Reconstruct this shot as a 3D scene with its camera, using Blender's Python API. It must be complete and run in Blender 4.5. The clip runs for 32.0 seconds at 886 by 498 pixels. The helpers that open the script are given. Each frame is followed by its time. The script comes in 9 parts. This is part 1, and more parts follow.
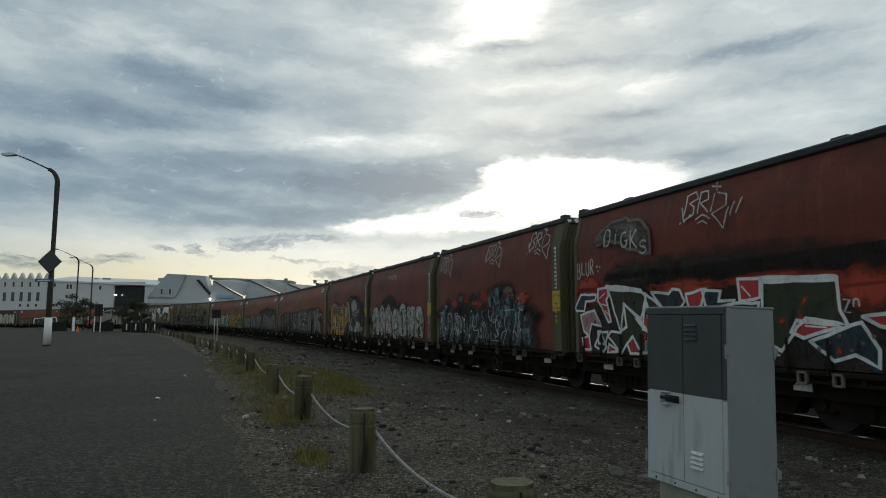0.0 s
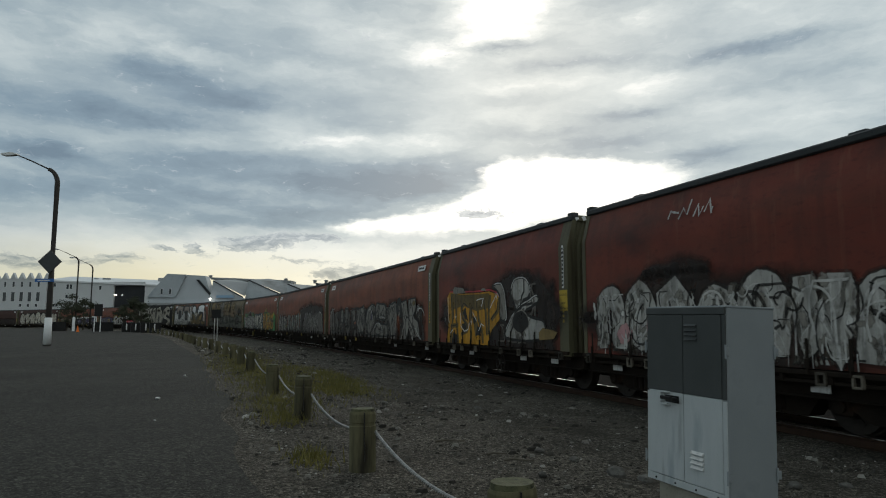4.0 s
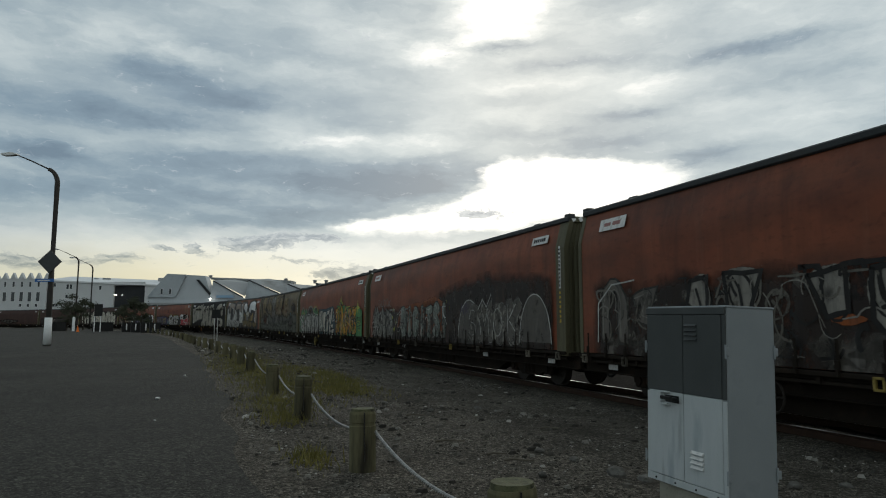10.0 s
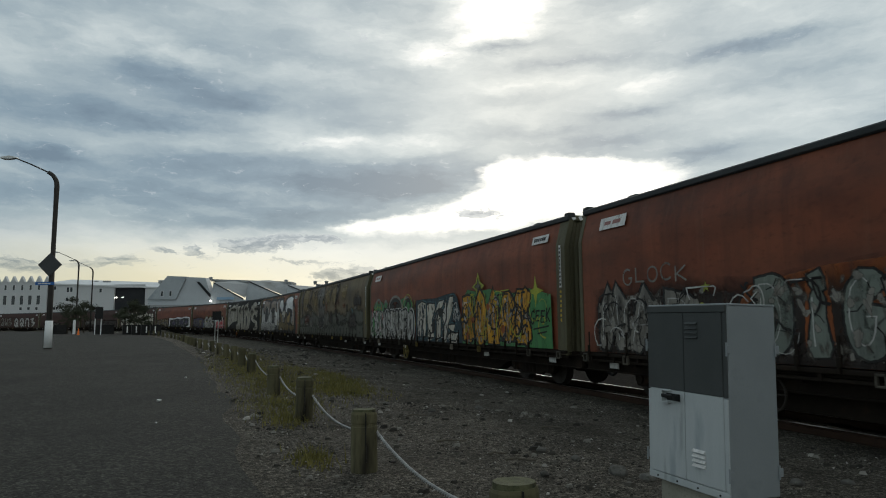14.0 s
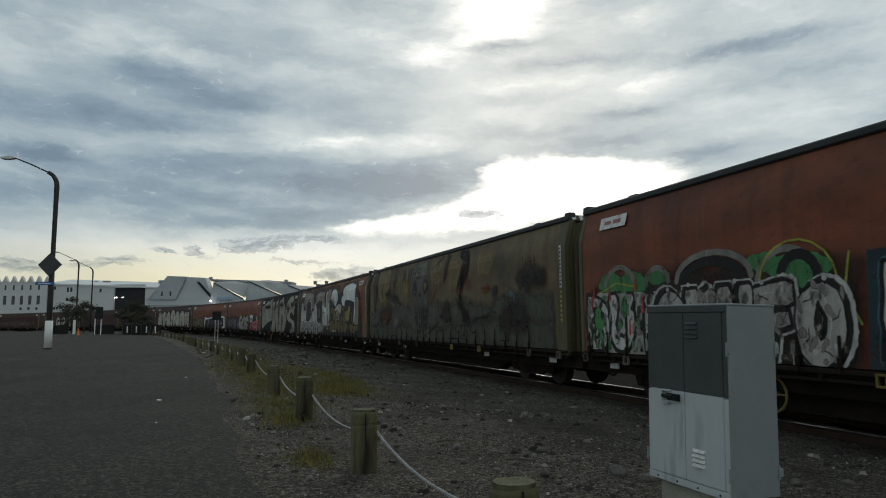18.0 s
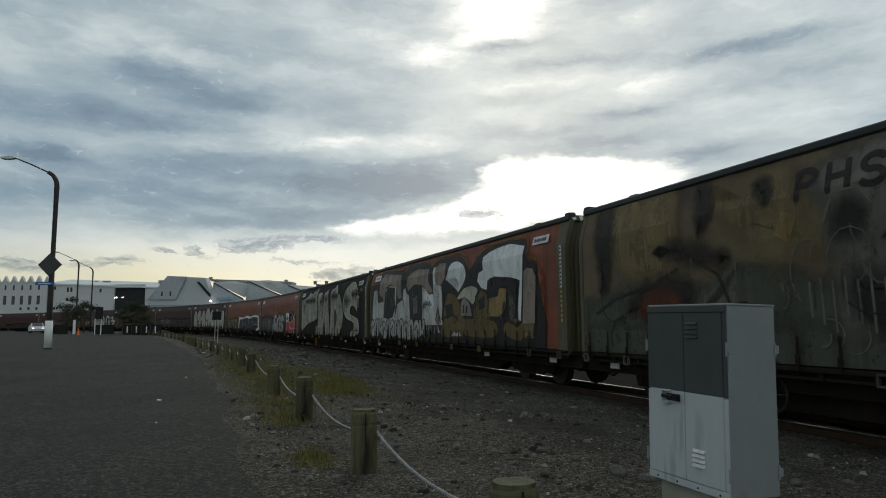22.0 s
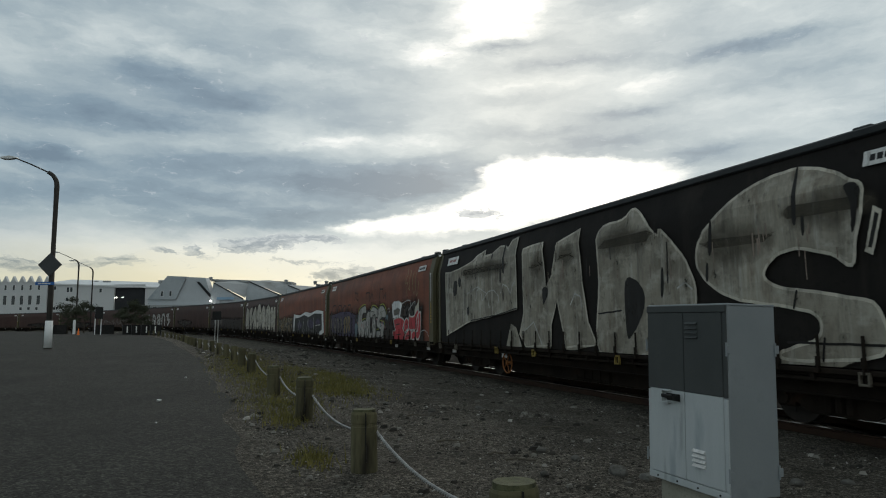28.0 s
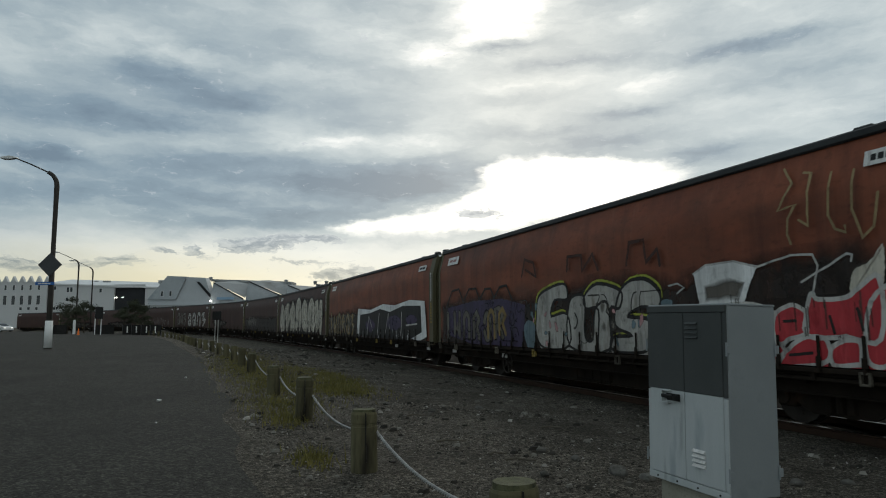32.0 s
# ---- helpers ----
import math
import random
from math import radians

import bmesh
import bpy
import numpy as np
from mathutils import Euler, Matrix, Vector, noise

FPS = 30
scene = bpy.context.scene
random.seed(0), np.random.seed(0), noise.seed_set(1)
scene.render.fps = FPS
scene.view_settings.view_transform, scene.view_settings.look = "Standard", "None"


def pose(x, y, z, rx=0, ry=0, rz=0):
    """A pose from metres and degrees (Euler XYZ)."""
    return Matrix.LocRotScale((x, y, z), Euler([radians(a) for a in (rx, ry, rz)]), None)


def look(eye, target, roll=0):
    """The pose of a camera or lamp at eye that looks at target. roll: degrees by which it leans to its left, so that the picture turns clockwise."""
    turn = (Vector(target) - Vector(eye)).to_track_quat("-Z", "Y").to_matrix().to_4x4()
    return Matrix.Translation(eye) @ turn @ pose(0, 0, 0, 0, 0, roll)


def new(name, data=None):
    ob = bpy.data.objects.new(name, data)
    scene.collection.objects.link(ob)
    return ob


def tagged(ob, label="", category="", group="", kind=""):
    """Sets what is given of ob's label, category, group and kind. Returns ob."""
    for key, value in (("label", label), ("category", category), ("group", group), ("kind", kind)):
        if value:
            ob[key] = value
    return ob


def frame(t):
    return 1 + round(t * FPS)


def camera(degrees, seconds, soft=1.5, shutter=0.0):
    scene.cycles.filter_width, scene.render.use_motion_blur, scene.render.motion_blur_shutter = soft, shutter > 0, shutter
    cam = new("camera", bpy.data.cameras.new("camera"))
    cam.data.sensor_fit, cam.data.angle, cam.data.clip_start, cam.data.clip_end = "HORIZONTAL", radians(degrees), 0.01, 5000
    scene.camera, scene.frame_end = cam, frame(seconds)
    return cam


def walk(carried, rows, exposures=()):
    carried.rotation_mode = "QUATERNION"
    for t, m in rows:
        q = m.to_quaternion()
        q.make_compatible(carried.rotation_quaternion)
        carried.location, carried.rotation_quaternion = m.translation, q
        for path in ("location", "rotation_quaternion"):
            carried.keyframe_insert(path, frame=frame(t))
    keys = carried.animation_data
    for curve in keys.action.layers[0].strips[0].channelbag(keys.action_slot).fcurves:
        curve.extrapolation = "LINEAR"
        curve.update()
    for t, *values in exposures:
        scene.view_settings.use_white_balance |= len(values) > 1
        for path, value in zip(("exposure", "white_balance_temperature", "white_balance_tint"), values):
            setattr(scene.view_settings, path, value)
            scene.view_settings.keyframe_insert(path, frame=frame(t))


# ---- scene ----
# ---- camera ----
EYE = (0.0, 0.0, 1.35)
PITCH = 6.57


def aim(roll):
    p = radians(PITCH)
    return look(EYE, (EYE[0], EYE[1] + 10 * math.cos(p), EYE[2] + 10 * math.sin(p)), roll)


cam = camera(68.6, 32.0, soft=1.05, shutter=0.12)
walk(cam, [(0.0, aim(0.0)), (13.0, aim(0.0)), (13.9, aim(-0.46)), (32.0, aim(-0.46))])

# ---- light ----
SUN_AZ, SUN_EL = 8.0, 24.0


def build_world():
    world = bpy.data.worlds.new("evening_sky")
    scene.world = world
    world.use_nodes = True
    nt = world.node_tree
    nt.nodes.clear()
    N, Lk = nt.nodes.new, nt.links.new

    def put(sock, v):
        if hasattr(v, "default_value"):
            Lk(v, sock)
        else:
            sock.default_value = v

    def m(op, a, b=0.0, c=None):
        n = N("ShaderNodeMath")
        n.operation = op
        put(n.inputs[0], a)
        put(n.inputs[1], b)
        if c is not None:
            put(n.inputs[2], c)
        return n.outputs[0]

    def noise_tex(vec, scale, detail=6.0, rough=0.55, distort=0.0):
        n = N("ShaderNodeTexNoise")
        Lk(vec, n.inputs["Vector"])
        n.inputs["Scale"].default_value = scale
        n.inputs["Detail"].default_value = detail
        n.inputs["Roughness"].default_value = rough
        n.inputs["Distortion"].default_value = distort
        return n.outputs["Fac"]

    def combine(x, y, z):
        n = N("ShaderNodeCombineXYZ")
        put(n.inputs[0], x)
        put(n.inputs[1], y)
        put(n.inputs[2], z)
        return n.outputs[0]

    def ramp(fac, stops):
        n = N("ShaderNodeValToRGB")
        Lk(fac, n.inputs[0])
        el = n.color_ramp.elements
        while len(el) < len(stops):
            el.new(0.5)
        for e, (pos, col) in zip(el, stops):
            e.position, e.color = pos, (*col, 1)
        return n.outputs[0]

    tc = N("ShaderNodeTexCoord")
    sep = N("ShaderNodeSeparateXYZ")
    Lk(tc.outputs["Generated"], sep.inputs[0])
    x, y, z = sep.outputs
    az = m("MULTIPLY", m("ARCTAN2", x, y), 57.2958)
    el = m("MULTIPLY", m("ARCSINE", z), 57.2958)

    def spot(a, e, sa, se, tilt=0.0):
        da = m("SUBTRACT", az, a)
        de = m("SUBTRACT", m("SUBTRACT", el, e), m("MULTIPLY", da, tilt))
        qa = m("POWER", m("ABSOLUTE", m("DIVIDE", da, sa)), 2.0)
        qe = m("POWER", m("ABSOLUTE", m("DIVIDE", de, se)), 2.0)
        return m("EXPONENT", m("MULTIPLY", m("ADD", qa, qe), -1.0))

    # a broken deck of stratocumulus: broad masses, ragged edges, gaps that let the low sun's glare through
    def plane(ka, ke, w):
        return combine(m("MULTIPLY", az, ka), m("MULTIPLY", el, ke), w)

    def smooth(v, lo, hi):
        n = N("ShaderNodeMapRange")
        n.interpolation_type = "SMOOTHSTEP"
        put(n.inputs[0], v)
        n.inputs[1].default_value, n.inputs[2].default_value = lo, hi
        return n.outputs[0]

    def total(items):
        v = None
        for k, a, e, sa, se, tilt in items:
            q = m("MULTIPLY", spot(a, e, sa, se, tilt), k)
            v = q if v is None else m("ADD", v, q)
        return v

    def mixc(f, a, b):
        n = N("ShaderNodeMix")
        n.data_type = "RGBA"
        put(n.inputs[0], f)
        for sock, c in ((n.inputs[6], a), (n.inputs[7], b)):
            if isinstance(c, tuple):
                sock.default_value = (*c, 1)
            else:
                Lk(c, sock)
        return n.outputs[2]

    w1 = noise_tex(plane(0.30, 0.75, 5.0), 1.0, 8.0, 0.62)
    w2 = noise_tex(plane(0.30, 0.75, 9.0), 1.0, 8.0, 0.62)
    az = m("MULTIPLY_ADD", m("SUBTRACT", w1, 0.5), 3.4, az)
    el = m("MULTIPLY_ADD", m("SUBTRACT", w2, 0.5), 1.7, el)
    big = noise_tex(plane(0.06, 0.21, 2.2), 1.0, 9.0, 0.58, 0.0)
    mid = noise_tex(plane(0.16, 0.52, 7.7), 1.0, 8.0, 0.60, 0.0)
    fine = noise_tex(plane(0.75, 2.1, 3.3), 1.0, 6.0, 0.65, 0.6)
    bright = [
        (0.62, 6.8, 26.1, 3.1, 2.17, 0.00), (0.38, 3.5, 26.6, 4.7, 2.59, 0.00), (0.35, 0.3, 23.2, 4.1, 1.27, 0.10), (0.28, -4.9, 24.4, 6.8, 1.61, -0.10), (0.20, 18.3, 19.8, 3.2, 0.89, 0.10), (0.25, 32.0, 16.0, 3.9, 0.90, 0.00),
        (0.30, 9.0, 20.5, 6.9, 0.65, 0.05), (0.28, 15.1, 25.4, 7.5, 1.11, 0.00), (0.22, 33.1, 22.0, 4.2, 1.92, 0.00), (0.20, -11.4, 21.3, 6.1, 1.00, 0.00), (0.22, -30.0, 21.9, 11.2, 1.59, 0.00), (0.15, 22.7, 17.5, 3.8, 0.80, 0.00),
        (0.25, 6.2, 18.1, 4.5, 0.66, 0.10), (0.30, -11.3, 15.7, 7.0, 0.67, 0.05), (0.20, -24.6, 22.0, 5.4, 0.75, 0.00), (0.30, -1.2, 16.5, 3.1, 1.44, 0.00),
    ]
    dark = [
        (-0.42, -23.6, 20.0, 4.3, 1.12, 0.02), (-0.42, -26.0, 16.3, 7.2, 1.04, 0.03), (-0.28, -18.1, 18.5, 4.3, 1.08, 0.05), (-0.50, -32.1, 12.9, 3.6, 0.92, -0.03), (-0.30, -11.2, 12.1, 13.6, 1.64, 0.05), (-0.50, -3.2, 12.1, 6.1, 1.77, 0.12),
        (-0.32, -25.3, 10.3, 12.6, 1.34, 0.00), (-0.32, -16.4, 9.0, 8.7, 0.67, 0.08), (-0.20, -14.2, 13.6, 11.9, 1.23, 0.00), (-0.45, 25.9, 21.6, 4.1, 0.58, 0.02), (-0.46, 16.3, 17.5, 3.5, 0.55, 0.03), (-0.42, 13.3, 15.2, 4.5, 0.85, 0.06),
        (-0.38, 22.5, 13.8, 3.2, 0.72, 0.10), (-0.45, 5.2, 23.7, 3.1, 0.50, 0.05), (-0.28, 11.6, 22.1, 5.4, 0.41, 0.02), (-0.20, 29.1, 18.8, 5.9, 0.91, 0.00), (-0.25, 8.9, 16.5, 4.9, 0.48, 0.00), (-0.20, 19.7, 21.4, 4.5, 0.61, 0.00),
    ]
    glare = [
        (1.00, 8.8, 11.2, 5.8, 3.02, 0.00), (0.90, 16.6, 11.6, 7.1, 1.89, 0.05), (1.00, 3.8, 10.0, 5.5, 1.68, 0.15), (0.80, -2.2, 8.7, 6.5, 1.09, 0.10), (0.60, -7.7, 8.6, 4.0, 0.59, 0.05), (0.75, 10.9, 13.3, 7.1, 1.06, 0.00),
        (0.26, -4.2, 6.6, 8.0, 1.49, 0.00), (0.70, 5.6, 13.4, 2.2, 0.9, 0.00), (-0.75, -0.6, 12.6, 3.0, 1.5, 0.10),
    ]
    puffs = [
        (1.30, -15.4, 7.0, 2.9, 0.62, 0.05), (1.10, -17.2, 6.5, 1.8, 0.57, 0.00), (1.10, -10.6, 7.4, 2.2, 0.39, 0.00), (1.30, -21.0, 6.2, 0.8, 0.51, -0.40), (1.10, -23.4, 6.0, 1.1, 0.27, 0.00), (1.30, -33.2, 4.7, 2.0, 0.58, -0.05),
        (1.20, -26.8, 5.2, 1.5, 0.40, 0.08), (1.00, -29.0, 4.8, 1.3, 0.26, 0.00), (1.20, 3.1, 9.7, 2.4, 0.45, 0.05), (1.10, -8.1, 4.6, 2.3, 0.54, 0.05), (0.90, -9.8, 4.2, 1.9, 0.34, 0.00), (0.70, -13.0, 5.4, 2.9, 0.24, 0.00),
    ]
    v = m("MULTIPLY_ADD", m("SUBTRACT", big, 0.5), 0.60, 0.50)
    v = m("MULTIPLY_ADD", m("SUBTRACT", mid, 0.5), 0.30, v)
    v = m("MULTIPLY_ADD", m("SUBTRACT", fine, 0.5), 0.10, v)
    # duller over the roofs to the left; unseen sky behind raised to light wagons
    turn = m("MULTIPLY", az, 0.0174533)
    v = m("MULTIPLY_ADD", m("SINE", turn), 0.125, v)
    v = m("MULTIPLY_ADD", m("SUBTRACT", 1.0, m("COSINE", turn)), 0.07, v)
    lump = N("ShaderNodeTexVoronoi")
    lump.feature = "SMOOTH_F1"
    lump.inputs["Smoothness"].default_value = 0.7
    Lk(plane(0.16, 0.40, 1.7), lump.inputs["Vector"])
    lump.inputs["Scale"].default_value = 1.0
    v = m("MULTIPLY_ADD", m("SUBTRACT", 0.45, lump.outputs["Distance"]), 0.22, v)
    v = m("ADD", v, m("MULTIPLY", total(bright), m("MULTIPLY_ADD", m("SUBTRACT", mid, 0.5), 1.6, 0.75)))
    v = m("ADD", v, m("MULTIPLY", total(dark), m("MULTIPLY_ADD", m("SUBTRACT", mid, 0.5), -1.8, 0.85)))
    cloud = ramp(v, [(0.0, (0.138, 0.198, 0.252)), (0.26, (0.214, 0.292, 0.348)), (0.50, (0.382, 0.458, 0.482)), (0.72, (0.59, 0.652, 0.645)), (0.88, (0.86, 0.885, 0.85)), (1.0, (1.25, 1.23, 1.15))])
    # the glare in the gap over the train and the pale band along the horizon
    gl = m("MULTIPLY_ADD", m("SUBTRACT", mid, 0.5), 0.75, total(glare))
    gl = m("MULTIPLY_ADD", m("SUBTRACT", fine, 0.5), 0.30, gl)
    cloud = mixc(smooth(gl, 0.38, 1.06), cloud, (1.28, 1.26, 1.16))
    band = m("MULTIPLY", smooth(m("MULTIPLY_ADD", m("SUBTRACT", mid, 0.5), 3.0, el), 8.6, 6.2), spot(-14.0, 3.5, 26.0, 30.0))
    cloud = mixc(m("MULTIPLY", band, 0.72), cloud, (0.94, 0.95, 0.91))
    # small ragged cumulus low over the roofs
    pf = m("MULTIPLY_ADD", m("SUBTRACT", fine, 0.5), 2.4, m("MULTIPLY", total(puffs), 0.85))
    cloud = mixc(m("MULTIPLY", smooth(pf, 0.24, 0.62), 0.90), cloud, mixc(smooth(fine, 0.35, 0.65), (0.17, 0.225, 0.29), (0.50, 0.55, 0.58)))
    warm = m("MULTIPLY", spot(-25.0, 3.4, 19.0, 2.8), 0.95)
    mix = N("ShaderNodeMix")
    mix.data_type, mix.blend_type = "RGBA", "MULTIPLY"
    put(mix.inputs[0], warm)
    Lk(cloud, mix.inputs[6])
    mix.inputs[7].default_value = (1.08, 0.95, 0.67, 1)
    sky = N("ShaderNodeTexSky")
    sky.sky_type, sky.sun_disc = "NISHITA", False
    sky.sun_elevation, sky.sun_rotation = radians(SUN_EL), radians(SUN_AZ)
    bg1, bg2, add, out = N("ShaderNodeBackground"), N("ShaderNodeBackground"), N("ShaderNodeAddShader"), N("ShaderNodeOutputWorld")
    Lk(mix.outputs[2], bg1.inputs[0])
    bg1.inputs[1].default_value = 0.92
    Lk(sky.outputs[0], bg2.inputs[0])
    bg2.inputs[1].default_value = 0.012
    Lk(bg1.outputs[0], add.inputs[0])
    Lk(bg2.outputs[0], add.inputs[1])
    Lk(add.outputs[0], out.inputs[0])


build_world()
sun = new("sun", bpy.data.lights.new("sun", "SUN"))
sun.data.energy, sun.data.angle, sun.data.color = 0.6, radians(14), (1.0, 0.95, 0.86)
sun.matrix_world = look((40 * math.sin(radians(SUN_AZ)), 40 * math.cos(radians(SUN_AZ)), 40 * math.tan(radians(SUN_EL))), (0, 0, 0))
scene.view_settings.exposure = 0.0


# ---- materials ----
def material(name, c1, c2, scale=4.0, rough=0.8, metal=0.0, bump=0.2, fine=60.0, c3=None, patch=0.6, patch_level=0.58, stretch=(1, 1, 1), rand=0.0, coords="Object", bump_dist=0.01, gloss=0.25, speck=1.0):
    """Two-colour grain at scale, fine grain on top, and patches of c3."""
    mt = bpy.data.materials.new(name)
    mt.use_nodes = True
    nt = mt.node_tree
    N, Lk = nt.nodes.new, nt.links.new
    bs = nt.nodes["Principled BSDF"]
    bs.inputs["Roughness"].default_value, bs.inputs["Metallic"].default_value = rough, metal
    bs.inputs["Specular IOR Level"].default_value = gloss
    tc, mp = N("ShaderNodeTexCoord"), N("ShaderNodeMapping")
    Lk(tc.outputs[coords], mp.inputs[0])
    mp.inputs["Scale"].default_value = stretch

    def nz(s, d=5.0, r=0.6):
        n = N("ShaderNodeTexNoise")
        Lk(mp.outputs[0], n.inputs["Vector"])
        n.inputs["Scale"].default_value, n.inputs["Detail"].default_value, n.inputs["Roughness"].default_value = s, d, r
        return n.outputs["Fac"]

    def mixc(f, a, b):
        n = N("ShaderNodeMix")
        n.data_type = "RGBA"
        Lk(f, n.inputs[0])
        for sock, v in ((n.inputs[6], a), (n.inputs[7], b)):
            if isinstance(v, tuple):
                sock.default_value = (*v, 1)
            else:
                Lk(v, sock)
        return n.outputs[2]

    def rng(f, a, b):
        n = N("ShaderNodeMapRange")
        Lk(f, n.inputs[0])
        n.inputs[1].default_value, n.inputs[2].default_value = a, b
        return n.outputs[0]

    col = mixc(rng(nz(scale), 0.3, 0.7), c1, c2)
    grain = nz(fine, 3.0)
    dark = tuple((1 - 0.4 * speck) * a for a in c1)
    col = mixc(rng(grain, 0.55, 0.85), col, dark)
    if c3:
        col = mixc(rng(nz(scale * patch), patch_level, patch_level + 0.14), col, c3)
    if rand:
        oi, hs, mr = N("ShaderNodeObjectInfo"), N("ShaderNodeHueSaturation"), N("ShaderNodeMapRange")
        Lk(oi.outputs["Random"], mr.inputs[0])
        mr.inputs[3].default_value, mr.inputs[4].default_value = 1 - rand, 1 + rand
        Lk(mr.outputs[0], hs.inputs["Value"])
        Lk(col, hs.inputs["Color"])
        col = hs.outputs[0]
    Lk(col, bs.inputs["Base Color"])
    if bump:
        bp = N("ShaderNodeBump")
        bp.inputs["Strength"].default_value, bp.inputs["Distance"].default_value = bump, bump_dist
        Lk(grain, bp.inputs["Height"])
        Lk(bp.outputs[0], bs.inputs["Normal"])
    return mt


def add_streaks(mt, col, amount, across=4.0, down=0.28, lo=0.50, hi=0.72):
    """Rain streaks and grime that run down a surface, over whatever colour it has."""
    nt = mt.node_tree
    N, Lk = nt.nodes.new, nt.links.new
    bs = nt.nodes["Principled BSDF"]
    was = bs.inputs["Base Color"].links[0].from_socket
    tc, mp, nz, mr, mul, mx = N("ShaderNodeTexCoord"), N("ShaderNodeMapping"), N("ShaderNodeTexNoise"), N("ShaderNodeMapRange"), N("ShaderNodeMath"), N("ShaderNodeMix")
    Lk(tc.outputs["Object"], mp.inputs[0])
    mp.inputs["Scale"].default_value = (across, across, down)
    Lk(mp.outputs[0], nz.inputs["Vector"])
    nz.inputs["Scale"].default_value, nz.inputs["Detail"].default_value, nz.inputs["Roughness"].default_value = 1.0, 6.0, 0.65
    Lk(nz.outputs["Fac"], mr.inputs[0])
    mr.inputs[1].default_value, mr.inputs[2].default_value = lo, hi
    mul.operation = "MULTIPLY"
    Lk(mr.outputs[0], mul.inputs[0])
    mul.inputs[1].default_value = amount
    mx.data_type = "RGBA"
    Lk(mul.outputs[0], mx.inputs[0])
    Lk(was, mx.inputs[6])
    mx.inputs[7].default_value = (*col, 1)
    Lk(mx.outputs[2], bs.inputs["Base Color"])
    return mt


def add_chips(mt, scale, lo, hi, bump=0.6, dist=0.012, spread=0.5):
    """Stone chips: each cell of the surface a little lighter or darker, with relief between them."""
    nt = mt.node_tree
    N, Lk = nt.nodes.new, nt.links.new
    bs = nt.nodes["Principled BSDF"]
    col = bs.inputs["Base Color"].links[0].from_socket
    tc = N("ShaderNodeTexCoord")
    heights = []
    for sc in (scale, scale * 2.3):
        vo, sp, mr, mx = N("ShaderNodeTexVoronoi"), N("ShaderNodeSeparateColor"), N("ShaderNodeMapRange"), N("ShaderNodeVectorMath")
        Lk(tc.outputs["Object"], vo.inputs["Vector"])
        vo.inputs["Scale"].default_value = sc
        Lk(vo.outputs["Color"], sp.inputs[0])
        pw = N("ShaderNodeMath")
        pw.operation = "POWER"
        Lk(sp.outputs[0], pw.inputs[0])
        pw.inputs[1].default_value = 2.0
        Lk(pw.outputs[0], mr.inputs[0])
        mr.inputs[3].default_value, mr.inputs[4].default_value = lo, hi
        mx.operation = "SCALE"
        Lk(col, mx.inputs[0])
        Lk(mr.outputs[0], mx.inputs["Scale"])
        col = mx.outputs[0]
        heights.append(vo.outputs["Distance"])
    Lk(col, bs.inputs["Base Color"])
    bp = N("ShaderNodeBump")
    bp.invert = True
    bp.inputs["Strength"].default_value, bp.inputs["Distance"].default_value = bump, dist
    Lk(heights[0], bp.inputs["Height"])
    if bs.inputs["Normal"].links:
        Lk(bs.inputs["Normal"].links[0].from_socket, bp.inputs["Normal"])
    Lk(bp.outputs[0], bs.inputs["Normal"])
    return mt


def glow_material(name, col, power):
    mt = bpy.data.materials.new(name)
    mt.use_nodes = True
    bs = mt.node_tree.nodes["Principled BSDF"]
    bs.inputs["Base Color"].default_value = (*col, 1)
    bs.inputs["Emission Color"].default_value = (*col, 1)
    bs.inputs["Emission Strength"].default_value = power
    return mt


def glass_material(name, col=(0.02, 0.025, 0.03), rough=0.08):
    mt = bpy.data.materials.new(name)
    mt.use_nodes = True
    bs = mt.node_tree.nodes["Principled BSDF"]
    bs.inputs["Base Color"].default_value = (*col, 1)
    bs.inputs["Roughness"].default_value = rough
    return mt


M = {}
M["asphalt"] = material("asphalt", (0.0305, 0.0296, 0.0252), (0.0470, 0.0456, 0.0388), 0.35, 0.9, 0, 0.8, 75, (0.115, 0.113, 0.104), 150.0, 0.63, bump_dist=0.02, gloss=0.12)
M["gravel"] = material("gravel", (0.068, 0.061, 0.050), (0.122, 0.110, 0.090), 0.8, 0.95, 0, 1.0, 48, (0.19, 0.18, 0.155), 40.0, 0.62, bump_dist=0.04, gloss=0.08)
add_chips(M["asphalt"], 36.0, 0.66, 1.75, 0.7, 0.012)
add_chips(M["gravel"], 34.0, 0.60, 1.90, 0.9, 0.025)
# worn lanes, damp ground and dust, metres across
add_streaks(M["asphalt"], (0.030, 0.029, 0.026), 0.55, 0.30, 1.0, 0.50, 0.68)
add_streaks(M["asphalt"], (0.070, 0.068, 0.060), 0.30, 0.16, 1.0, 0.55, 0.70)
add_streaks(M["gravel"], (0.040, 0.035, 0.028), 0.50, 0.55, 1.0, 0.50, 0.66)
add_streaks(M["gravel"], (0.155, 0.146, 0.126), 0.35, 0.9, 1.0, 0.56, 0.70)


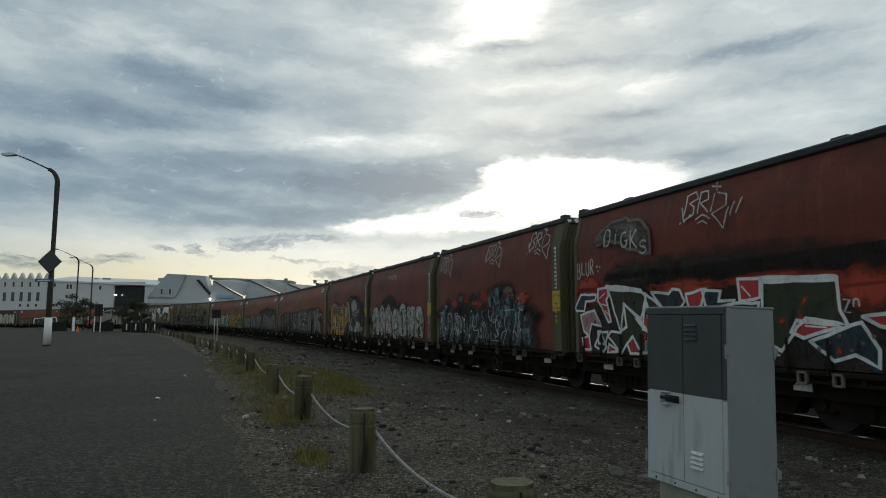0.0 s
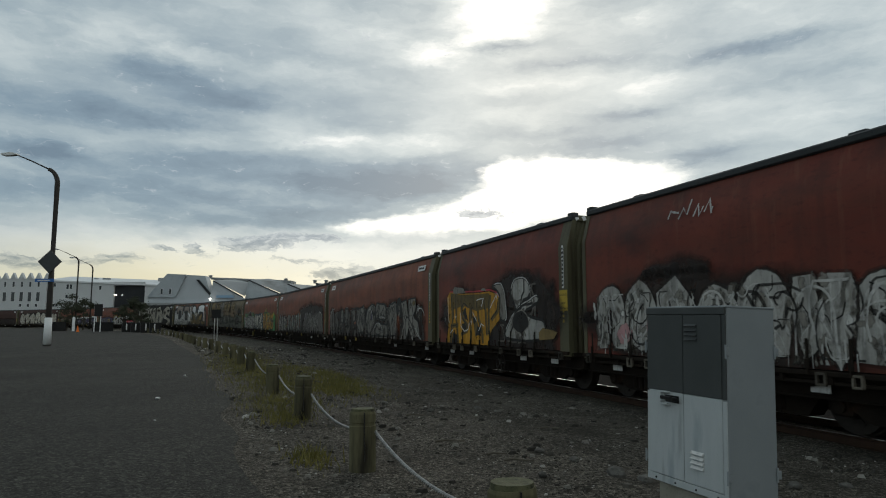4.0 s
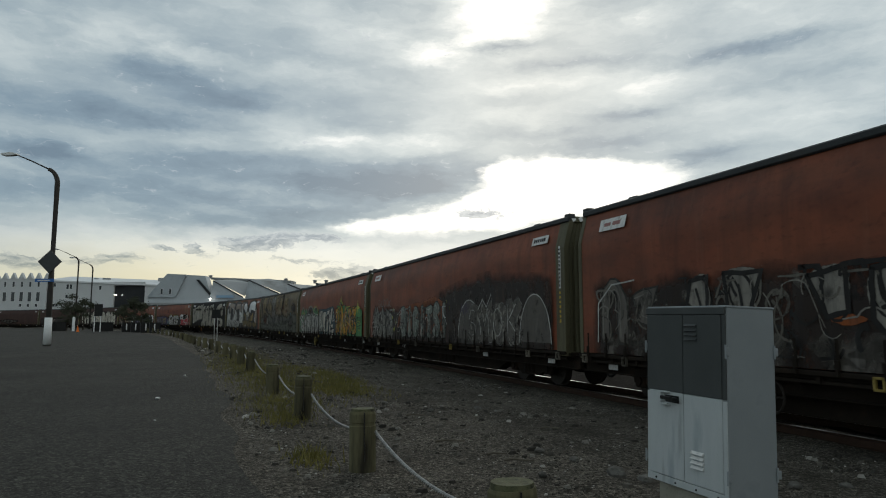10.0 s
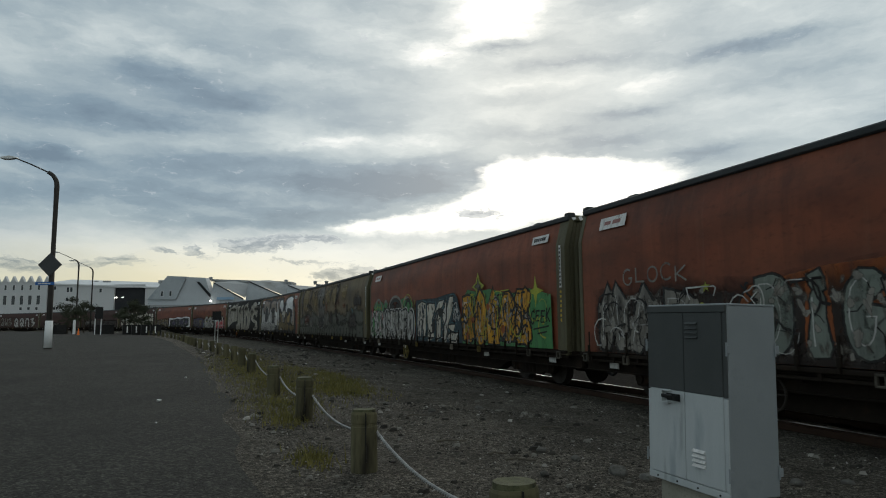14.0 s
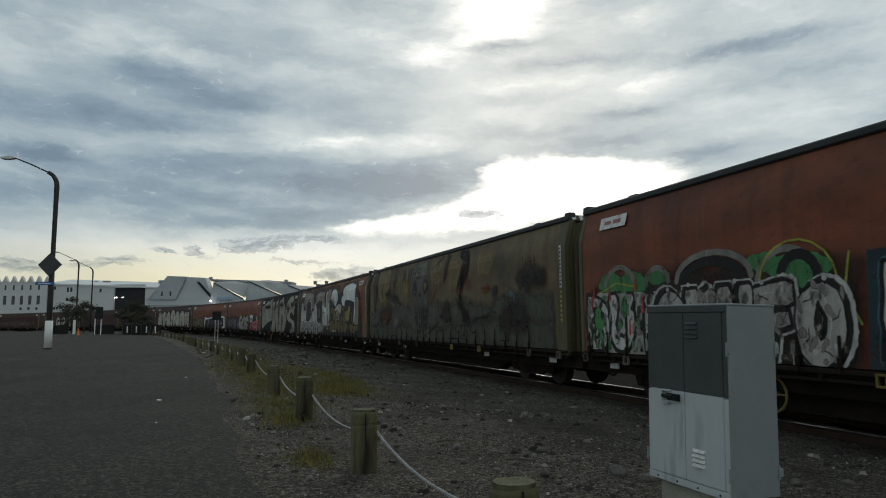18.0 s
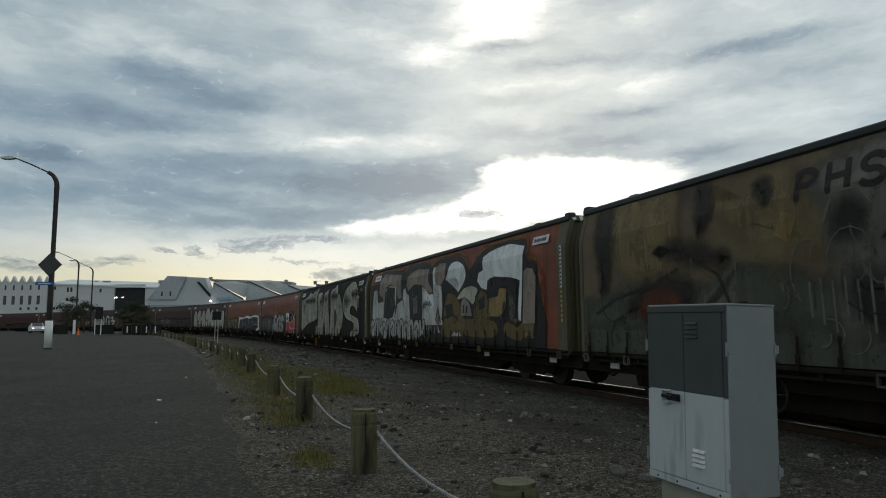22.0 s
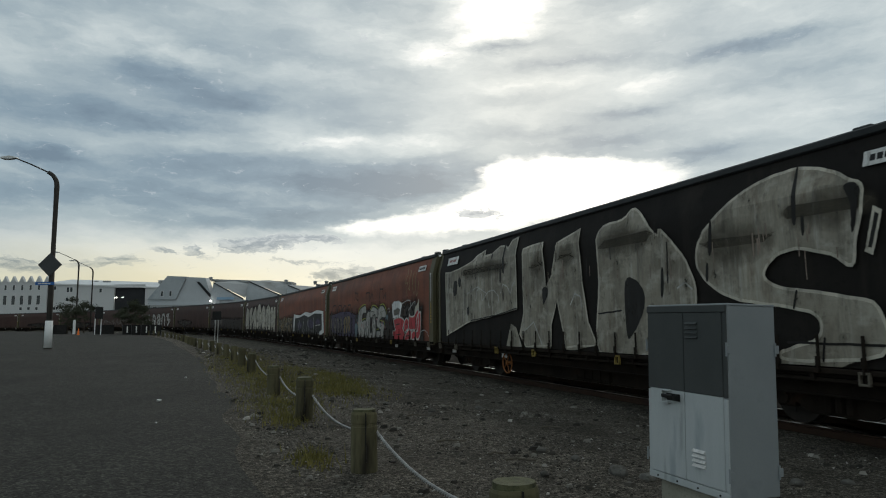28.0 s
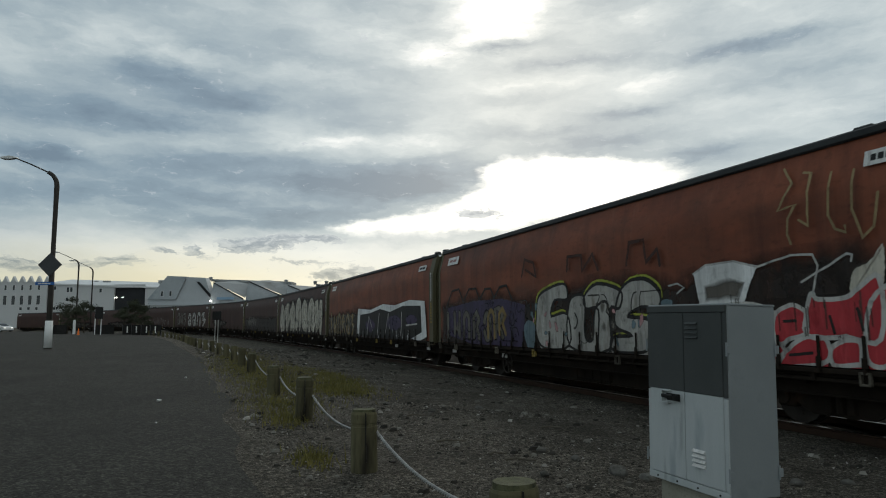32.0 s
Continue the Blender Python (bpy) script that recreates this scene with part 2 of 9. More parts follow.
def pebble_material():
    mt = bpy.data.materials.new("pebbles")
    mt.use_nodes = True
    nt = mt.node_tree
    bs = nt.nodes["Principled BSDF"]
    ge, rp = nt.nodes.new("ShaderNodeNewGeometry"), nt.nodes.new("ShaderNodeValToRGB")
    nt.links.new(ge.outputs["Random Per Island"], rp.inputs[0])
    e = rp.color_ramp.elements
    e[0].color, e[1].color = (0.022, 0.020, 0.017, 1), (0.45, 0.43, 0.39, 1)
    for pos, col in ((0.40, (0.045, 0.041, 0.034, 1)), (0.76, (0.100, 0.092, 0.078, 1)), (0.93, (0.21, 0.20, 0.175, 1))):
        k = e.new(pos)
        k.color = col
    nt.links.new(rp.outputs[0], bs.inputs["Base Color"])
    bs.inputs["Roughness"].default_value, bs.inputs["Specular IOR Level"].default_value = 0.9, 0.2
    return mt


M["stone"] = pebble_material()
M["bollard_wood"] = material("bollard_wood", (0.080, 0.074, 0.040), (0.142, 0.128, 0.070), 3.0, 0.9, 0, 0.6, 30, (0.022, 0.019, 0.013), 0.7, 0.50, (1, 1, 0.22), 0.3)
M["bollard_top"] = material("bollard_top", (0.060, 0.064, 0.032), (0.105, 0.104, 0.056), 9.0, 0.9, 0, 0.6, 60, (0.02, 0.019, 0.014), 0.6, 0.50)
M["rope"] = material("rope", (0.24, 0.24, 0.235), (0.42, 0.42, 0.41), 20, 0.7, 0.0, 0.4, 150)
M["grass"] = material("grass", (0.088, 0.088, 0.022), (0.20, 0.170, 0.050), 1.5, 0.8, 0, 0, 20)
M["cab_grey"] = material("cab_grey", (0.232, 0.252, 0.259), (0.266, 0.287, 0.294), 2.5, 0.45, 0.0, 0.02, 90, (0.200, 0.219, 0.226), 1.0, 0.6, speck=0.15)
M["cab_light"] = material("cab_light", (0.43, 0.455, 0.452), (0.49, 0.515, 0.51), 2.5, 0.45, 0.0, 0.02, 90, (0.34, 0.37, 0.38), 1.0, 0.56, (2.5, 1, 0.4), speck=0.15)
M["cab_dark"] = material("cab_dark", (0.049, 0.054, 0.052), (0.064, 0.068, 0.066), 3, 0.55, 0.0, 0.02, 90, speck=0.2)
M["concrete"] = material("concrete", (0.26, 0.25, 0.20), (0.36, 0.34, 0.28), 3, 0.9, 0, 0.4, 60)
M["black_metal"] = material("black_metal", (0.012, 0.012, 0.012), (0.022, 0.021, 0.02), 6, 0.5, 0.3, 0.05, 80)
M["steel"] = material("steel", (0.45, 0.45, 0.44), (0.6, 0.6, 0.58), 6, 0.35, 1.0, 0.05, 80)
# near-black ground: the shade under and behind the train, put into the colour
M["shaded_ground"] = material("shaded_ground", (0.010, 0.009, 0.008), (0.018, 0.016, 0.013), 0.9, 0.95, 0, 0.6, 22, (0.03, 0.028, 0.02), 4.0, 0.6, bump_dist=0.04, gloss=0.05)
M["rail_steel"] = material("rail_steel", (0.42, 0.41, 0.40), (0.52, 0.51, 0.50), 2, 0.28, 1.0, 0.0, 80)
M["rail_rust"] = material("rail_rust", (0.030, 0.017, 0.011), (0.050, 0.027, 0.017), 3, 0.8, 0.2, 0.2, 80)
M["sleeper"] = material("sleeper", (0.07, 0.06, 0.05), (0.11, 0.10, 0.085), 3, 0.9, 0, 0.4, 40)
M["curtain_red"] = material("curtain_red", (0.190, 0.051, 0.025), (0.240, 0.072, 0.034), 0.8, 0.6, 0.0, 0.12, 9, (0.115, 0.036, 0.020), 0.6, 0.57, (0.7, 1, 1.3))
M["curtain_dark_red"] = material("curtain_dark_red", (0.135, 0.026, 0.016), (0.180, 0.040, 0.022), 0.8, 0.6, 0.0, 0.12, 9, (0.065, 0.020, 0.014), 0.6, 0.54, (0.7, 1, 1.3))
M["curtain_olive"] = material("curtain_olive", (0.135, 0.103, 0.056), (0.190, 0.145, 0.080), 0.7, 0.65, 0.0, 0.12, 9, (0.065, 0.062, 0.048), 0.7, 0.52, (0.7, 1, 1.2))
M["curtain_black"] = material("curtain_black", (0.012, 0.0105, 0.0095), (0.021, 0.018, 0.0155), 0.8, 0.7, 0.0, 0.12, 9, (0.030, 0.026, 0.022), 0.6, 0.57, gloss=0.12)
M["curtain_brown"] = material("curtain_brown", (0.038, 0.016, 0.012), (0.056, 0.023, 0.017), 0.8, 0.65, 0.0, 0.1, 9, (0.045, 0.018, 0.013), 0.6, 0.55, (0.7, 1, 1.3))
M["end_green"] = material("end_green", (0.085, 0.078, 0.045), (0.115, 0.103, 0.058), 1.5, 0.6, 0.0, 0.1, 40, (0.05, 0.04, 0.025), 1.0, 0.56, (1, 1, 0.3))
M["roof_grey"] = material("roof_grey", (0.024, 0.026, 0.027), (0.042, 0.045, 0.046), 1.5, 0.55, 0.1, 0.1, 40, (0.04, 0.035, 0.03), 1.0, 0.6)
M["dim_plate"] = material("dim_plate", (0.075, 0.066, 0.052), (0.13, 0.115, 0.09), 3, 0.8, 0.0, 0.1, 40, rand=0.6)
M["underframe"] = material("underframe", (0.013, 0.010, 0.008), (0.026, 0.020, 0.015), 2, 0.85, 0.0, 0.2, 40, (0.034, 0.020, 0.013), 1.0, 0.6, gloss=0.08)
M["white_plate"] = material("white_plate", (0.58, 0.57, 0.55), (0.72, 0.71, 0.68), 6, 0.6, 0, 0.05, 60, (0.3, 0.27, 0.24), 1.0, 0.62)
M["yellow_paint"] = material("yellow_paint", (0.45, 0.30, 0.03), (0.55, 0.38, 0.05), 6, 0.6, 0, 0.05, 60, (0.2, 0.13, 0.03), 1.0, 0.6)
M["wheel_steel"] = material("wheel_steel", (0.022, 0.018, 0.015), (0.04, 0.033, 0.027), 3, 0.7, 0.2, 0.1, 40)
M["white_wall"] = material("white_wall", (0.50, 0.51, 0.51), (0.56, 0.57, 0.57), 0.15, 0.8, 0, 0.05, 4, (0.42, 0.43, 0.43), 0.7, 0.6)
M["shed_wall"] = material("shed_wall", (0.40, 0.43, 0.45), (0.46, 0.49, 0.51), 0.15, 0.6, 0, 0.05, 4, (0.33, 0.36, 0.38), 0.6, 0.56)
M["shed_roof"] = material("shed_roof", (0.26, 0.27, 0.27), (0.34, 0.35, 0.35), 0.15, 0.6, 0.1, 0.05, 4, (0.18, 0.18, 0.17), 0.6, 0.56)
M["white_roof"] = material("white_roof", (0.62, 0.63, 0.63), (0.7, 0.71, 0.71), 0.15, 0.6, 0.0, 0.05, 4)
M["dark_opening"] = material("dark_opening", (0.015, 0.016, 0.018), (0.025, 0.027, 0.03), 0.4, 0.6, 0, 0, 4)
M["window_glass"] = glass_material("window_glass")
M["pole_dark"] = material("pole_dark", (0.030, 0.027, 0.024), (0.050, 0.045, 0.040), 2, 0.7, 0.2, 0.1, 40, rand=0.2)
M["white_paint"] = material("white_paint", (0.66, 0.67, 0.66), (0.76, 0.77, 0.76), 4, 0.6, 0, 0.05, 60, (0.5, 0.5, 0.48), 1.0, 0.62)
M["sign_blue"] = material("sign_blue", (0.02, 0.10, 0.32), (0.03, 0.13, 0.38), 4, 0.4, 0, 0.0, 60)
M["sign_back"] = material("sign_back", (0.045, 0.048, 0.05), (0.06, 0.063, 0.065), 4, 0.4, 0.3, 0.0, 60)
M["leaf"] = material("leaf", (0.022, 0.026, 0.014), (0.045, 0.05, 0.025), 1.2, 0.7, 0, 0, 10)
M["bark"] = material("bark", (0.04, 0.032, 0.025), (0.07, 0.058, 0.045), 3, 0.9, 0, 0.5, 30)
M["orange"] = material("orange", (0.75, 0.16, 0.02), (0.8, 0.2, 0.03), 4, 0.5, 0, 0.0, 60)
M["car_silver"] = material("car_silver", (0.50, 0.51, 0.52), (0.56, 0.57, 0.58), 4, 0.3, 0.2, 0.0, 60)
M["car_white"] = material("car_white", (0.62, 0.62, 0.61), (0.68, 0.68, 0.67), 4, 0.3, 0.0, 0.0, 60)
M["tyre"] = material("tyre", (0.012, 0.012, 0.012), (0.02, 0.02, 0.02), 10, 0.9, 0, 0.1, 60)
M["lamp_red"] = glow_material("lamp_red", (0.9, 0.06, 0.03), 2.2)
M["lamp_white"] = glow_material("lamp_white", (1.0, 0.95, 0.85), 6.0)
M["litter"] = material("litter", (0.6, 0.6, 0.58), (0.75, 0.75, 0.73), 8, 0.8, 0, 0, 60)

for key in ("curtain_red", "curtain_dark_red", "curtain_olive", "curtain_brown"):
    add_streaks(M[key], (0.040, 0.016, 0.012), 0.55, 1.6, 0.20, 0.50, 0.70)
    add_streaks(M[key], (0.045, 0.026, 0.018), 0.55, 0.45, 0.55, 0.48, 0.72)
    add_streaks(M[key], (0.32, 0.16, 0.10), 0.22, 5.0, 0.35, 0.56, 0.74)
    add_streaks(M[key], (0.060, 0.030, 0.020), 0.45, 0.28, 0.9, 0.48, 0.66)
add_streaks(M["curtain_black"], (0.040, 0.033, 0.027), 0.5, 3.0, 0.3, 0.52, 0.75)
add_streaks(M["end_green"], (0.045, 0.028, 0.016), 0.7, 5.0, 0.35, 0.5, 0.7)
add_streaks(M["cab_light"], (0.17, 0.17, 0.16), 0.5, 9.0, 0.9, 0.62, 0.74)
add_streaks(M["white_plate"], (0.12, 0.10, 0.08), 0.6, 8.0, 2.0, 0.52, 0.7)


# ---- mesh tools ----
def bx(bm, cx, cy, cz, sx, sy, sz, bev=0.0, rot=None):
    m = Matrix.Translation((cx, cy, cz)) @ (rot if rot else Matrix()) @ Matrix.Diagonal((sx, sy, sz, 1))
    r = bmesh.ops.create_cube(bm, size=1, matrix=m)
    if bev:
        es = list({e for v in r["verts"] for e in v.link_edges})
        bmesh.ops.bevel(bm, geom=es, offset=bev, segments=1, affect="EDGES")


def cy(bm, a, b, r1, r2=None, seg=12, caps=True):
    a, b = Vector(a), Vector(b)
    d = b - a
    m = Matrix.Translation((a + b) / 2) @ d.to_track_quat("Z", "Y").to_matrix().to_4x4()
    bmesh.ops.create_cone(bm, cap_ends=caps, segments=seg, radius1=r1, radius2=r1 if r2 is None else r2, depth=d.length, matrix=m)


def tube(bm, pts, r, seg=8, taper=None):
    pts = [Vector(p) for p in pts]
    rings = []
    for i, p in enumerate(pts):
        d = (pts[min(i + 1, len(pts) - 1)] - pts[max(i - 1, 0)]).normalized()
        q = d.to_track_quat("Z", "Y")
        rr = r if taper is None else r + (taper - r) * i / (len(pts) - 1)
        rings.append([bm.verts.new(p + q @ Vector((rr * math.cos(6.2832 * k / seg), rr * math.sin(6.2832 * k / seg), 0))) for k in range(seg)])
    for a, b in zip(rings, rings[1:]):
        for k in range(seg):
            bm.faces.new((a[k], a[(k + 1) % seg], b[(k + 1) % seg], b[k]))
    bm.faces.new(rings[0][::-1])
    bm.faces.new(rings[-1])


def prism(bm, pts, depth_vec):
    """A flat outline swept along depth_vec."""
    a = [bm.verts.new(p) for p in pts]
    b = [bm.verts.new(Vector(p) + Vector(depth_vec)) for p in pts]
    n = len(pts)
    bm.faces.new(a[::-1])
    bm.faces.new(b)
    for i in range(n):
        bm.faces.new((a[i], a[(i + 1) % n], b[(i + 1) % n], b[i]))


def part(name, bm, mat, parent=None, label="", smooth=False):
    bmesh.ops.recalc_face_normals(bm, faces=bm.faces[:])
    me = bpy.data.meshes.new(name)
    bm.to_mesh(me)
    bm.free()
    me.materials.append(M[mat])
    if smooth:
        me.polygons.foreach_set("use_smooth", [True] * len(me.polygons))
    ob = new(name, me)
    ob.parent = parent
    if label:
        ob["label"] = label
    return ob


def same(name, ob, parent, m=None):
    """One more object on ob's mesh, under parent."""
    o = new(name, ob.data)
    o.parent = parent
    if m is not None:
        o.matrix_basis = m
    return o


def empty(name, m=None):
    ob = new(name)
    ob.empty_display_size = 0.3
    if m is not None:
        ob.matrix_basis = m
    return ob


def smoothstep(a, b, x):
    t = min(max((x - a) / (b - a), 0.0), 1.0)
    return t * t * (3 - 2 * t)


# ---- the line of the track ----
P0 = Vector((9.221, 0.392))
HEAD, BEND_1, BEND_2, S_BEND = -0.34744, 0.001342, 0.005437, 54.57
SPEED = 4.215
RAIL_Z = -0.14
STEP = 0.5


def lay_out(s_from, s_to):
    """Points and headings along the track: a slight curve that tightens after S_BEND."""
    table = {0: (P0.x, P0.y, HEAD)}
    x, y, h = table[0]
    for k in range(1, int(s_to / STEP) + 1):
        bend = BEND_1 + (BEND_2 - BEND_1) * smoothstep(S_BEND, S_BEND + 12, k * STEP)
        x, y, h = x + STEP * math.sin(h), y + STEP * math.cos(h), h - bend * STEP
        table[k] = (x, y, h)
    x, y, h = table[0]
    for k in range(-1, int(s_from / STEP) - 1, -1):
        h += BEND_1 * STEP
        x, y = x - STEP * math.sin(h), y - STEP * math.cos(h)
        table[k] = (x, y, h)
    return table


TABLE = lay_out(-190, 420)


def track(s):
    """The centre of the track at s metres along it, and the heading away from the camera."""
    k = math.floor(s / STEP)
    f = s / STEP - k
    a, b = TABLE[k], TABLE[k + 1]
    return Vector((a[0] + (b[0] - a[0]) * f, a[1] + (b[1] - a[1]) * f)), a[2] + (b[2] - a[2]) * f


def rise(y):
    return 0.5 * smoothstep(45, 110, y)


def beside(s, off):
    """A point off metres to the camera's side of the track's centre."""
    p, h = track(s)
    return p + off * Vector((-math.cos(h), math.sin(h)))


LINE = [(s, *track(s)[0]) for s in range(-60, 330, 2)]
LINE_XY = np.array([(a, b) for _, a, b in LINE])


def ground_z(x, y):
    """The yard falls gently to the track; a low bank is added beyond it to darken the gap under the wagons."""
    k = int(((LINE_XY - np.array((x, y))) ** 2).sum(1).argmin())
    s, cx, cyy = LINE[k]
    h = track(s)[1]
    off = (x - cx) * -math.cos(h) + (y - cyy) * math.sin(h)
    if off >= 0:
        return rise(y) - 0.27 * (1 - smoothstep(1.6, 6.5, off))
    return rise(y) - 0.27 + 1.0 * smoothstep(1.4, 3.4, -off)


# ---- ground, road, track ----
def build_ground():
    xs = [-2500, -700, -250] + list(range(-150, -40, 5)) + [a * 1.5 - 39 for a in range(0, 42)] + [30, 40, 60, 120, 400, 2500]
    ys = [-2500, -300, -60, -30, -15] + [a * 1.5 - 8 for a in range(0, 60)] + list(range(84, 200, 6)) + [230, 300, 700, 2500]
    vs = []
    for y in ys:
        for x in xs:
            z = ground_z(x, y)
            if -20 < x < 12 and -5 < y < 45:
                z += 0.03 * noise.noise((x * 0.7, y * 0.7, 0))
            vs.append((x, y, z))
    w = len(xs)
    fs = [(j * w + i, j * w + i + 1, (j + 1) * w + i + 1, (j + 1) * w + i) for j in range(len(ys) - 1) for i in range(w - 1)]
    me = bpy.data.meshes.new("ground")
    me.from_pydata(vs, [], fs)
    me.materials.append(M["gravel"])
    me.materials.append(M["shaded_ground"])
    # second slot: painted shade, from under the wagons to beyond the track
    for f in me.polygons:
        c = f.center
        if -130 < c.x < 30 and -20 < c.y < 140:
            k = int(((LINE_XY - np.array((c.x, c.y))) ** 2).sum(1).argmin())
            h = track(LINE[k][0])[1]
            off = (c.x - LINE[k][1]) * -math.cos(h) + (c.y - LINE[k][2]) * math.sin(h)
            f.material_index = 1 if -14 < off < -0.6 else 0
    me.polygons.foreach_set("use_smooth", [True] * len(me.polygons))
    tagged(new("ground", me), "compacted grey gravel yard beside the railway", "ground", kind="structure")


build_ground()


def edge_offset(s):
    return 8.3 + 0.7 * smoothstep(28, 55, s) + 0.35 * noise.noise((s * 0.35, 3.1, 0)) + 0.12 * noise.noise((s * 1.7, 9.1, 0))


def build_road():
    bm = bmesh.new()
    rows = []
    ss = [a * 0.8 - 12 for a in range(0, 60)] + [36 + 2 * a for a in range(0, 60)]
    for s in ss:
        row = []
        for k, off in enumerate((0.0, 0.5, 1.5, 3.5, 7.0, 12.0, 20.0, 30.0, 42.0)):
            p = beside(s, edge_offset(s) + off * (0.8 if s > 60 else 1.0))
            z = rise(p.y) + (0.005 if k == 0 else 0.045)
            row.append(bm.verts.new((p.x, p.y, z)))
        rows.append(row)
    for a, b in zip(rows, rows[1:]):
        for i in range(len(a) - 1):
            bm.faces.new((a[i], a[i + 1], b[i + 1], b[i]))
    ob = part("road", bm, "asphalt", smooth=True)
    tagged(ob, "worn dark grey asphalt road with ragged edge", "road", kind="structure")


build_road()


def build_track():
    for off, nm in ((0.5335, "rail"), (-0.5335, "rail")):
        bm = bmesh.new()
        prof = [(-0.06, -0.15), (0.06, -0.15), (0.06, -0.135), (0.012, -0.12), (0.012, -0.035), (0.034, -0.02), (0.034, -0.002), (-0.034, -0.002), (-0.034, -0.02), (-0.012, -0.035), (-0.012, -0.12), (-0.06, -0.135)]
        rings = []
        for k in range(-20, 120):
            s = k * 2.0
            p, h = track(s)
            nrm = Vector((-math.cos(h), math.sin(h)))
            rings.append([bm.verts.new((*(p + (off + a) * nrm), rise(p.y) + RAIL_Z + b)) for a, b in prof])
        for a, b in zip(rings, rings[1:]):
            for i in range(len(prof)):
                bm.faces.new((a[i], a[(i + 1) % len(prof)], b[(i + 1) % len(prof)], b[i]))
        web = part(nm, bm, "rail_rust")
        tagged(web, "rusty steel railway rail with polished head", "rail", group="rails", kind="structure")
        bm = bmesh.new()
        rings = []
        for k in range(-20, 120):
            s = k * 2.0
            p, h = track(s)
            nrm = Vector((-math.cos(h), math.sin(h)))
            rings.append([bm.verts.new((*(p + (off + a) * nrm), rise(p.y) + RAIL_Z + b)) for a, b in ((-0.03, -0.001), (-0.026, 0.003), (0.026, 0.003), (0.03, -0.001))])
        for a, b in zip(rings, rings[1:]):
            for i in range(3):
                bm.faces.new((a[i], a[i + 1], b[i + 1], b[i]))
        part("rail_head", bm, "rail_steel", web, "worn running surface")
    bm = bmesh.new()
    bx(bm, 0, 0, 0, 2.1, 0.22, 0.14, 0.01)
    first = part("sleeper", bm, "sleeper")
    for k in range(-18, 110):
        p, h = track(k * 0.7)
        o = first if k == -18 else new("sleeper", first.data)
        o.matrix_basis = pose(p.x, p.y, rise(p.y) + RAIL_Z - 0.15 - 0.066, 0, 0, -math.degrees(h))
        tagged(o, "weathered timber sleeper half buried in ballast", "sleeper", group="sleepers", kind="structure")


build_track()
# ---- wagons ----
BODY_W, KNEE_Z, TOP_Z, SILL_Z, LEAN = 1.25, 3.19, 3.79, 0.90, 0.16   # heights over the rail


def side_y(z, out=0.0):
    """The near side's y at height z, out metres proud."""
    return -(BODY_W - LEAN * max(0.0, (z - KNEE_Z) / (TOP_Z - KNEE_Z))) - out


def curtain_mesh(length, seed, mat, near=True, shift=-0.13):
    """A taut side curtain with shallow folds between its straps."""
    bm = bmesh.new()
    nx = int(length / 0.16)
    zs = [SILL_Z + (KNEE_Z - SILL_Z) * k / 9 for k in range(10)] + [KNEE_Z + (TOP_Z - KNEE_Z) * k / 3 for k in range(1, 4)]
    rows = []
    for z in zs:
        row = []
        for i in range(nx + 1):
            x = -length / 2 + length * i / nx
            low = 1 - (z - SILL_Z) / (TOP_Z - SILL_Z)
            w = 0.016 * (0.35 + low) * noise.noise((x * 1.1, z * 0.35, seed * 7.3)) + 0.009 * (0.3 + low) * noise.noise((x * 4.5, z * 0.3, seed * 3.1)) - 0.006 * (abs(((x + 50) % 1.24) - 0.62) < 0.05)
            edge = min(1.0, (length / 2 - abs(x)) / 0.3, (TOP_Z - z) / 0.2)
            y = side_y(z, -0.012 + w * edge)
            row.append(bm.verts.new((x + shift, y if near else -y, z)))
        rows.append(row)
    for a, b in zip(rows, rows[1:]):
        for i in range(nx):
            bm.faces.new((a[i], a[i + 1], b[i + 1], b[i]))
    return bm


def end_bm(x, sign):
    """A corrugated end wall between corner posts, following the section."""
    bm = bmesh.new()
    n = 28
    zs = (SILL_Z - 0.1, KNEE_Z, TOP_Z)
    rows = []
    for z in zs:
        hw = -side_y(z) - 0.10
        row = []
        for i in range(n * 2 + 1):
            u = -1 + i / n
            row.append(bm.verts.new((x + sign * (0.025 if (i // 2) % 2 else -0.01), hw * u, z)))
        rows.append(row)
    for a, b in zip(rows, rows[1:]):
        for i in range(len(a) - 1):
            bm.faces.new((a[i], a[i + 1], b[i + 1], b[i]))
    return bm


def post_bm(x, sign, side):
    """A cranked corner post, broad and flat at the leading end."""
    bm = bmesh.new()
    wide = 0.36 if sign > 0 else 0.12
    for z0, z1 in ((SILL_Z - 0.12, KNEE_Z), (KNEE_Z, TOP_Z + 0.02)):
        y0, y1 = side * -side_y(z0), side * -side_y(z1)
        vs = []
        for z, y in ((z0, y0), (z1, y1)):
            for dx, dy in ((0, 0), (-wide * sign, 0), (-wide * sign, -0.12 * side), (0, -0.12 * side)):
                vs.append(bm.verts.new((x + dx, y + dy, z)))
        for q in ((0, 1, 2, 3), (4, 5, 6, 7), (0, 1, 5, 4), (1, 2, 6, 5), (2, 3, 7, 6), (3, 0, 4, 7)):
            bm.faces.new([vs[i] for i in q])
    return bm


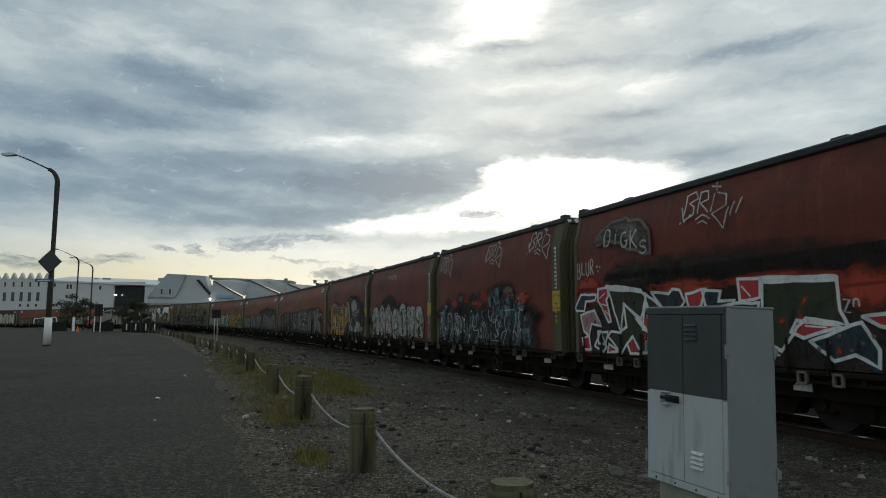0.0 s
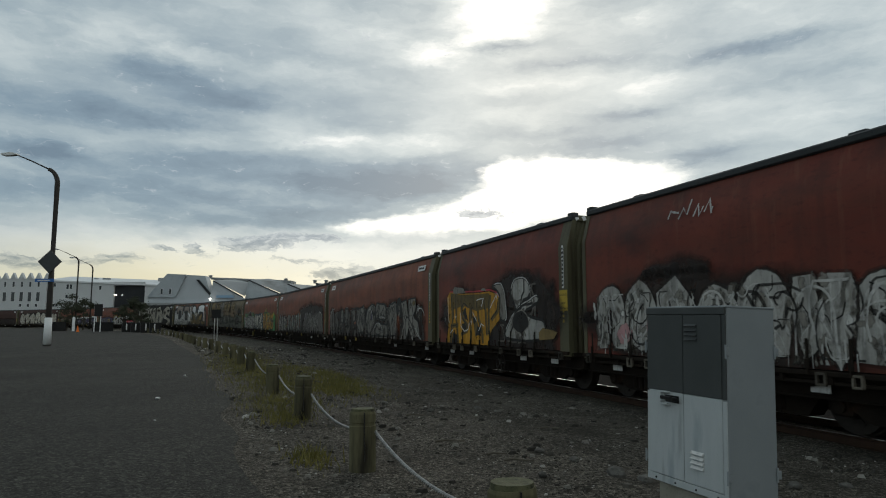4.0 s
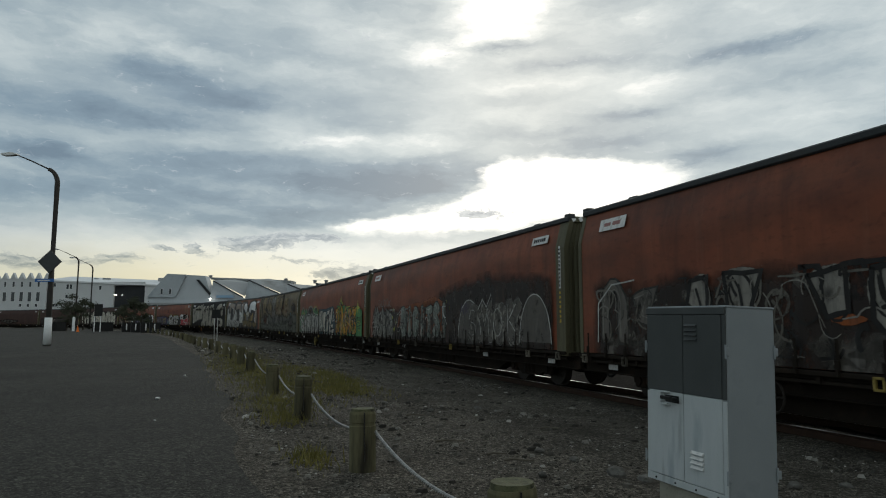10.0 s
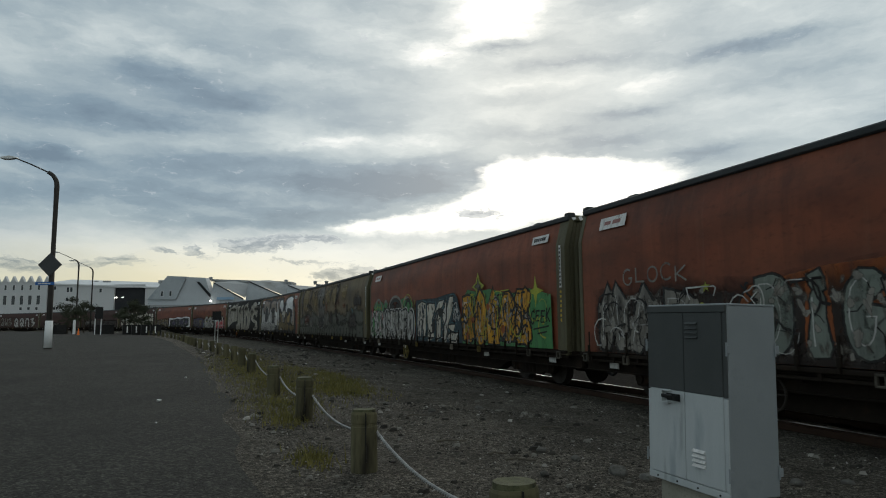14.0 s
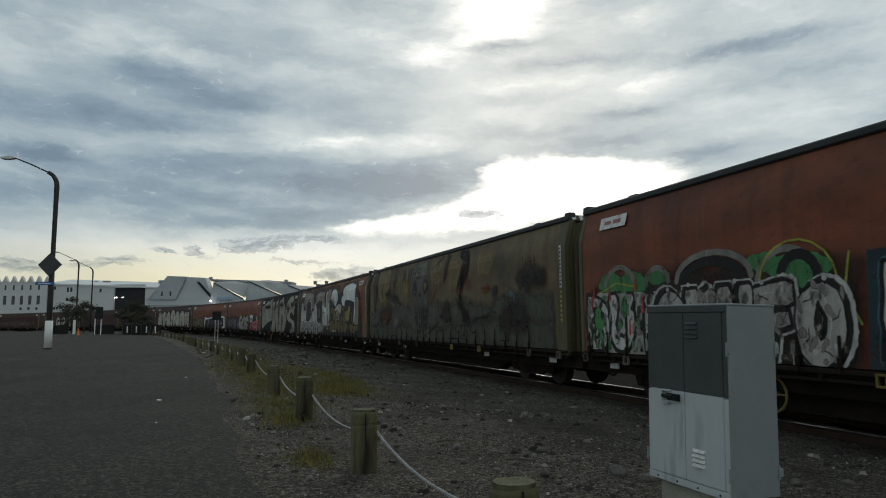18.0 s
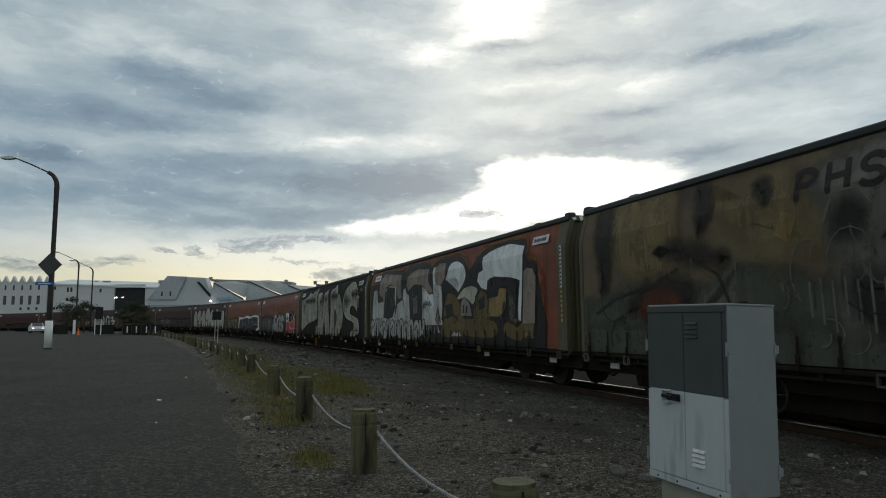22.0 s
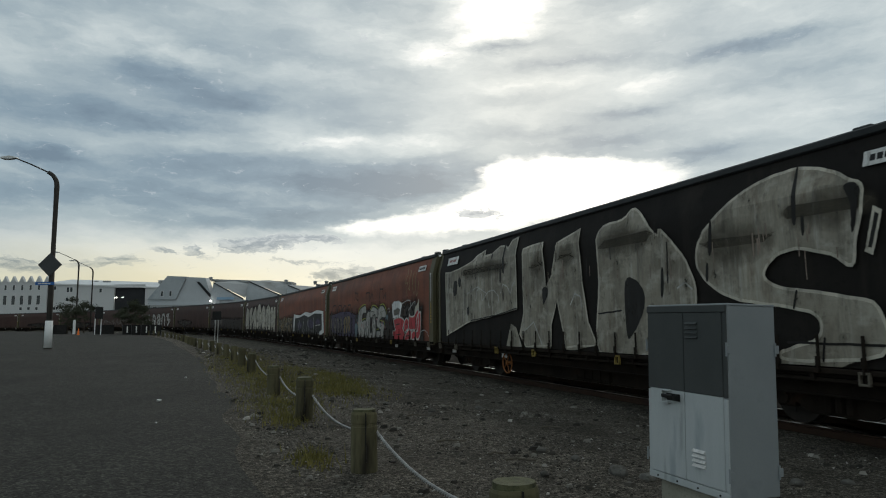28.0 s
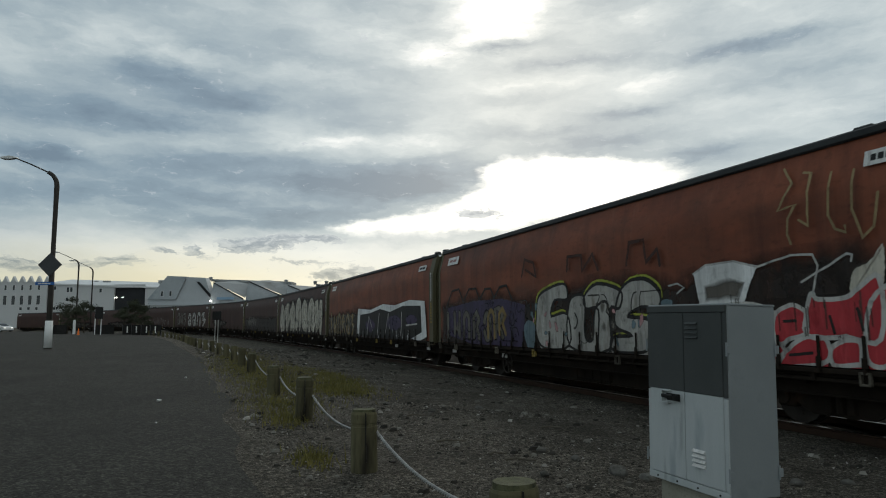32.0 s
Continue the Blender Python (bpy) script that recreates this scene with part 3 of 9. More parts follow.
def wheel_bm(y):
    bm = bmesh.new()
    out = -1 if y < 0 else 1
    cy(bm, (0, y - 0.065, 0), (0, y + 0.065, 0), 0.40, seg=28)
    cy(bm, (0, y - out * 0.065, 0), (0, y - out * 0.095, 0), 0.43, seg=28)
    cy(bm, (0, y + out * 0.06, 0), (0, y + out * 0.10, 0), 0.12, seg=14)
    for k in range(6):
        a = k * math.pi / 3
        cy(bm, (0.25 * math.cos(a), y + out * 0.06, 0.25 * math.sin(a)), (0.25 * math.cos(a), y + out * 0.075, 0.25 * math.sin(a)), 0.055, seg=10)
    return bm


def bogie_side_bm(side):
    bm = bmesh.new()
    y = side * 0.80
    pts = [(-1.05, 0.36), (-1.05, 0.56), (-0.55, 0.66), (0.55, 0.66), (1.05, 0.56), (1.05, 0.36), (0.70, 0.36), (0.42, 0.22), (-0.42, 0.22), (-0.70, 0.36)]
    prism(bm, [(a, y - 0.05, b) for a, b in pts], (0, 0.10, 0))
    for xx in (-0.85, 0.85):
        bx(bm, xx, y, 0.40, 0.30, 0.16, 0.24, 0.03)
        cy(bm, (xx, y + side * 0.06, 0.41), (xx, y + side * 0.12, 0.41), 0.09, seg=12)
    for xx in (-0.16, 0.0, 0.16):
        cy(bm, (xx, y + side * 0.06, 0.27), (xx, y + side * 0.06, 0.52), 0.065, seg=8)
    bx(bm, 0, y + side * 0.05, 0.58, 0.62, 0.10, 0.10, 0.02)
    return bm


def brake_wheel_bm():
    bm = bmesh.new()
    pts = [(0.26 * math.cos(k * 0.2618), 0, 0.26 * math.sin(k * 0.2618)) for k in range(25)]
    tube(bm, pts, 0.018, 6)
    for k in range(5):
        a = k * 1.2566
        tube(bm, [(0.04 * math.cos(a), 0.0, 0.04 * math.sin(a)), (0.26 * math.cos(a), 0, 0.26 * math.sin(a))], 0.014, 5)
    cy(bm, (0, -0.03, 0), (0, 0.12, 0), 0.05, seg=10)
    return bm


SHARED = {}


def shared(key, make, mat, smooth=False):
    """A mesh made once and used by every wagon."""
    if key not in SHARED:
        bm = make()
        bmesh.ops.recalc_face_normals(bm, faces=bm.faces[:])
        me = bpy.data.meshes.new(key.split("|")[0])
        bm.to_mesh(me)
        bm.free()
        me.materials.append(M[mat])
        if smooth:
            me.polygons.foreach_set("use_smooth", [True] * len(me.polygons))
        SHARED[key] = me
    return SHARED[key]


def piece(name, me, parent, m=None, label=""):
    o = new(name, me)
    o.parent = parent
    if m is not None:
        o.matrix_basis = m
    if label:
        o["label"] = label
    return o


def simple(f, *a):
    def make():
        bm = bmesh.new()
        f(bm, *a)
        return bm
    return make


def roof_bm(length):
    def make():
        bm = bmesh.new()
        n, w = 8, BODY_W - LEAN - 0.06
        for k in range(int(length / 0.4)):
            x0, x1 = -length / 2 + k * 0.4, -length / 2 + (k + 1) * 0.4
            lift = 0.02 if k % 2 else 0.0
            ring = []
            for x in (x0, x1):
                ring.append([bm.verts.new((x, w * (2 * i / n - 1), TOP_Z + 0.06 + lift + 0.10 * (1 - (2 * i / n - 1) ** 2))) for i in range(n + 1)])
            for i in range(n):
                bm.faces.new((ring[0][i], ring[0][i + 1], ring[1][i + 1], ring[1][i]))
        return bm
    return make


def lashing_rail(length):
    def make():
        bm = bmesh.new()
        bx(bm, 0, -BODY_W - 0.01, SILL_Z - 0.05, length, 0.08, 0.07, 0.01)
        bx(bm, 0, -BODY_W + 0.02, SILL_Z - 0.17, length, 0.05, 0.05, 0.01)
        for k in range(int(length / 0.75)):
            x = -length / 2 + 0.4 + k * 0.75
            bx(bm, x, -BODY_W - 0.0, SILL_Z - 0.11, 0.06, 0.06, 0.14)
        return bm
    return make


def sole_bar(length):
    def make():
        bm = bmesh.new()
        for y in (-0.95, 0.95):
            bx(bm, 0, y, 0.65, length, 0.10, 0.28, 0.01)
            bx(bm, 0, y, 0.51, length, 0.22, 0.02)
            bx(bm, 0, y, 0.79, length, 0.22, 0.02)
        for k in range(int(length / 1.2)):
            bx(bm, -length / 2 + 0.6 + 1.2 * k, 0, 0.72, 0.10, 2.3, 0.12)
        bx(bm, 0, 0, 0.66, length + 0.5, 0.35, 0.25)
        return bm
    return make


def strap_bm():
    bm = bmesh.new()
    bx(bm, 0, 0, 0.22, 0.045, 0.008, 0.46)
    bx(bm, 0, -0.015, 0.12, 0.07, 0.03, 0.13, 0.008)
    bx(bm, 0.0, -0.02, 0.03, 0.03, 0.03, 0.10)
    return bm


def pocket_bm():
    bm = bmesh.new()
    for dx in (-0.06, 0.06):
        bx(bm, dx, 0, 0, 0.03, 0.05, 0.17, 0.004)
    for dz in (-0.07, 0.07):
        bx(bm, 0, 0, dz, 0.15, 0.05, 0.03, 0.004)
    return bm


def coupler_bm():
    bm = bmesh.new()
    bx(bm, 0.25, 0, 0.62, 0.6, 0.12, 0.14, 0.02)
    bx(bm, 0.52, 0, 0.62, 0.22, 0.20, 0.24, 0.04)
    return bm


def hose_bm():
    bm = bmesh.new()
    tube(bm, [(0.0 + 0.09 * k, 0.28, 0.62 - 0.28 * math.sin(k * 0.45)) for k in range(8)], 0.03, 6)
    return bm


def chain_box_bm():
    bm = bmesh.new()
    bx(bm, 0, -0.62, 0.40, 1.3, 0.35, 0.30, 0.03)
    cy(bm, (-1.5, -0.55, 0.43), (-0.8, -0.55, 0.43), 0.16, seg=14)
    for k in range(5):
        bx(bm, -0.6 + 0.3 * k, -0.80, 0.36, 0.03, 0.02, 0.30)
    return bm


def sill_bm(h):
    bm = bmesh.new()
    for y in (-0.75, 0.12):
        prism(bm, [(-h, y, 0.82), (-h, y, 0.55), (-h * 0.8, y, 0.20), (h * 0.8, y, 0.20), (h, y, 0.55), (h, y, 0.82)], (0, 0.3, 0))
    return bm


def grab_bm():
    bm = bmesh.new()
    tube(bm, [(0, -0.11, 0), (0, -0.11, 0.82), (0, -0.07, 0.87), (0, 0.07, 0.87), (0, 0.11, 0.82), (0, 0.11, 0)], 0.016, 6)
    return bm


def stencil_bm(n, w, h, gap, vertical):
    """A row of small plain bars that stand for marks too small to read."""
    bm = bmesh.new()
    rnd = random.Random(n * 31 + int(100 * w))
    for k in range(n):
        ww = w * rnd.uniform(0.7, 1.0)
        a = k * (w + gap)
        if vertical:
            bx(bm, 0, 0, -a, h, 0.004, ww)
        else:
            bx(bm, a, 0, 0, ww, 0.004, h * rnd.uniform(0.85, 1.0))
    return bm


TEXTS = {}


def text_mesh(txt, size, mat):
    """Flat lettering as a mesh, centred."""
    if txt not in TEXTS:
        cu = bpy.data.curves.new("lettering", "FONT")
        cu.body, cu.size, cu.align_x, cu.align_y = txt, size, "CENTER", "CENTER"
        ob = bpy.data.objects.new("lettering", cu)
        me = bpy.data.meshes.new_from_object(ob)
        bpy.data.objects.remove(ob)
        me.materials.clear()
        me.materials.append(M[mat])
        TEXTS[txt] = me
    return TEXTS[txt]


def make_wagon(length, curtain, seed, label, plates=True, handwheel="wheel_steel", yellow_sign=False, rolling=False):
    """A curtain-sided box wagon on two bogies; +x leads, -y faces the yard."""
    w = empty("freight_wagon")
    tagged(w, label, "freight wagon", group="wagons of the train")
    half, key = length / 2, f"|{length}"
    frame_l = length + 0.35
    ob = part("side_curtain", curtain_mesh(length - 0.46, seed, curtain), curtain, w, smooth=True)
    part("side_curtain", curtain_mesh(length - 0.46, seed + 0.5, curtain, False), curtain, w, smooth=True)
    piece("roof", shared("roof" + key, roof_bm(length - 0.1), "roof_grey"), w)
    for s in (-1, 1):
        piece("cant_rail", shared(f"cant_rail{key}{s}", simple(bx, 0, s * (BODY_W - LEAN - 0.02), TOP_Z + 0.038, length, 0.12, 0.125, 0.025), "roof_grey"), w, label="dark grey roof rail")
        piece("end_wall", shared(f"end_wall{key}{s}", lambda: end_bm(s * (half - 0.06), s), "end_green"), w, label="olive green corrugated steel end wall")
        for side in (-1, 1):
            piece("corner_post", shared(f"corner_post{key}{s}{side}", lambda: post_bm(s * half, s, side), "end_green"), w)
            piece("corner_casting", shared(f"corner_casting{key}{s}{side}", simple(bx, s * (half - 0.09), side * (BODY_W - LEAN - 0.07), TOP_Z + 0.10, 0.20, 0.18, 0.13, 0.02), "roof_grey"), w)
        piece("top_rail", shared(f"top_rail{key}{s}", simple(bx, s * (half - 0.06), 0, TOP_Z + 0.04, 0.12, 2.1, 0.14, 0.02), "end_green"), w)
    for s in (-1, 1):
        for k in range(11):
            piece("stripe", shared(f"stripe{key}{s}{k}", simple(bx, s * (half + 0.003), -0.98 + 0.19 * k, TOP_Z + 0.045, 0.012, 0.085, 0.10, 0.0, Matrix.Rotation(0.5, 4, "X")), "white_paint"), w, label="white hazard stripe")
    piece("floor_frame", shared("floor_frame" + key, simple(bx, 0, 0, SILL_Z - 0.09, length, 2.4, 0.10, 0.01), "underframe"), w)
    piece("sole_bar", shared("sole_bar" + key, sole_bar(frame_l), "underframe"), w)
    piece("lashing_rail", shared("lashing_rail" + key, lashing_rail(length), "underframe"), w)
    n = int((length - 1.0) / 0.62)
    sme = shared("strap", strap_bm, "underframe")
    for k in range(n):
        piece("strap", sme, w, pose(-length / 2 + 0.4 + k * 0.62, -BODY_W - 0.062, SILL_Z - 0.05))
    pme = shared("stake_pocket", pocket_bm, "dim_plate")
    yme = shared("stake_pocket|yellow", pocket_bm, "pocket_yellow")
    for x in [-half + 0.25, -half + 1.6, -half * 0.45, -half * 0.2, half * 0.2, half * 0.45, half - 1.6, half - 0.25]:
        piece("stake_pocket", yme if length > 10 and abs(x) < half * 0.5 and x * seed % 3 < 2 else pme, w, pose(x, -BODY_W - 0.06, SILL_Z - 0.12))
    rme = shared("reflector_plate", simple(bx, 0, 0, 0, 0.30, 0.02, 0.12, 0.005), "white_plate")
    for x in (-half + 0.9, -half * 0.5 + 0.4, half * 0.5 - 0.4, half - 0.9):
        piece("reflector_plate", rme, w, pose(x, -1.075, 0.64), "grubby white reflector plate")
    inset = 2.3 if length > 10 else 1.35
    piece("centre_sill", shared("centre_sill" + key, lambda: sill_bm(half - inset - 1.2), "underframe"), w, label="deep fish-bellied centre sill")
    piece("brake_gear", shared("brake_gear", chain_box_bm, "underframe"), w)
    for s in (-1, 1):
        b = piece("bogie", shared("bogie", simple(bx, 0, 0, 0.52, 0.45, 1.6, 0.22, 0.03), "underframe"), w, pose(s * (half - inset), 0, 0))
        for side in (-1, 1):
            piece("side_frame", shared(f"side_frame|{side}", lambda: bogie_side_bm(side), "underframe"), b)
        for dx in (-0.85, 0.85):
            ws = piece("wheelset", shared("wheelset", lambda: axle_bm(), "wheel_steel"), b, pose(dx, 0, 0.43))
            if rolling:
                WHEELS.append((ws, dx))
        piece("coupler", shared("coupler", coupler_bm, "underframe"), w, pose(s * (frame_l / 2 - 0.1), 0, 0, 0, 0, 0 if s > 0 else 180))
        piece("brake_hose", shared("brake_hose", hose_bm, "tyre"), w, pose(s * (frame_l / 2 - 0.15), 0, 0, 0, 0, 0 if s > 0 else 180))
    piece("brake_handwheel", shared("brake_handwheel|" + handwheel, brake_wheel_bm, handwheel), w, pose(-half * 0.42 if length > 10 else half * 0.1, -1.12, 0.46), "spoked handbrake wheel")
    bump = shared("roof_fitting", simple(bx, 0, 0, 0, 0.26, 0.2, 0.05, 0.015), "roof_grey")
    for x in (-half + 1.6, half - 1.6):
        piece("roof_fitting", bump, w, pose(x, -0.92, TOP_Z + 0.13))
    for s in (-1, 1):
        where = pose(half - 0.19, side_y(2.7) - 0.004, 0) if s > 0 else pose(-half - 0.004, -BODY_W + 0.07, 0, 0, 0, 90)
        st = piece("number_strip", shared("number_strip", simple(bx, 0, 0, 2.75, 0.075, 0.006, 0.95), "white_plate"), w, where, "narrow white strip with dark marks")
        piece("strip_mark", shared("strip_mark", lambda: stencil_bm(10, 0.062, 0.05, 0.028, True), "black_metal"), st, pose(0, -0.005 if s > 0 else 0.005, 3.15))["kind"] = "stuff"
        piece("yellow_mark", shared("yellow_mark", lambda: stencil_bm(7, 0.07, 0.055, 0.035, True), "yellow_paint"), w, where @ Matrix.Translation((0, 0, 2.18)))["kind"] = "stuff"
        piece("grab_rail", shared("grab_rail", grab_bm, "dim_yellow"), w, pose(s * (half + 0.09), -0.72, 0.72), "bent tubular grab rail")
        piece("data_plate", shared("data_plate", simple(bx, 0, 0, 0, 0.008, 0.34, 0.11), "white_plate"), w, pose(s * (half + 0.034), -0.55, 3.30))
        piece("emblem_plate", shared("emblem_plate", simple(bx, 0, 0, 0, 0.008, 0.22, 0.26), "sign_green"), w, pose(s * (half + 0.034), -0.62, 2.85), "small green square plate")
    if yellow_sign:
        wp = piece("warning_plate", shared("warning_plate", simple(bx, 0, 0, 0, 0.31, 0.008, 0.46), "yellow_paint"), w, pose(half - 0.18, side_y(2.0) - 0.006, 2.0), "yellow warning plate with black lettering")
        for k, txt in enumerate(("CAUTION", "HIGH", "CONTAINER")):
            piece("plate_text", text_mesh(txt, 0.075 if k < 2 else 0.062, "black_metal"), wp, pose(0, -0.007, (0.12, -0.06, -0.17)[k], 90, 0, 0))
    if plates:
        for x, wd, ht in ((-half + 1.2, 0.85, 0.25), (half - 1.1, 0.74, 0.20)):
            lme = shared(f"name_plate|{wd}", simple(bx, 0, 0, 0, wd, 0.006, ht), "white_plate")
            tilt = math.degrees(math.atan2(LEAN, TOP_Z - KNEE_Z))
            z = KNEE_Z + 0.27
            pl = piece("name_plate", lme, w, pose(x, side_y(z, 0.030), z, -tilt, 0, 0), "white name plate with dark lettering bars")
            col = "plate_red" if x < 0 else "black_metal"
            bars = shared("plate_mark|" + col, lambda: stencil_bm(6 if x > 0 else 2, 0.075 if x > 0 else 0.28, 0.085, 0.018, False), col)
            piece("plate_mark", bars, pl, pose(-0.25 if x > 0 else -0.16, -0.006, 0))["kind"] = "stuff"
    return w


def axle_bm():
    bm = wheel_bm(-0.53)
    b2 = wheel_bm(0.53)
    me = bpy.data.meshes.new("tmp")
    b2.to_mesh(me)
    b2.free()
    bm.from_mesh(me)
    bpy.data.meshes.remove(me)
    cy(bm, (0, -0.85, 0), (0, 0.85, 0), 0.07, seg=10)
    return bm


M["dim_yellow"] = material("dim_yellow", (0.14, 0.11, 0.03), (0.2, 0.15, 0.04), 5, 0.6, 0, 0.05, 60)
M["rust_orange"] = material("rust_orange", (0.20, 0.075, 0.02), (0.26, 0.10, 0.03), 5, 0.7, 0, 0.05, 60)
M["pocket_yellow"] = material("pocket_yellow", (0.15, 0.11, 0.03), (0.23, 0.17, 0.045), 5, 0.7, 0, 0.05, 60, rand=0.5)
M["sign_green"] = material("sign_green", (0.05, 0.14, 0.09), (0.07, 0.18, 0.12), 5, 0.6, 0, 0.0, 60)
M["plate_red"] = material("plate_red", (0.26, 0.12, 0.11), (0.34, 0.17, 0.15), 6, 0.6, 0, 0.0, 60)
WHEELS = []
TRAIN = []
CARS = []
GAP0 = 40.4          # where the joint before the first long wagon is at the start
LONG = 16.85


def spawn(front_s, pitch, curtain, seed, label, **kw):
    """A wagon whose leading end is at front_s at the start."""
    length = pitch - 0.60
    w = make_wagon(length, curtain, seed, label, **kw)
    TRAIN.append((w, front_s + pitch / 2, length / 2 - (2.3 if length > 10 else 1.35)))
    return w


WAGON = {}
names_short = (("D", 31.8, 8.6, "yellow and grey"), ("C", 23.55, 8.25, "white"), ("B", 15.25, 8.3, "blue and grey"), ("A", 6.95, 8.3, "red, white and green"), ("Z", -1.4, 8.35, "faded"))
for i, (nm, at, pitch, what) in enumerate(names_short):
    WAGON[nm] = spawn(at, pitch, "curtain_dark_red", 20 + i, f"short dark red curtain wagon with {what} spray paint", plates=False, yellow_sign=True, rolling=nm != "Z")
WAGON["Y"] = spawn(-1.4 - LONG, LONG, "curtain_dark_red", 31, "dark red curtain-sided freight wagon", plates=False)
WAGON["X"] = spawn(-1.4 - LONG * 2, LONG, "curtain_dark_red", 32, "dark red curtain-sided freight wagon", plates=False)
kinds = {
    "E": ("curtain_red", "rust red curtain wagon with grey skull spray painting"), "F": ("curtain_red", "rust red curtain wagon with grey lettering and stars"),
    "G": ("curtain_red", "rust red curtain wagon with silver and green graffiti"), "H": ("curtain_olive", "olive curtain wagon covered in faded dark murals"),
    "I": ("curtain_red", "rust red curtain wagon with huge white and ochre letters"), "J": ("curtain_black", "blackened curtain wagon with huge silver letters"),
    "K": ("curtain_red", "rust red curtain wagon with silver and red graffiti"), "L": ("curtain_red", "rust red curtain wagon with black and white graffiti"),
    "N": ("curtain_brown", "grimy brown curtain wagon with silver block graffiti"), "O": ("curtain_brown", "dark curtain wagon with a faint grey scrawl"),
    "P": ("curtain_brown", "grimy brown curtain wagon with few marks"), "Q": ("curtain_brown", "grimy brown curtain wagon with pale tall letters"),
    "R": ("curtain_brown", "grimy brown curtain wagon with grey scrawl"), "S": ("curtain_brown", "plain grimy brown curtain wagon"),
    "T": ("curtain_brown", "plain grimy brown curtain wagon"), "U": ("curtain_brown", "plain grimy brown curtain wagon at the tail"),
}
for i, (nm, (cur, lab)) in enumerate(kinds.items()):
    WAGON[nm] = spawn(GAP0 + LONG * i, LONG + (0.9 if nm == "U" else 0), cur, 40 + i, lab, plates=nm != "H", handwheel="dim_yellow" if nm == "G" else ("rust_orange" if nm == "J" else "wheel_steel"), rolling=nm in "EFGHIJKL")


# ---- paint on the wagons ----
SOFT = ("soot", "moss", "khaki", "ash", "smoke", "scarlet", "ember", "orange_glow", "gold_glow", "black_wash", "umber")


FAINT = {"soot": 0.9, "umber": 0.6, "ember": 0.6, "khaki": 0.7, "black_wash": 0.8, "gold_glow": 0.7, "soot_scrub": 0.6}


def paint(name, c, worn=0.58, wear=(0.10, 0.045, 0.03)):
    """Spray paint: patchy, streaked with grime, and ragged towards the edges of its shape."""
    d = tuple(0.70 * a for a in c)
    mt = material("paint_" + name, c, d, 1.6, 0.6, 0, 0.05, 26, wear, 2.2, worn, (1, 1, 0.35))
    add_streaks(mt, tuple(0.30 * a + 0.012 for a in c), 0.4 if name == "white" else 0.7, 4.5, 0.5, 0.50, 0.66)
    add_streaks(mt, tuple(min(1, 1.25 * a + 0.02) for a in c), 0.5, 9.0, 0.8, 0.55, 0.70)
    # old road film over the whole side, and strokes of the can across the fill
    add_streaks(mt, tuple(0.22 * a + 0.012 for a in c), 0.32 if name in ("white", "red", "yellow") else 0.62, 0.55, 0.75, 0.46, 0.70)
    add_streaks(mt, tuple(0.45 * a + 0.01 for a in c), 0.45, 1.3, 7.0, 0.54, 0.70)
    nt = mt.node_tree
    N, Lk = nt.nodes.new, nt.links.new
    at, nz, ad, mr, tc = N("ShaderNodeAttribute"), N("ShaderNodeTexNoise"), N("ShaderNodeMath"), N("ShaderNodeMapRange"), N("ShaderNodeTexCoord")
    at.attribute_name = "edge"
    Lk(tc.outputs["Object"], nz.inputs["Vector"])
    soft = name in SOFT
    nz.inputs["Scale"].default_value, nz.inputs["Detail"].default_value = (2.6 if soft else 14.0), 6.0
    ad.operation = "MULTIPLY_ADD"
    Lk(nz.outputs["Fac"], ad.inputs[0])
    ad.inputs[1].default_value = 1.3 if soft else 0.9
    Lk(at.outputs["Fac"], ad.inputs[2])
    Lk(ad.outputs[0], mr.inputs[0])
    mr.inputs[1].default_value, mr.inputs[2].default_value = (0.60, 1.45) if soft else (0.45, 0.75)
    # flaked and scrubbed spots, where the layer beneath shows
    mp, n2, r2, mu = N("ShaderNodeMapping"), N("ShaderNodeTexNoise"), N("ShaderNodeMapRange"), N("ShaderNodeMath")
    Lk(tc.outputs["Object"], mp.inputs[0])
    mp.inputs["Scale"].default_value = (1, 1, 0.55)
    Lk(mp.outputs[0], n2.inputs["Vector"])
    n2.inputs["Scale"].default_value, n2.inputs["Detail"].default_value, n2.inputs["Roughness"].default_value = 4.0, 9.0, 0.72
    Lk(n2.outputs["Fac"], r2.inputs[0])
    r2.inputs[1].default_value, r2.inputs[2].default_value = 0.54, 0.68
    full = FAINT.get(name, 1.0)
    r2.inputs[3].default_value, r2.inputs[4].default_value = full, full * (0.7 if name in ("white", "black", "red") else 0.40)
    mu.operation = "MULTIPLY"
    Lk(mr.outputs[0], mu.inputs[0])
    Lk(r2.outputs[0], mu.inputs[1])
    Lk(mu.outputs[0], nt.nodes["Principled BSDF"].inputs["Alpha"])
    M[name] = mt


paint("silver", (0.64, 0.59, 0.485), 0.57, (0.24, 0.20, 0.155))
paint("dull_silver", (0.46, 0.44, 0.40), 0.57, (0.2, 0.18, 0.15))
paint("white", (0.82, 0.82, 0.80), 0.66, (0.45, 0.42, 0.38))
paint("dirty_white", (0.60, 0.58, 0.54), 0.57, (0.10, 0.09, 0.085))
paint("smoke", (0.15, 0.132, 0.112), 0.60, (0.05, 0.042, 0.035))
paint("mid_grey", (0.27, 0.247, 0.212), 0.58, (0.08, 0.066, 0.055))
paint("black", (0.016, 0.0135, 0.0118), 0.64, (0.036, 0.028, 0.022))
paint("soot", (0.030, 0.020, 0.0155), 0.56, (0.055, 0.030, 0.021))
paint("yellow", (0.60, 0.29, 0.014), 0.57, (0.34, 0.16, 0.02))
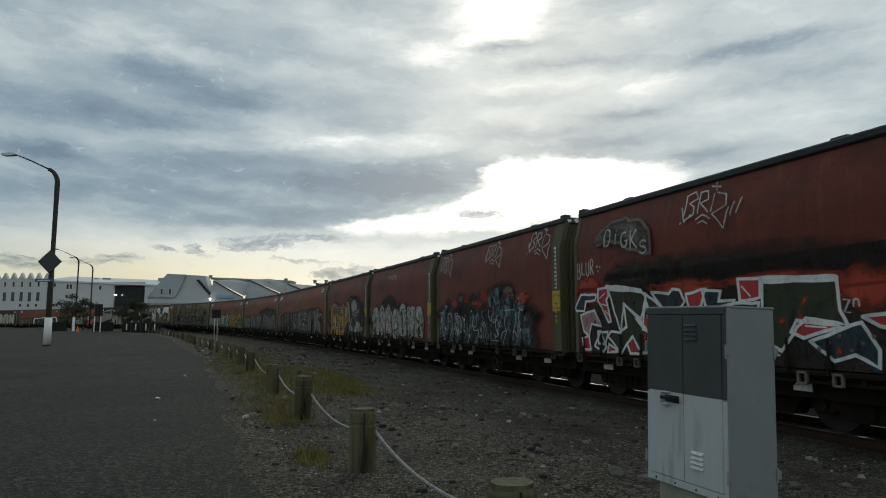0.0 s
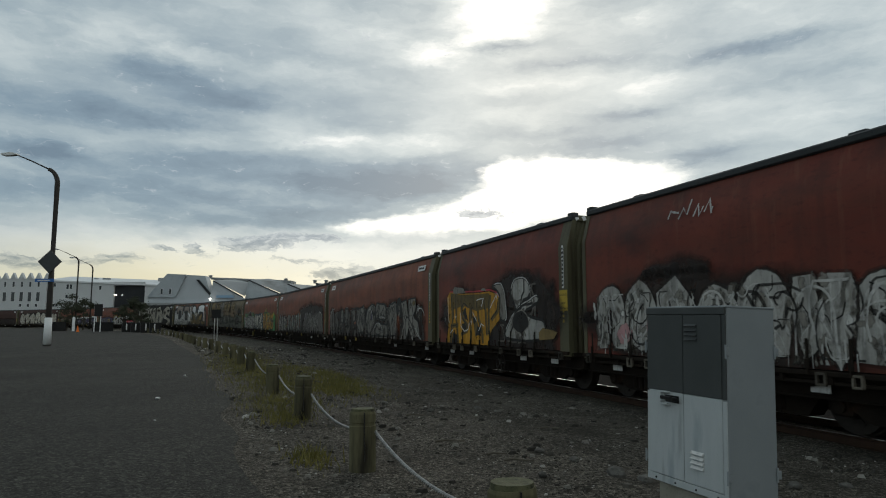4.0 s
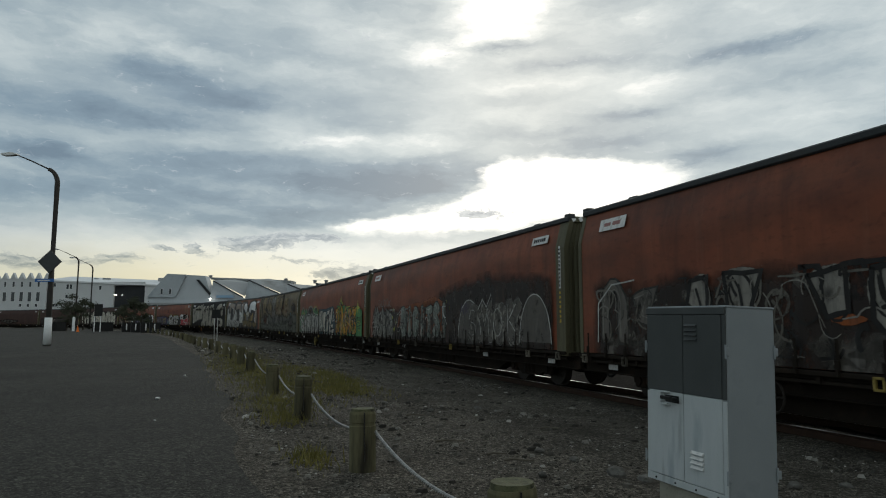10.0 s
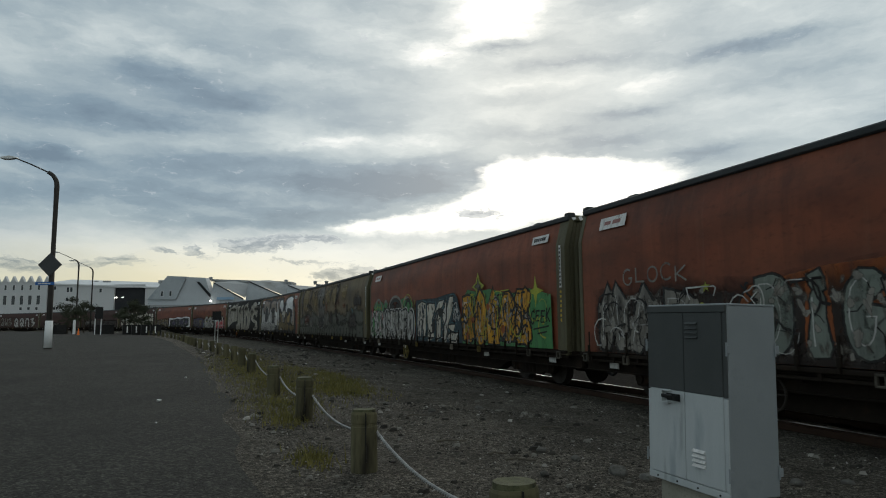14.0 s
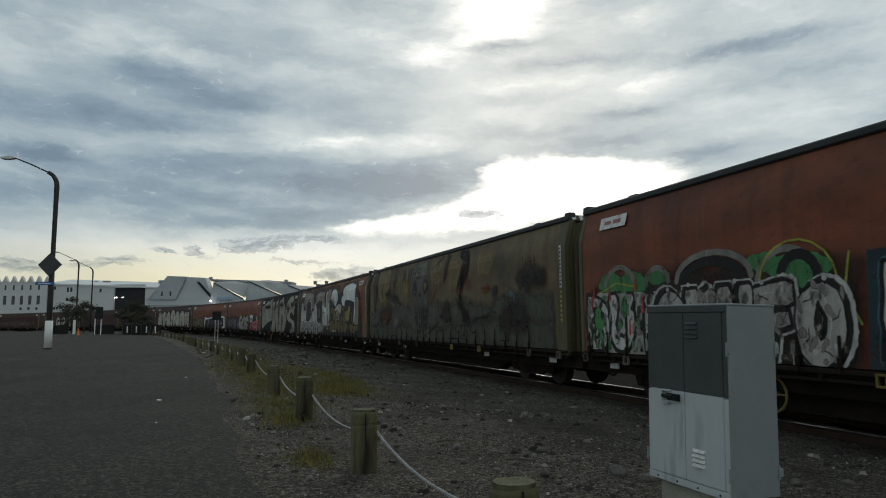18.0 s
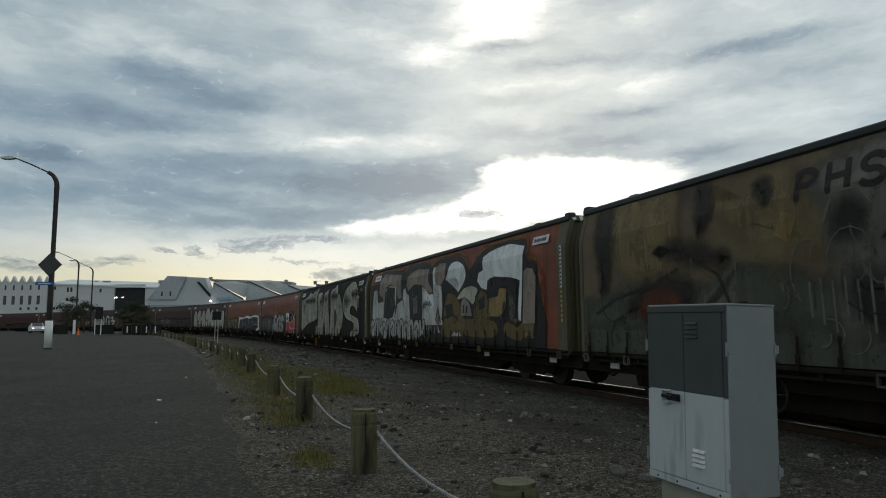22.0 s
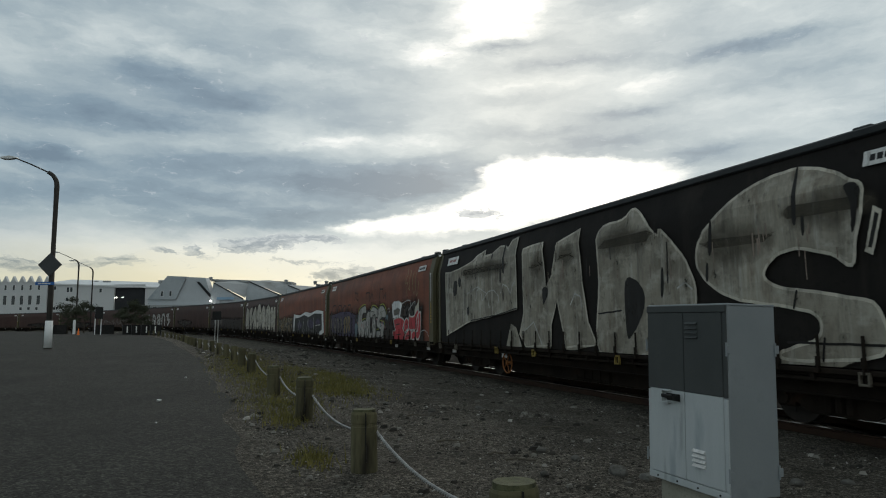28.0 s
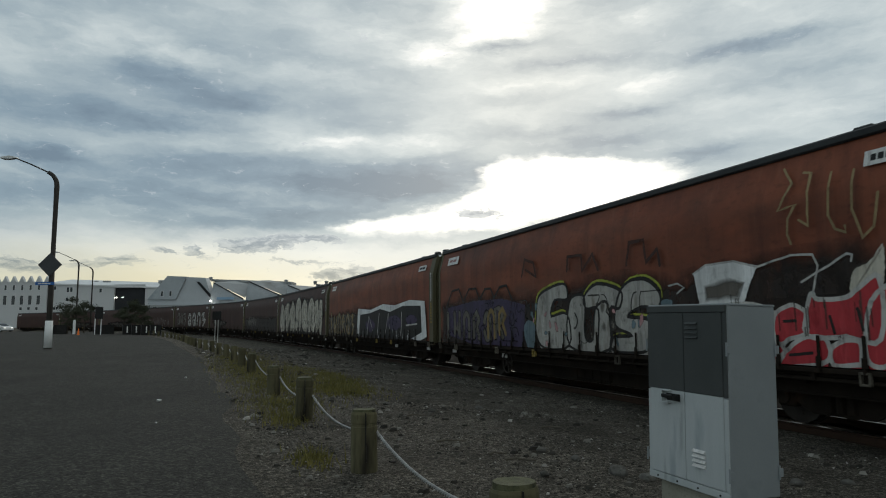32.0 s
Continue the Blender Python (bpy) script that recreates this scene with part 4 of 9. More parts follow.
paint("lime", (0.40, 0.42, 0.05), 0.62, (0.25, 0.25, 0.05))
paint("ochre", (0.155, 0.105, 0.030), 0.60, (0.09, 0.06, 0.025))
paint("gold", (0.30, 0.20, 0.065), 0.62, (0.2, 0.13, 0.04))
paint("taupe", (0.32, 0.25, 0.20), 0.60, (0.16, 0.125, 0.10))
paint("red", (0.52, 0.045, 0.055), 0.62, (0.30, 0.03, 0.035))
paint("scarlet", (0.46, 0.06, 0.03), 0.60, (0.25, 0.03, 0.02))
paint("pink", (0.55, 0.30, 0.30), 0.62, (0.35, 0.16, 0.16))
paint("orange_paint", (0.30, 0.080, 0.018), 0.58, (0.2, 0.05, 0.02))
paint("green", (0.075, 0.25, 0.085), 0.60, (0.05, 0.13, 0.05))
paint("pale_green", (0.20, 0.34, 0.20), 0.60, (0.10, 0.18, 0.10))
paint("forest", (0.040, 0.046, 0.024), 0.62, (0.03, 0.03, 0.02))
paint("teal", (0.026, 0.046, 0.058), 0.60, (0.02, 0.035, 0.045))
paint("sky_blue", (0.15, 0.215, 0.245), 0.58, (0.06, 0.09, 0.11))
paint("purple", (0.060, 0.042, 0.095), 0.60, (0.03, 0.025, 0.045))
paint("khaki", (0.31, 0.225, 0.10), 0.56, (0.10, 0.085, 0.045))
paint("moss", (0.082, 0.082, 0.058), 0.58, (0.04, 0.042, 0.035))
paint("rust_line", (0.06, 0.02, 0.012))
paint("ash", (0.165, 0.148, 0.122), 0.58, (0.07, 0.06, 0.05))

paint("ember", (0.24, 0.055, 0.014), 0.56, (0.10, 0.04, 0.02))
paint("orange_glow", (0.27, 0.075, 0.022), 0.58, (0.16, 0.05, 0.02))
paint("gold_glow", (0.20, 0.105, 0.02), 0.58, (0.13, 0.06, 0.02))
paint("black_wash", (0.022, 0.019, 0.016), 0.58, (0.045, 0.036, 0.028))
paint("soot_scrub", (0.10, 0.088, 0.070), 0.58, (0.05, 0.045, 0.04))
paint("umber", (0.135, 0.115, 0.082), 0.58, (0.08, 0.068, 0.05))
paint("khaki_line", (0.34, 0.25, 0.12), 0.60, (0.16, 0.11, 0.06))

LAYER = {}
LIFT = 0.04


def lay(w, bm, mat, name, out, k=0):
    """Puts flat shapes drawn in (x, z) on a wagon's near side, each layer a hair proud of the last."""
    geom = bm.verts[:] + bm.edges[:] + bm.faces[:]
    bmesh.ops.bisect_plane(bm, geom=geom, plane_co=(0, 0, KNEE_Z - LIFT), plane_no=(0, 0, 1))
    geom = bm.verts[:] + bm.edges[:] + bm.faces[:]
    bmesh.ops.bisect_plane(bm, geom=geom, plane_co=(0, 0, SILL_Z + 0.005 - LIFT), plane_no=(0, 0, 1), clear_inner=True)
    geom = bm.verts[:] + bm.edges[:] + bm.faces[:]
    bmesh.ops.bisect_plane(bm, geom=geom, plane_co=(0, 0, TOP_Z - 0.03 - LIFT), plane_no=(0, 0, 1), clear_outer=True)
    for v in bm.verts:
        v.co.z += LIFT
        v.co.y = side_y(v.co.z, out + k * 0.00005 + v.co.y)
    me = bpy.data.meshes.new(name)
    bm.to_mesh(me)
    bm.free()
    me.materials.append(M[mat])
    ob = new(name, me)
    ob.parent = w
    return ob


def next_layer(w, step=0.0012):
    LAYER[w.name] = LAYER.get(w.name, 0.018) + step
    return LAYER[w.name]


def fresh():
    bm = bmesh.new()
    return bm, bm.verts.layers.float.new("edge")


def arc(cx, cz, rx, rz, a0, a1, n=9):
    return [(cx + rx * math.cos(radians(a0 + (a1 - a0) * k / n)), cz + rz * math.sin(radians(a0 + (a1 - a0) * k / n))) for k in range(n + 1)]


GLYPH = {
    "A": [[(0, 0), (0.5, 1), (1, 0)], [(0.2, 0.38), (0.8, 0.38)]],
    "B": [[(0.05, 0), (0.05, 1), *arc(0.45, 0.76, 0.4, 0.24, 90, -90), (0.1, 0.52)], [(0.1, 0.5), *arc(0.5, 0.26, 0.45, 0.26, 85, -90), (0.05, 0)]],
    "C": [arc(0.55, 0.5, 0.5, 0.5, 50, 310, 14)], "D": [[(0.08, 0), (0.08, 1), *arc(0.35, 0.5, 0.6, 0.5, 80, -80, 12), (0.08, 0)]],
    "E": [[(0.9, 1), (0.08, 1), (0.08, 0), (0.9, 0)], [(0.1, 0.52), (0.75, 0.52)]], "F": [[(0.9, 1), (0.1, 0.96), (0.12, 0)], [(0.1, 0.5), (0.75, 0.55)]],
    "G": [[*arc(0.5, 0.5, 0.46, 0.5, 60, 325, 14), (0.92, 0.42), (0.62, 0.42)]], "H": [[(0.1, 0), (0.1, 1)], [(0.9, 0), (0.9, 1)], [(0.1, 0.5), (0.9, 0.55)]],
    "I": [[(0.5, 0), (0.5, 0.72)], [(0.5, 0.95), (0.5, 1.0)]], "K": [[(0.1, 0), (0.1, 1)], [(0.9, 1), (0.2, 0.48), (0.95, 0)]],
    "L": [[(0.12, 1), (0.12, 0.04), (0.9, 0.0)]], "M": [[(0.02, 0), (0.14, 1), (0.5, 0.35), (0.86, 1), (0.98, 0)]], "N": [[(0.1, 0), (0.1, 1), (0.9, 0), (0.9, 1)]],
    "O": [arc(0.5, 0.5, 0.46, 0.5, 90, 450, 18)], "P": [[(0.08, 0), (0.08, 1), *arc(0.45, 0.74, 0.45, 0.26, 90, -90), (0.1, 0.48)]],
    "R": [[(0.08, 0), (0.08, 1), *arc(0.45, 0.75, 0.42, 0.25, 90, -90), (0.2, 0.5), (0.95, 0)]],
    "S": [[*arc(0.52, 0.74, 0.40, 0.26, 30, 250, 10), *arc(0.48, 0.25, 0.43, 0.26, 80, -150, 10)]],
    "T": [[(0, 0.97), (1, 1)], [(0.5, 0.95), (0.5, 0)]], "U": [[(0.08, 1), *arc(0.5, 0.36, 0.42, 0.36, 180, 360, 10), (0.92, 1)]],
    "Z": [[(0.05, 1), (0.92, 0.97), (0.08, 0.05), (0.95, 0)]], "!": [[(0.5, 0.3), (0.5, 1)], [(0.5, 0.0), (0.5, 0.06)]],
    # shapes that are no letters
    "1": [[(0.1, 0), (0.12, 0.6), *arc(0.5, 0.62, 0.38, 0.38, 180, 0, 9), (0.9, 0)]], "2": [[(0.5, 0), (0.45, 1)]],
    "3": [[(0.15, 0.1), (0.1, 0.8), (0.5, 1), (0.85, 0.75)], [(0.85, 0.1), (0.5, 0.5), (0.85, 0.75)]],
    "4": [arc(0.5, 0.5, 0.4, 0.48, 200, 520, 14), [(0.5, 0.45), (0.95, 0.02)]], "5": [[(0.1, 1), (0.2, 0.1), (0.55, 0.5), (0.85, 0.05), (0.9, 1)]],
    "6": [[(0.05, 0.9), (0.6, 1), (0.3, 0.55), (0.9, 0.45), (0.4, 0)]],
}


def freehand(pts, step=0.14, shake=0.012, seed=0.0):
    """Resamples a line and gives it the waver of a hand."""
    out = []
    for (a, b), (c, d) in zip(pts, pts[1:]):
        n = max(1, int(math.hypot(c - a, d - b) / step))
        for k in range(n):
            u, z = a + (c - a) * k / n, b + (d - b) * k / n
            out.append((u + shake * noise.noise((u * 5, z * 5, seed)), z + shake * noise.noise((u * 5, z * 5, seed + 9))))
    return out + [pts[-1]]


def ribbon(bm, edge, pts, width, lift=0.0, wob=0.0):
    """A flat band along pts, soft at its rims."""
    if len(pts) < 2:
        return
    pts = [Vector((a, 0, b)) for a, b in pts]
    first = (pts[0] - pts[1]).normalized() * width * 0.42
    last = (pts[-1] - pts[-2]).normalized() * width * 0.42
    closed = (pts[0] - pts[-1]).length < 1e-4
    if not closed:
        pts = [pts[0] + first] + pts + [pts[-1] + last]
    rows = []
    n = len(pts)
    up = Vector((0, lift, 0))
    for i, q in enumerate(pts):
        if closed:
            a, b = pts[i - 1] if i else pts[-2], pts[i + 1] if i < n - 1 else pts[1]
        else:
            a, b = pts[max(i - 1, 0)], pts[min(i + 1, n - 1)]
        d1, d2 = (q - a), (b - q)
        d = (b - a).normalized()
        k = 1.0
        if d1.length > 1e-6 and d2.length > 1e-6:
            k = 1.0 / max(0.62, abs(d1.normalized().dot(d)))
        end = not closed and i in (0, n - 1)
        hw = width / 2 * k * (0.72 if end else 1.0) * (1 + wob * noise.noise((q.x * 3.1, q.z * 3.1, 4.0)))
        nrm = Vector((-d.z, 0, d.x)) * hw
        row = [bm.verts.new(q + nrm * f + up) for f in (1.06, 0.8, -0.8, -1.06)]
        for vv, e in zip(row, (0, 1, 1, 0)):
            vv[edge] = 0.3 if end and e else e
        rows.append(row)
    for a, b in zip(rows, rows[1:]):
        for i in range(3):
            bm.faces.new((a[i], a[i + 1], b[i + 1], b[i]))


def glyph_lines(ch, u0, u1, z0, z1, slant=0.0):
    return [[(u0 + (u1 - u0) * (a + slant * (b - 0.5)), z0 + (z1 - z0) * b) for a, b in line] for line in GLYPH[ch]]


def word(w, text, u0, u1, z0, z1, width, mat, outline=None, ow=0.09, slant=0.0, gap=0.12, seed=1, jig=0.06, name="spray_lettering", rise_=0.0):
    """A row of letters as bands, with an outline beneath."""
    rnd = random.Random(seed)
    cell = (u1 - u0) / len(text)
    letters = []
    for k, ch in enumerate(text):
        if ch == " ":
            continue
        a = u0 + cell * (k + gap / 2)
        b = u0 + cell * (k + 1 - gap / 2)
        dz = rnd.uniform(-jig, jig) + rise_ * k
        letters.append(glyph_lines(ch, a + width * 0.4, b - width * 0.4, z0 + width * 0.45 + dz, z1 - width * 0.45 + dz + rnd.uniform(-jig, jig), slant))
    big = width > 0.18 and outline
    if big:
        letters = [[freehand(ln, 0.16, 0.03, seed + k) for ln in strokes] for k, strokes in enumerate(letters)]
    bands = ((width + 2 * ow, outline, 0.0),) if outline else ()
    if big and outline not in ("black", "soot", "forest"):
        bands += ((width + 1.1 * ow, "black", 0.0),)
    for wide, mt, _ in bands + ((width, mat, 0.0),):
        out = next_layer(w)
        for k, strokes in enumerate(letters):
            bm, edge = fresh()
            for i, ln in enumerate(strokes):
                ribbon(bm, edge, ln, wide, i * 0.00006, 0.45 if big else 0.25)
            lay(w, bm, mt, name, out, 4 * k)
    if big:
        dark = mat in ("smoke", "teal", "purple", "forest")
        for mt, off, wd, nm in (("black", 0.0, 0.018, "spray_line"), ("dirty_white" if not dark else "mid_grey", -0.28, 0.04 * width + 0.008, "spray_highlight")):
            out = next_layer(w)
            for k, strokes in enumerate(letters):
                bm, edge = fresh()
                for i, ln in enumerate(strokes):
                    if mt == "black":
                        # cracks and joins drawn across the fill
                        for q in ln[2::4]:
                            r = 0.42 * width
                            t = rnd.uniform(0, 3.1)
                            ribbon(bm, edge, [(q[0] - r * math.cos(t), q[1] - r * math.sin(t)), (q[0] + 0.2 * r, q[1] - 0.1 * r), (q[0] + r * math.cos(t + 0.4), q[1] + r * math.sin(t + 0.4))], wd, i * 0.00006, 0.6)
                    else:
                        ribbon(bm, edge, [(a + off * width, c + 0.10 * width) for a, c in ln], wd, i * 0.00006, 0.6)
                lay(w, bm, mt, nm, out, 4 * k)["kind"] = "stuff"
        if not dark:
            grit(w, ("ash", "mid_grey"), u0, u1, z0, z1, int(16 * (u1 - u0)), seed, 0.07)


def grit(w, mats, u0, u1, z0, z1, n, seed, size=0.06, tall=2.2, tops=None):
    """Overlapping dabs, runs and scraps of older paint, joined colour by colour."""
    rnd = random.Random(seed * 13 + 5)
    for mt in mats:
        bm, edge = fresh()
        out = next_layer(w, 0.0008)
        for k in range(n):
            u = rnd.uniform(u0, u1)
            z = rnd.uniform(z0, z1 if tops is None else tops(u))
            h = size * tall * rnd.uniform(0.4, 1.5)
            lean = rnd.uniform(-0.3, 0.3) * h
            r = size * rnd.uniform(0.5, 1.4)
            y = k * 0.000004
            mid = bm.verts.new((u + lean / 2, y, z - h / 2))
            mid[edge] = 0.75
            ring = [bm.verts.new((u + lean / 2 + r * math.cos(q) * rnd.uniform(0.6, 1.2) + lean * math.sin(q), y, max(z0 - 0.03, z - h / 2 + 0.75 * h * math.sin(q) * rnd.uniform(0.7, 1.1)))) for q in [0.785 * j for j in range(8)]]
            for j in range(8):
                bm.faces.new((ring[j], ring[(j + 1) % 8], mid))
        lay(w, bm, mt, "paint_scrap", out)["kind"] = "stuff"


def spline(pts, n=4):
    """A closed outline with its corners rounded."""
    out, k = [], len(pts)
    for i in range(k):
        p0, p1, p2, p3 = (Vector((*pts[(i + j) % k], 0)) for j in (-1, 0, 1, 2))
        for j in range(n):
            t = j / n
            q = 0.5 * (2 * p1 + (p2 - p0) * t + (2 * p0 - 5 * p1 + 4 * p2 - p3) * t * t + (3 * p1 - p0 - 3 * p2 + p3) * t ** 3)
            out.append((q.x, q.y))
    return out


def shape(w, mat, *outlines, name="spray_paint", curve=0):
    out = next_layer(w)
    for i, pts in enumerate(outlines):
        if curve:
            pts = spline(pts)
        foot = 0.5 if mat in SOFT else 0.12
        pts = [(a, b - foot if b < 0.97 else b) for a, b in pts]
        bm, edge = fresh()
        face = bm.faces.new([bm.verts.new((a, 0, b)) for a, b in pts])
        us, zs = [a for a, _ in pts], [b for _, b in pts]
        size = min(max(us) - min(us), max(zs) - min(zs))
        rim = min(0.42, 0.36 * size) if mat in SOFT else min(0.05, 0.16 * size)
        bm.normal_update()
        bmesh.ops.inset_individual(bm, faces=[face], thickness=rim)
        for v in face.verts:
            v[edge] = 1.0
        lay(w, bm, mat, name, out, i)


def blob(cx, cz, rx, rz, seed=0, rough=0.12, n=26):
    return [(cx + rx * (1 + rough * noise.noise((math.cos(a) * 1.6 + seed, math.sin(a) * 1.6, seed * 2.7))) * math.cos(a), cz + rz * (1 + rough * noise.noise((math.cos(a) * 2.2, math.sin(a) * 2.2 + seed, 5.1))) * math.sin(a)) for a in [6.2832 * k / n for k in range(n)]]


def lines(w, mat, width, *pls, name="spray_line"):
    out = next_layer(w, 0.0008)
    for i, pl in enumerate(pls):
        bm, edge = fresh()
        ribbon(bm, edge, pl, width)
        lay(w, bm, mat, name, out, i)


def tangle(w, mat, u0, u1, z0, z1, n, seed, width=0.035, r0=0.10, r1=0.34):
    """Interlocking curves of an old piece, too worn to read."""
    rnd = random.Random(seed)
    bm, edge = fresh()
    for k in range(n):
        u, z, r = rnd.uniform(u0, u1), rnd.uniform(z0, z1), rnd.uniform(r0, r1)
        a = rnd.uniform(0, 360)
        sweep = rnd.choice((-1, 1)) * rnd.uniform(70, 210)
        pts = arc(u, z, r, r * rnd.uniform(0.8, 1.8), a, a + sweep, 7)
        e = pts[-1]
        pts.append((e[0] + r * rnd.uniform(-0.8, 0.8), e[1] + r * rnd.uniform(-1.2, 0.6)))
        ribbon(bm, edge, freehand([(x, min(max(y, z0), z1)) for x, y in pts], 0.1, 0.02, k), width * rnd.uniform(0.6, 1.3), k * 0.00002, 0.5)
    lay(w, bm, mat, "spray_tangle", next_layer(w))["kind"] = "stuff"


def drips(w, mat, u0, u1, z, n, seed, top=None):
    rnd = random.Random(seed)
    bm, edge = fresh()
    for k in range(n):
        u = rnd.uniform(u0, u1)
        l = rnd.uniform(0.08, 0.4)
        zz = z + rnd.uniform(-0.25, 0.25)
        ribbon(bm, edge, [(u, zz), (u + 0.005, zz - l)], rnd.uniform(0.012, 0.03), k * 0.00002)
    lay(w, bm, mat, "paint_run", next_layer(w, 0.0008))["kind"] = "stuff"


def scrawl(w, mat, u0, u1, z0, z1, n, seed, width=0.03):
    """Loose marks that cannot be read."""
    rnd = random.Random(seed)
    bm, edge = fresh()
    for k in range(n):
        u = u0 + (u1 - u0) * (k + rnd.uniform(0.1, 0.5)) / n
        s = (u1 - u0) / n
        h = z1 - z0
        ribbon(bm, edge, [(u, z0 + h * rnd.uniform(0, 0.3)), (u + s * rnd.uniform(0.1, 0.4), z0 + h * rnd.uniform(0.6, 1)), (u + s * rnd.uniform(0.4, 0.9), z0 + h * rnd.uniform(0.1, 0.6)), (u + s * rnd.uniform(0.3, 1.0), z0 + h * rnd.uniform(0.3, 1))], width, k * 0.00005)
    lay(w, bm, mat, "scrawl", next_layer(w))["kind"] = "stuff"


def star(cx, cz, r, spike=0.42, n=5):
    return [((cx + (r if k % 2 == 0 else r * spike) * math.sin(math.pi * k / n)), cz + (r if k % 2 == 0 else r * spike) * math.cos(math.pi * k / n)) for k in range(2 * n)]


def brid_tag(w, u, z, size=1.0, width=0.026):
    """The four-letter tag with its crown and smile."""
    strokes = [[(0.0, 0.49), (0.12, 0.23), (0.25, 0.34)], [(0.1, 0.71), (0.08, 0.35)], [(0.09, 0.7), (0.28, 0.73), (0.37, 0.6), (0.17, 0.53), (0.31, 0.46), (0.31, 0.33), (0.11, 0.26)], [(0.41, 0.34), (0.41, 0.7), (0.58, 0.7), (0.61, 0.54), (0.44, 0.51), (0.65, 0.32)], [(0.72, 0.32), (0.75, 0.62)], [(0.82, 0.63), (1.02, 0.56), (1.05, 0.38), (0.76, 0.27), (1.0, 0.0), (1.11, 0.33)], [(0.39, 0.23), (0.52, 0.29), (0.71, 0.2)], [(0.43, 0.16), (0.54, 0.18), (0.65, 0.12)], [(0.66, 0.77), (0.87, 0.72)], [(0.76, 0.83), (0.79, 0.67)], [(0.0, 0.21), (0.02, 0.22)]]
    lines(w, "dirty_white", width, *[freehand([(u + size * a, z + size * b) for a, b in q], 0.07, 0.02, u) for q in strokes], name="spray_tag")


def paint_a(w):
    shape(w, "soot", blob(0.6, 2.25, 3.4, 0.42, 3, 0.3), blob(-1.6, 2.4, 1.3, 0.3, 7, 0.4), [(-3.7, 0.9), (-3.75, 2.0), (-2.0, 2.15), (2.9, 2.05), (3.3, 0.9)])
    shape(w, "scarlet", blob(-3.3, 2.15, 0.55, 0.35, 2, 0.3), blob(-0.4, 2.05, 0.9, 0.16, 5, 0.4), blob(1.4, 2.08, 0.9, 0.13, 6, 0.3), blob(2.7, 1.9, 0.5, 0.3, 8, 0.3))
    forms = [
        ("teal", [(-3.8, 1.79), (-3.57, 2.05), (-3.01, 2.03), (-3.06, 1.92), (-3.38, 1.92), (-3.46, 1.7), (-3.76, 1.72)]),
        ("pink", [(-3.6, 1.62), (-3.1, 1.72), (-2.86, 1.4), (-3.2, 1.45), (-3.3, 1.2), (-3.5, 1.3)]),
        ("red", [(-2.95, 2.14), (-2.63, 2.16), (-2.6, 1.99), (-2.68, 1.92), (-2.6, 1.73), (-2.54, 1.49), (-2.62, 1.48), (-2.83, 1.76), (-2.96, 1.91)]),
        ("forest", [(-2.6, 2.11), (-1.62, 2.04), (-1.46, 1.93), (-1.62, 1.53), (-2.12, 1.83), (-2.05, 1.39), (-2.23, 1.3), (-2.41, 1.67)]),
        ("forest", [(-2.12, 1.83), (-1.6, 1.48), (-1.58, 1.35), (-1.42, 1.31), (-1.45, 0.94), (-1.66, 0.91), (-1.87, 1.22), (-2.05, 1.08), (-2.24, 0.89), (-2.64, 1.2), (-2.55, 1.3), (-2.23, 1.28)]),
        ("red", [(-2.05, 1.08), (-1.87, 1.22), (-1.66, 0.91), (-1.96, 0.91)]), ("red", [(-2.62, 1.06), (-2.29, 0.91), (-2.69, 0.89)]), ("teal", [(-2.99, 1.29), (-2.66, 1.29), (-2.74, 1.05), (-2.97, 1.07)]),
        ("red", [(-3.55, 1.15), (-3.3, 1.2), (-3.25, 0.92), (-3.5, 0.92)]), ("forest", [(-3.1, 1.0), (-2.9, 1.3), (-2.7, 1.0), (-2.8, 0.9)]),
        ("red", [(-1.47, 1.89), (-1.37, 1.65), (-1.42, 1.29), (-1.57, 1.39), (-1.52, 1.65)]), ("teal", [(-1.31, 2.01), (-0.85, 1.96), (-0.77, 2.03), (-0.58, 2.01), (-0.47, 1.82), (-0.72, 1.54), (-0.91, 1.59), (-1.04, 1.74)]),
        ("red", [(-0.44, 1.93), (0.01, 2.0), (-0.1, 1.72), (-0.36, 1.65)]), ("forest", [(-1.5, 2.0), (-1.04, 1.74), (-1.21, 1.29), (-1.3, 0.93), (-1.38, 1.3)]), ("red", [(-1.15, 1.34), (-0.81, 1.39), (-0.65, 1.06), (-0.97, 1.15)]),
        ("forest", [(-0.84, 1.39), (-0.13, 1.62), (0.6, 1.75), (1.05, 1.75), (0.9, 1.2), (-0.18, 0.95), (-0.61, 0.97)]), ("teal", [(-0.07, 1.99), (0.33, 1.95), (0.28, 1.8), (0.6, 1.8), (0.5, 1.68), (0.0, 1.7)]),
        ("red", [(0.68, 2.12), (1.1, 2.09), (1.08, 1.82), (0.7, 1.78)]), ("forest", [(1.13, 2.04), (2.29, 2.0), (2.31, 1.63), (2.4, 1.44), (1.81, 1.52), (1.66, 1.39), (1.39, 1.07), (1.08, 1.22)]),
        ("red", [(1.66, 1.49), (2.32, 1.42), (1.76, 1.26), (1.56, 1.34)]), ("teal", [(1.85, 1.22), (2.58, 1.47), (2.78, 1.13), (2.77, 0.93), (2.47, 1.07), (2.19, 0.98)]), ("red", [(2.6, 1.53), (3.1, 1.6), (3.2, 1.35), (2.81, 1.42)]), ("red", [(1.1, 1.15), (1.35, 1.02), (1.05, 0.95)]),
    ]
    for mt in ("red", "forest", "teal", "pink"):
        shape(w, mt, *[pts for m_, pts in forms if m_ == mt])
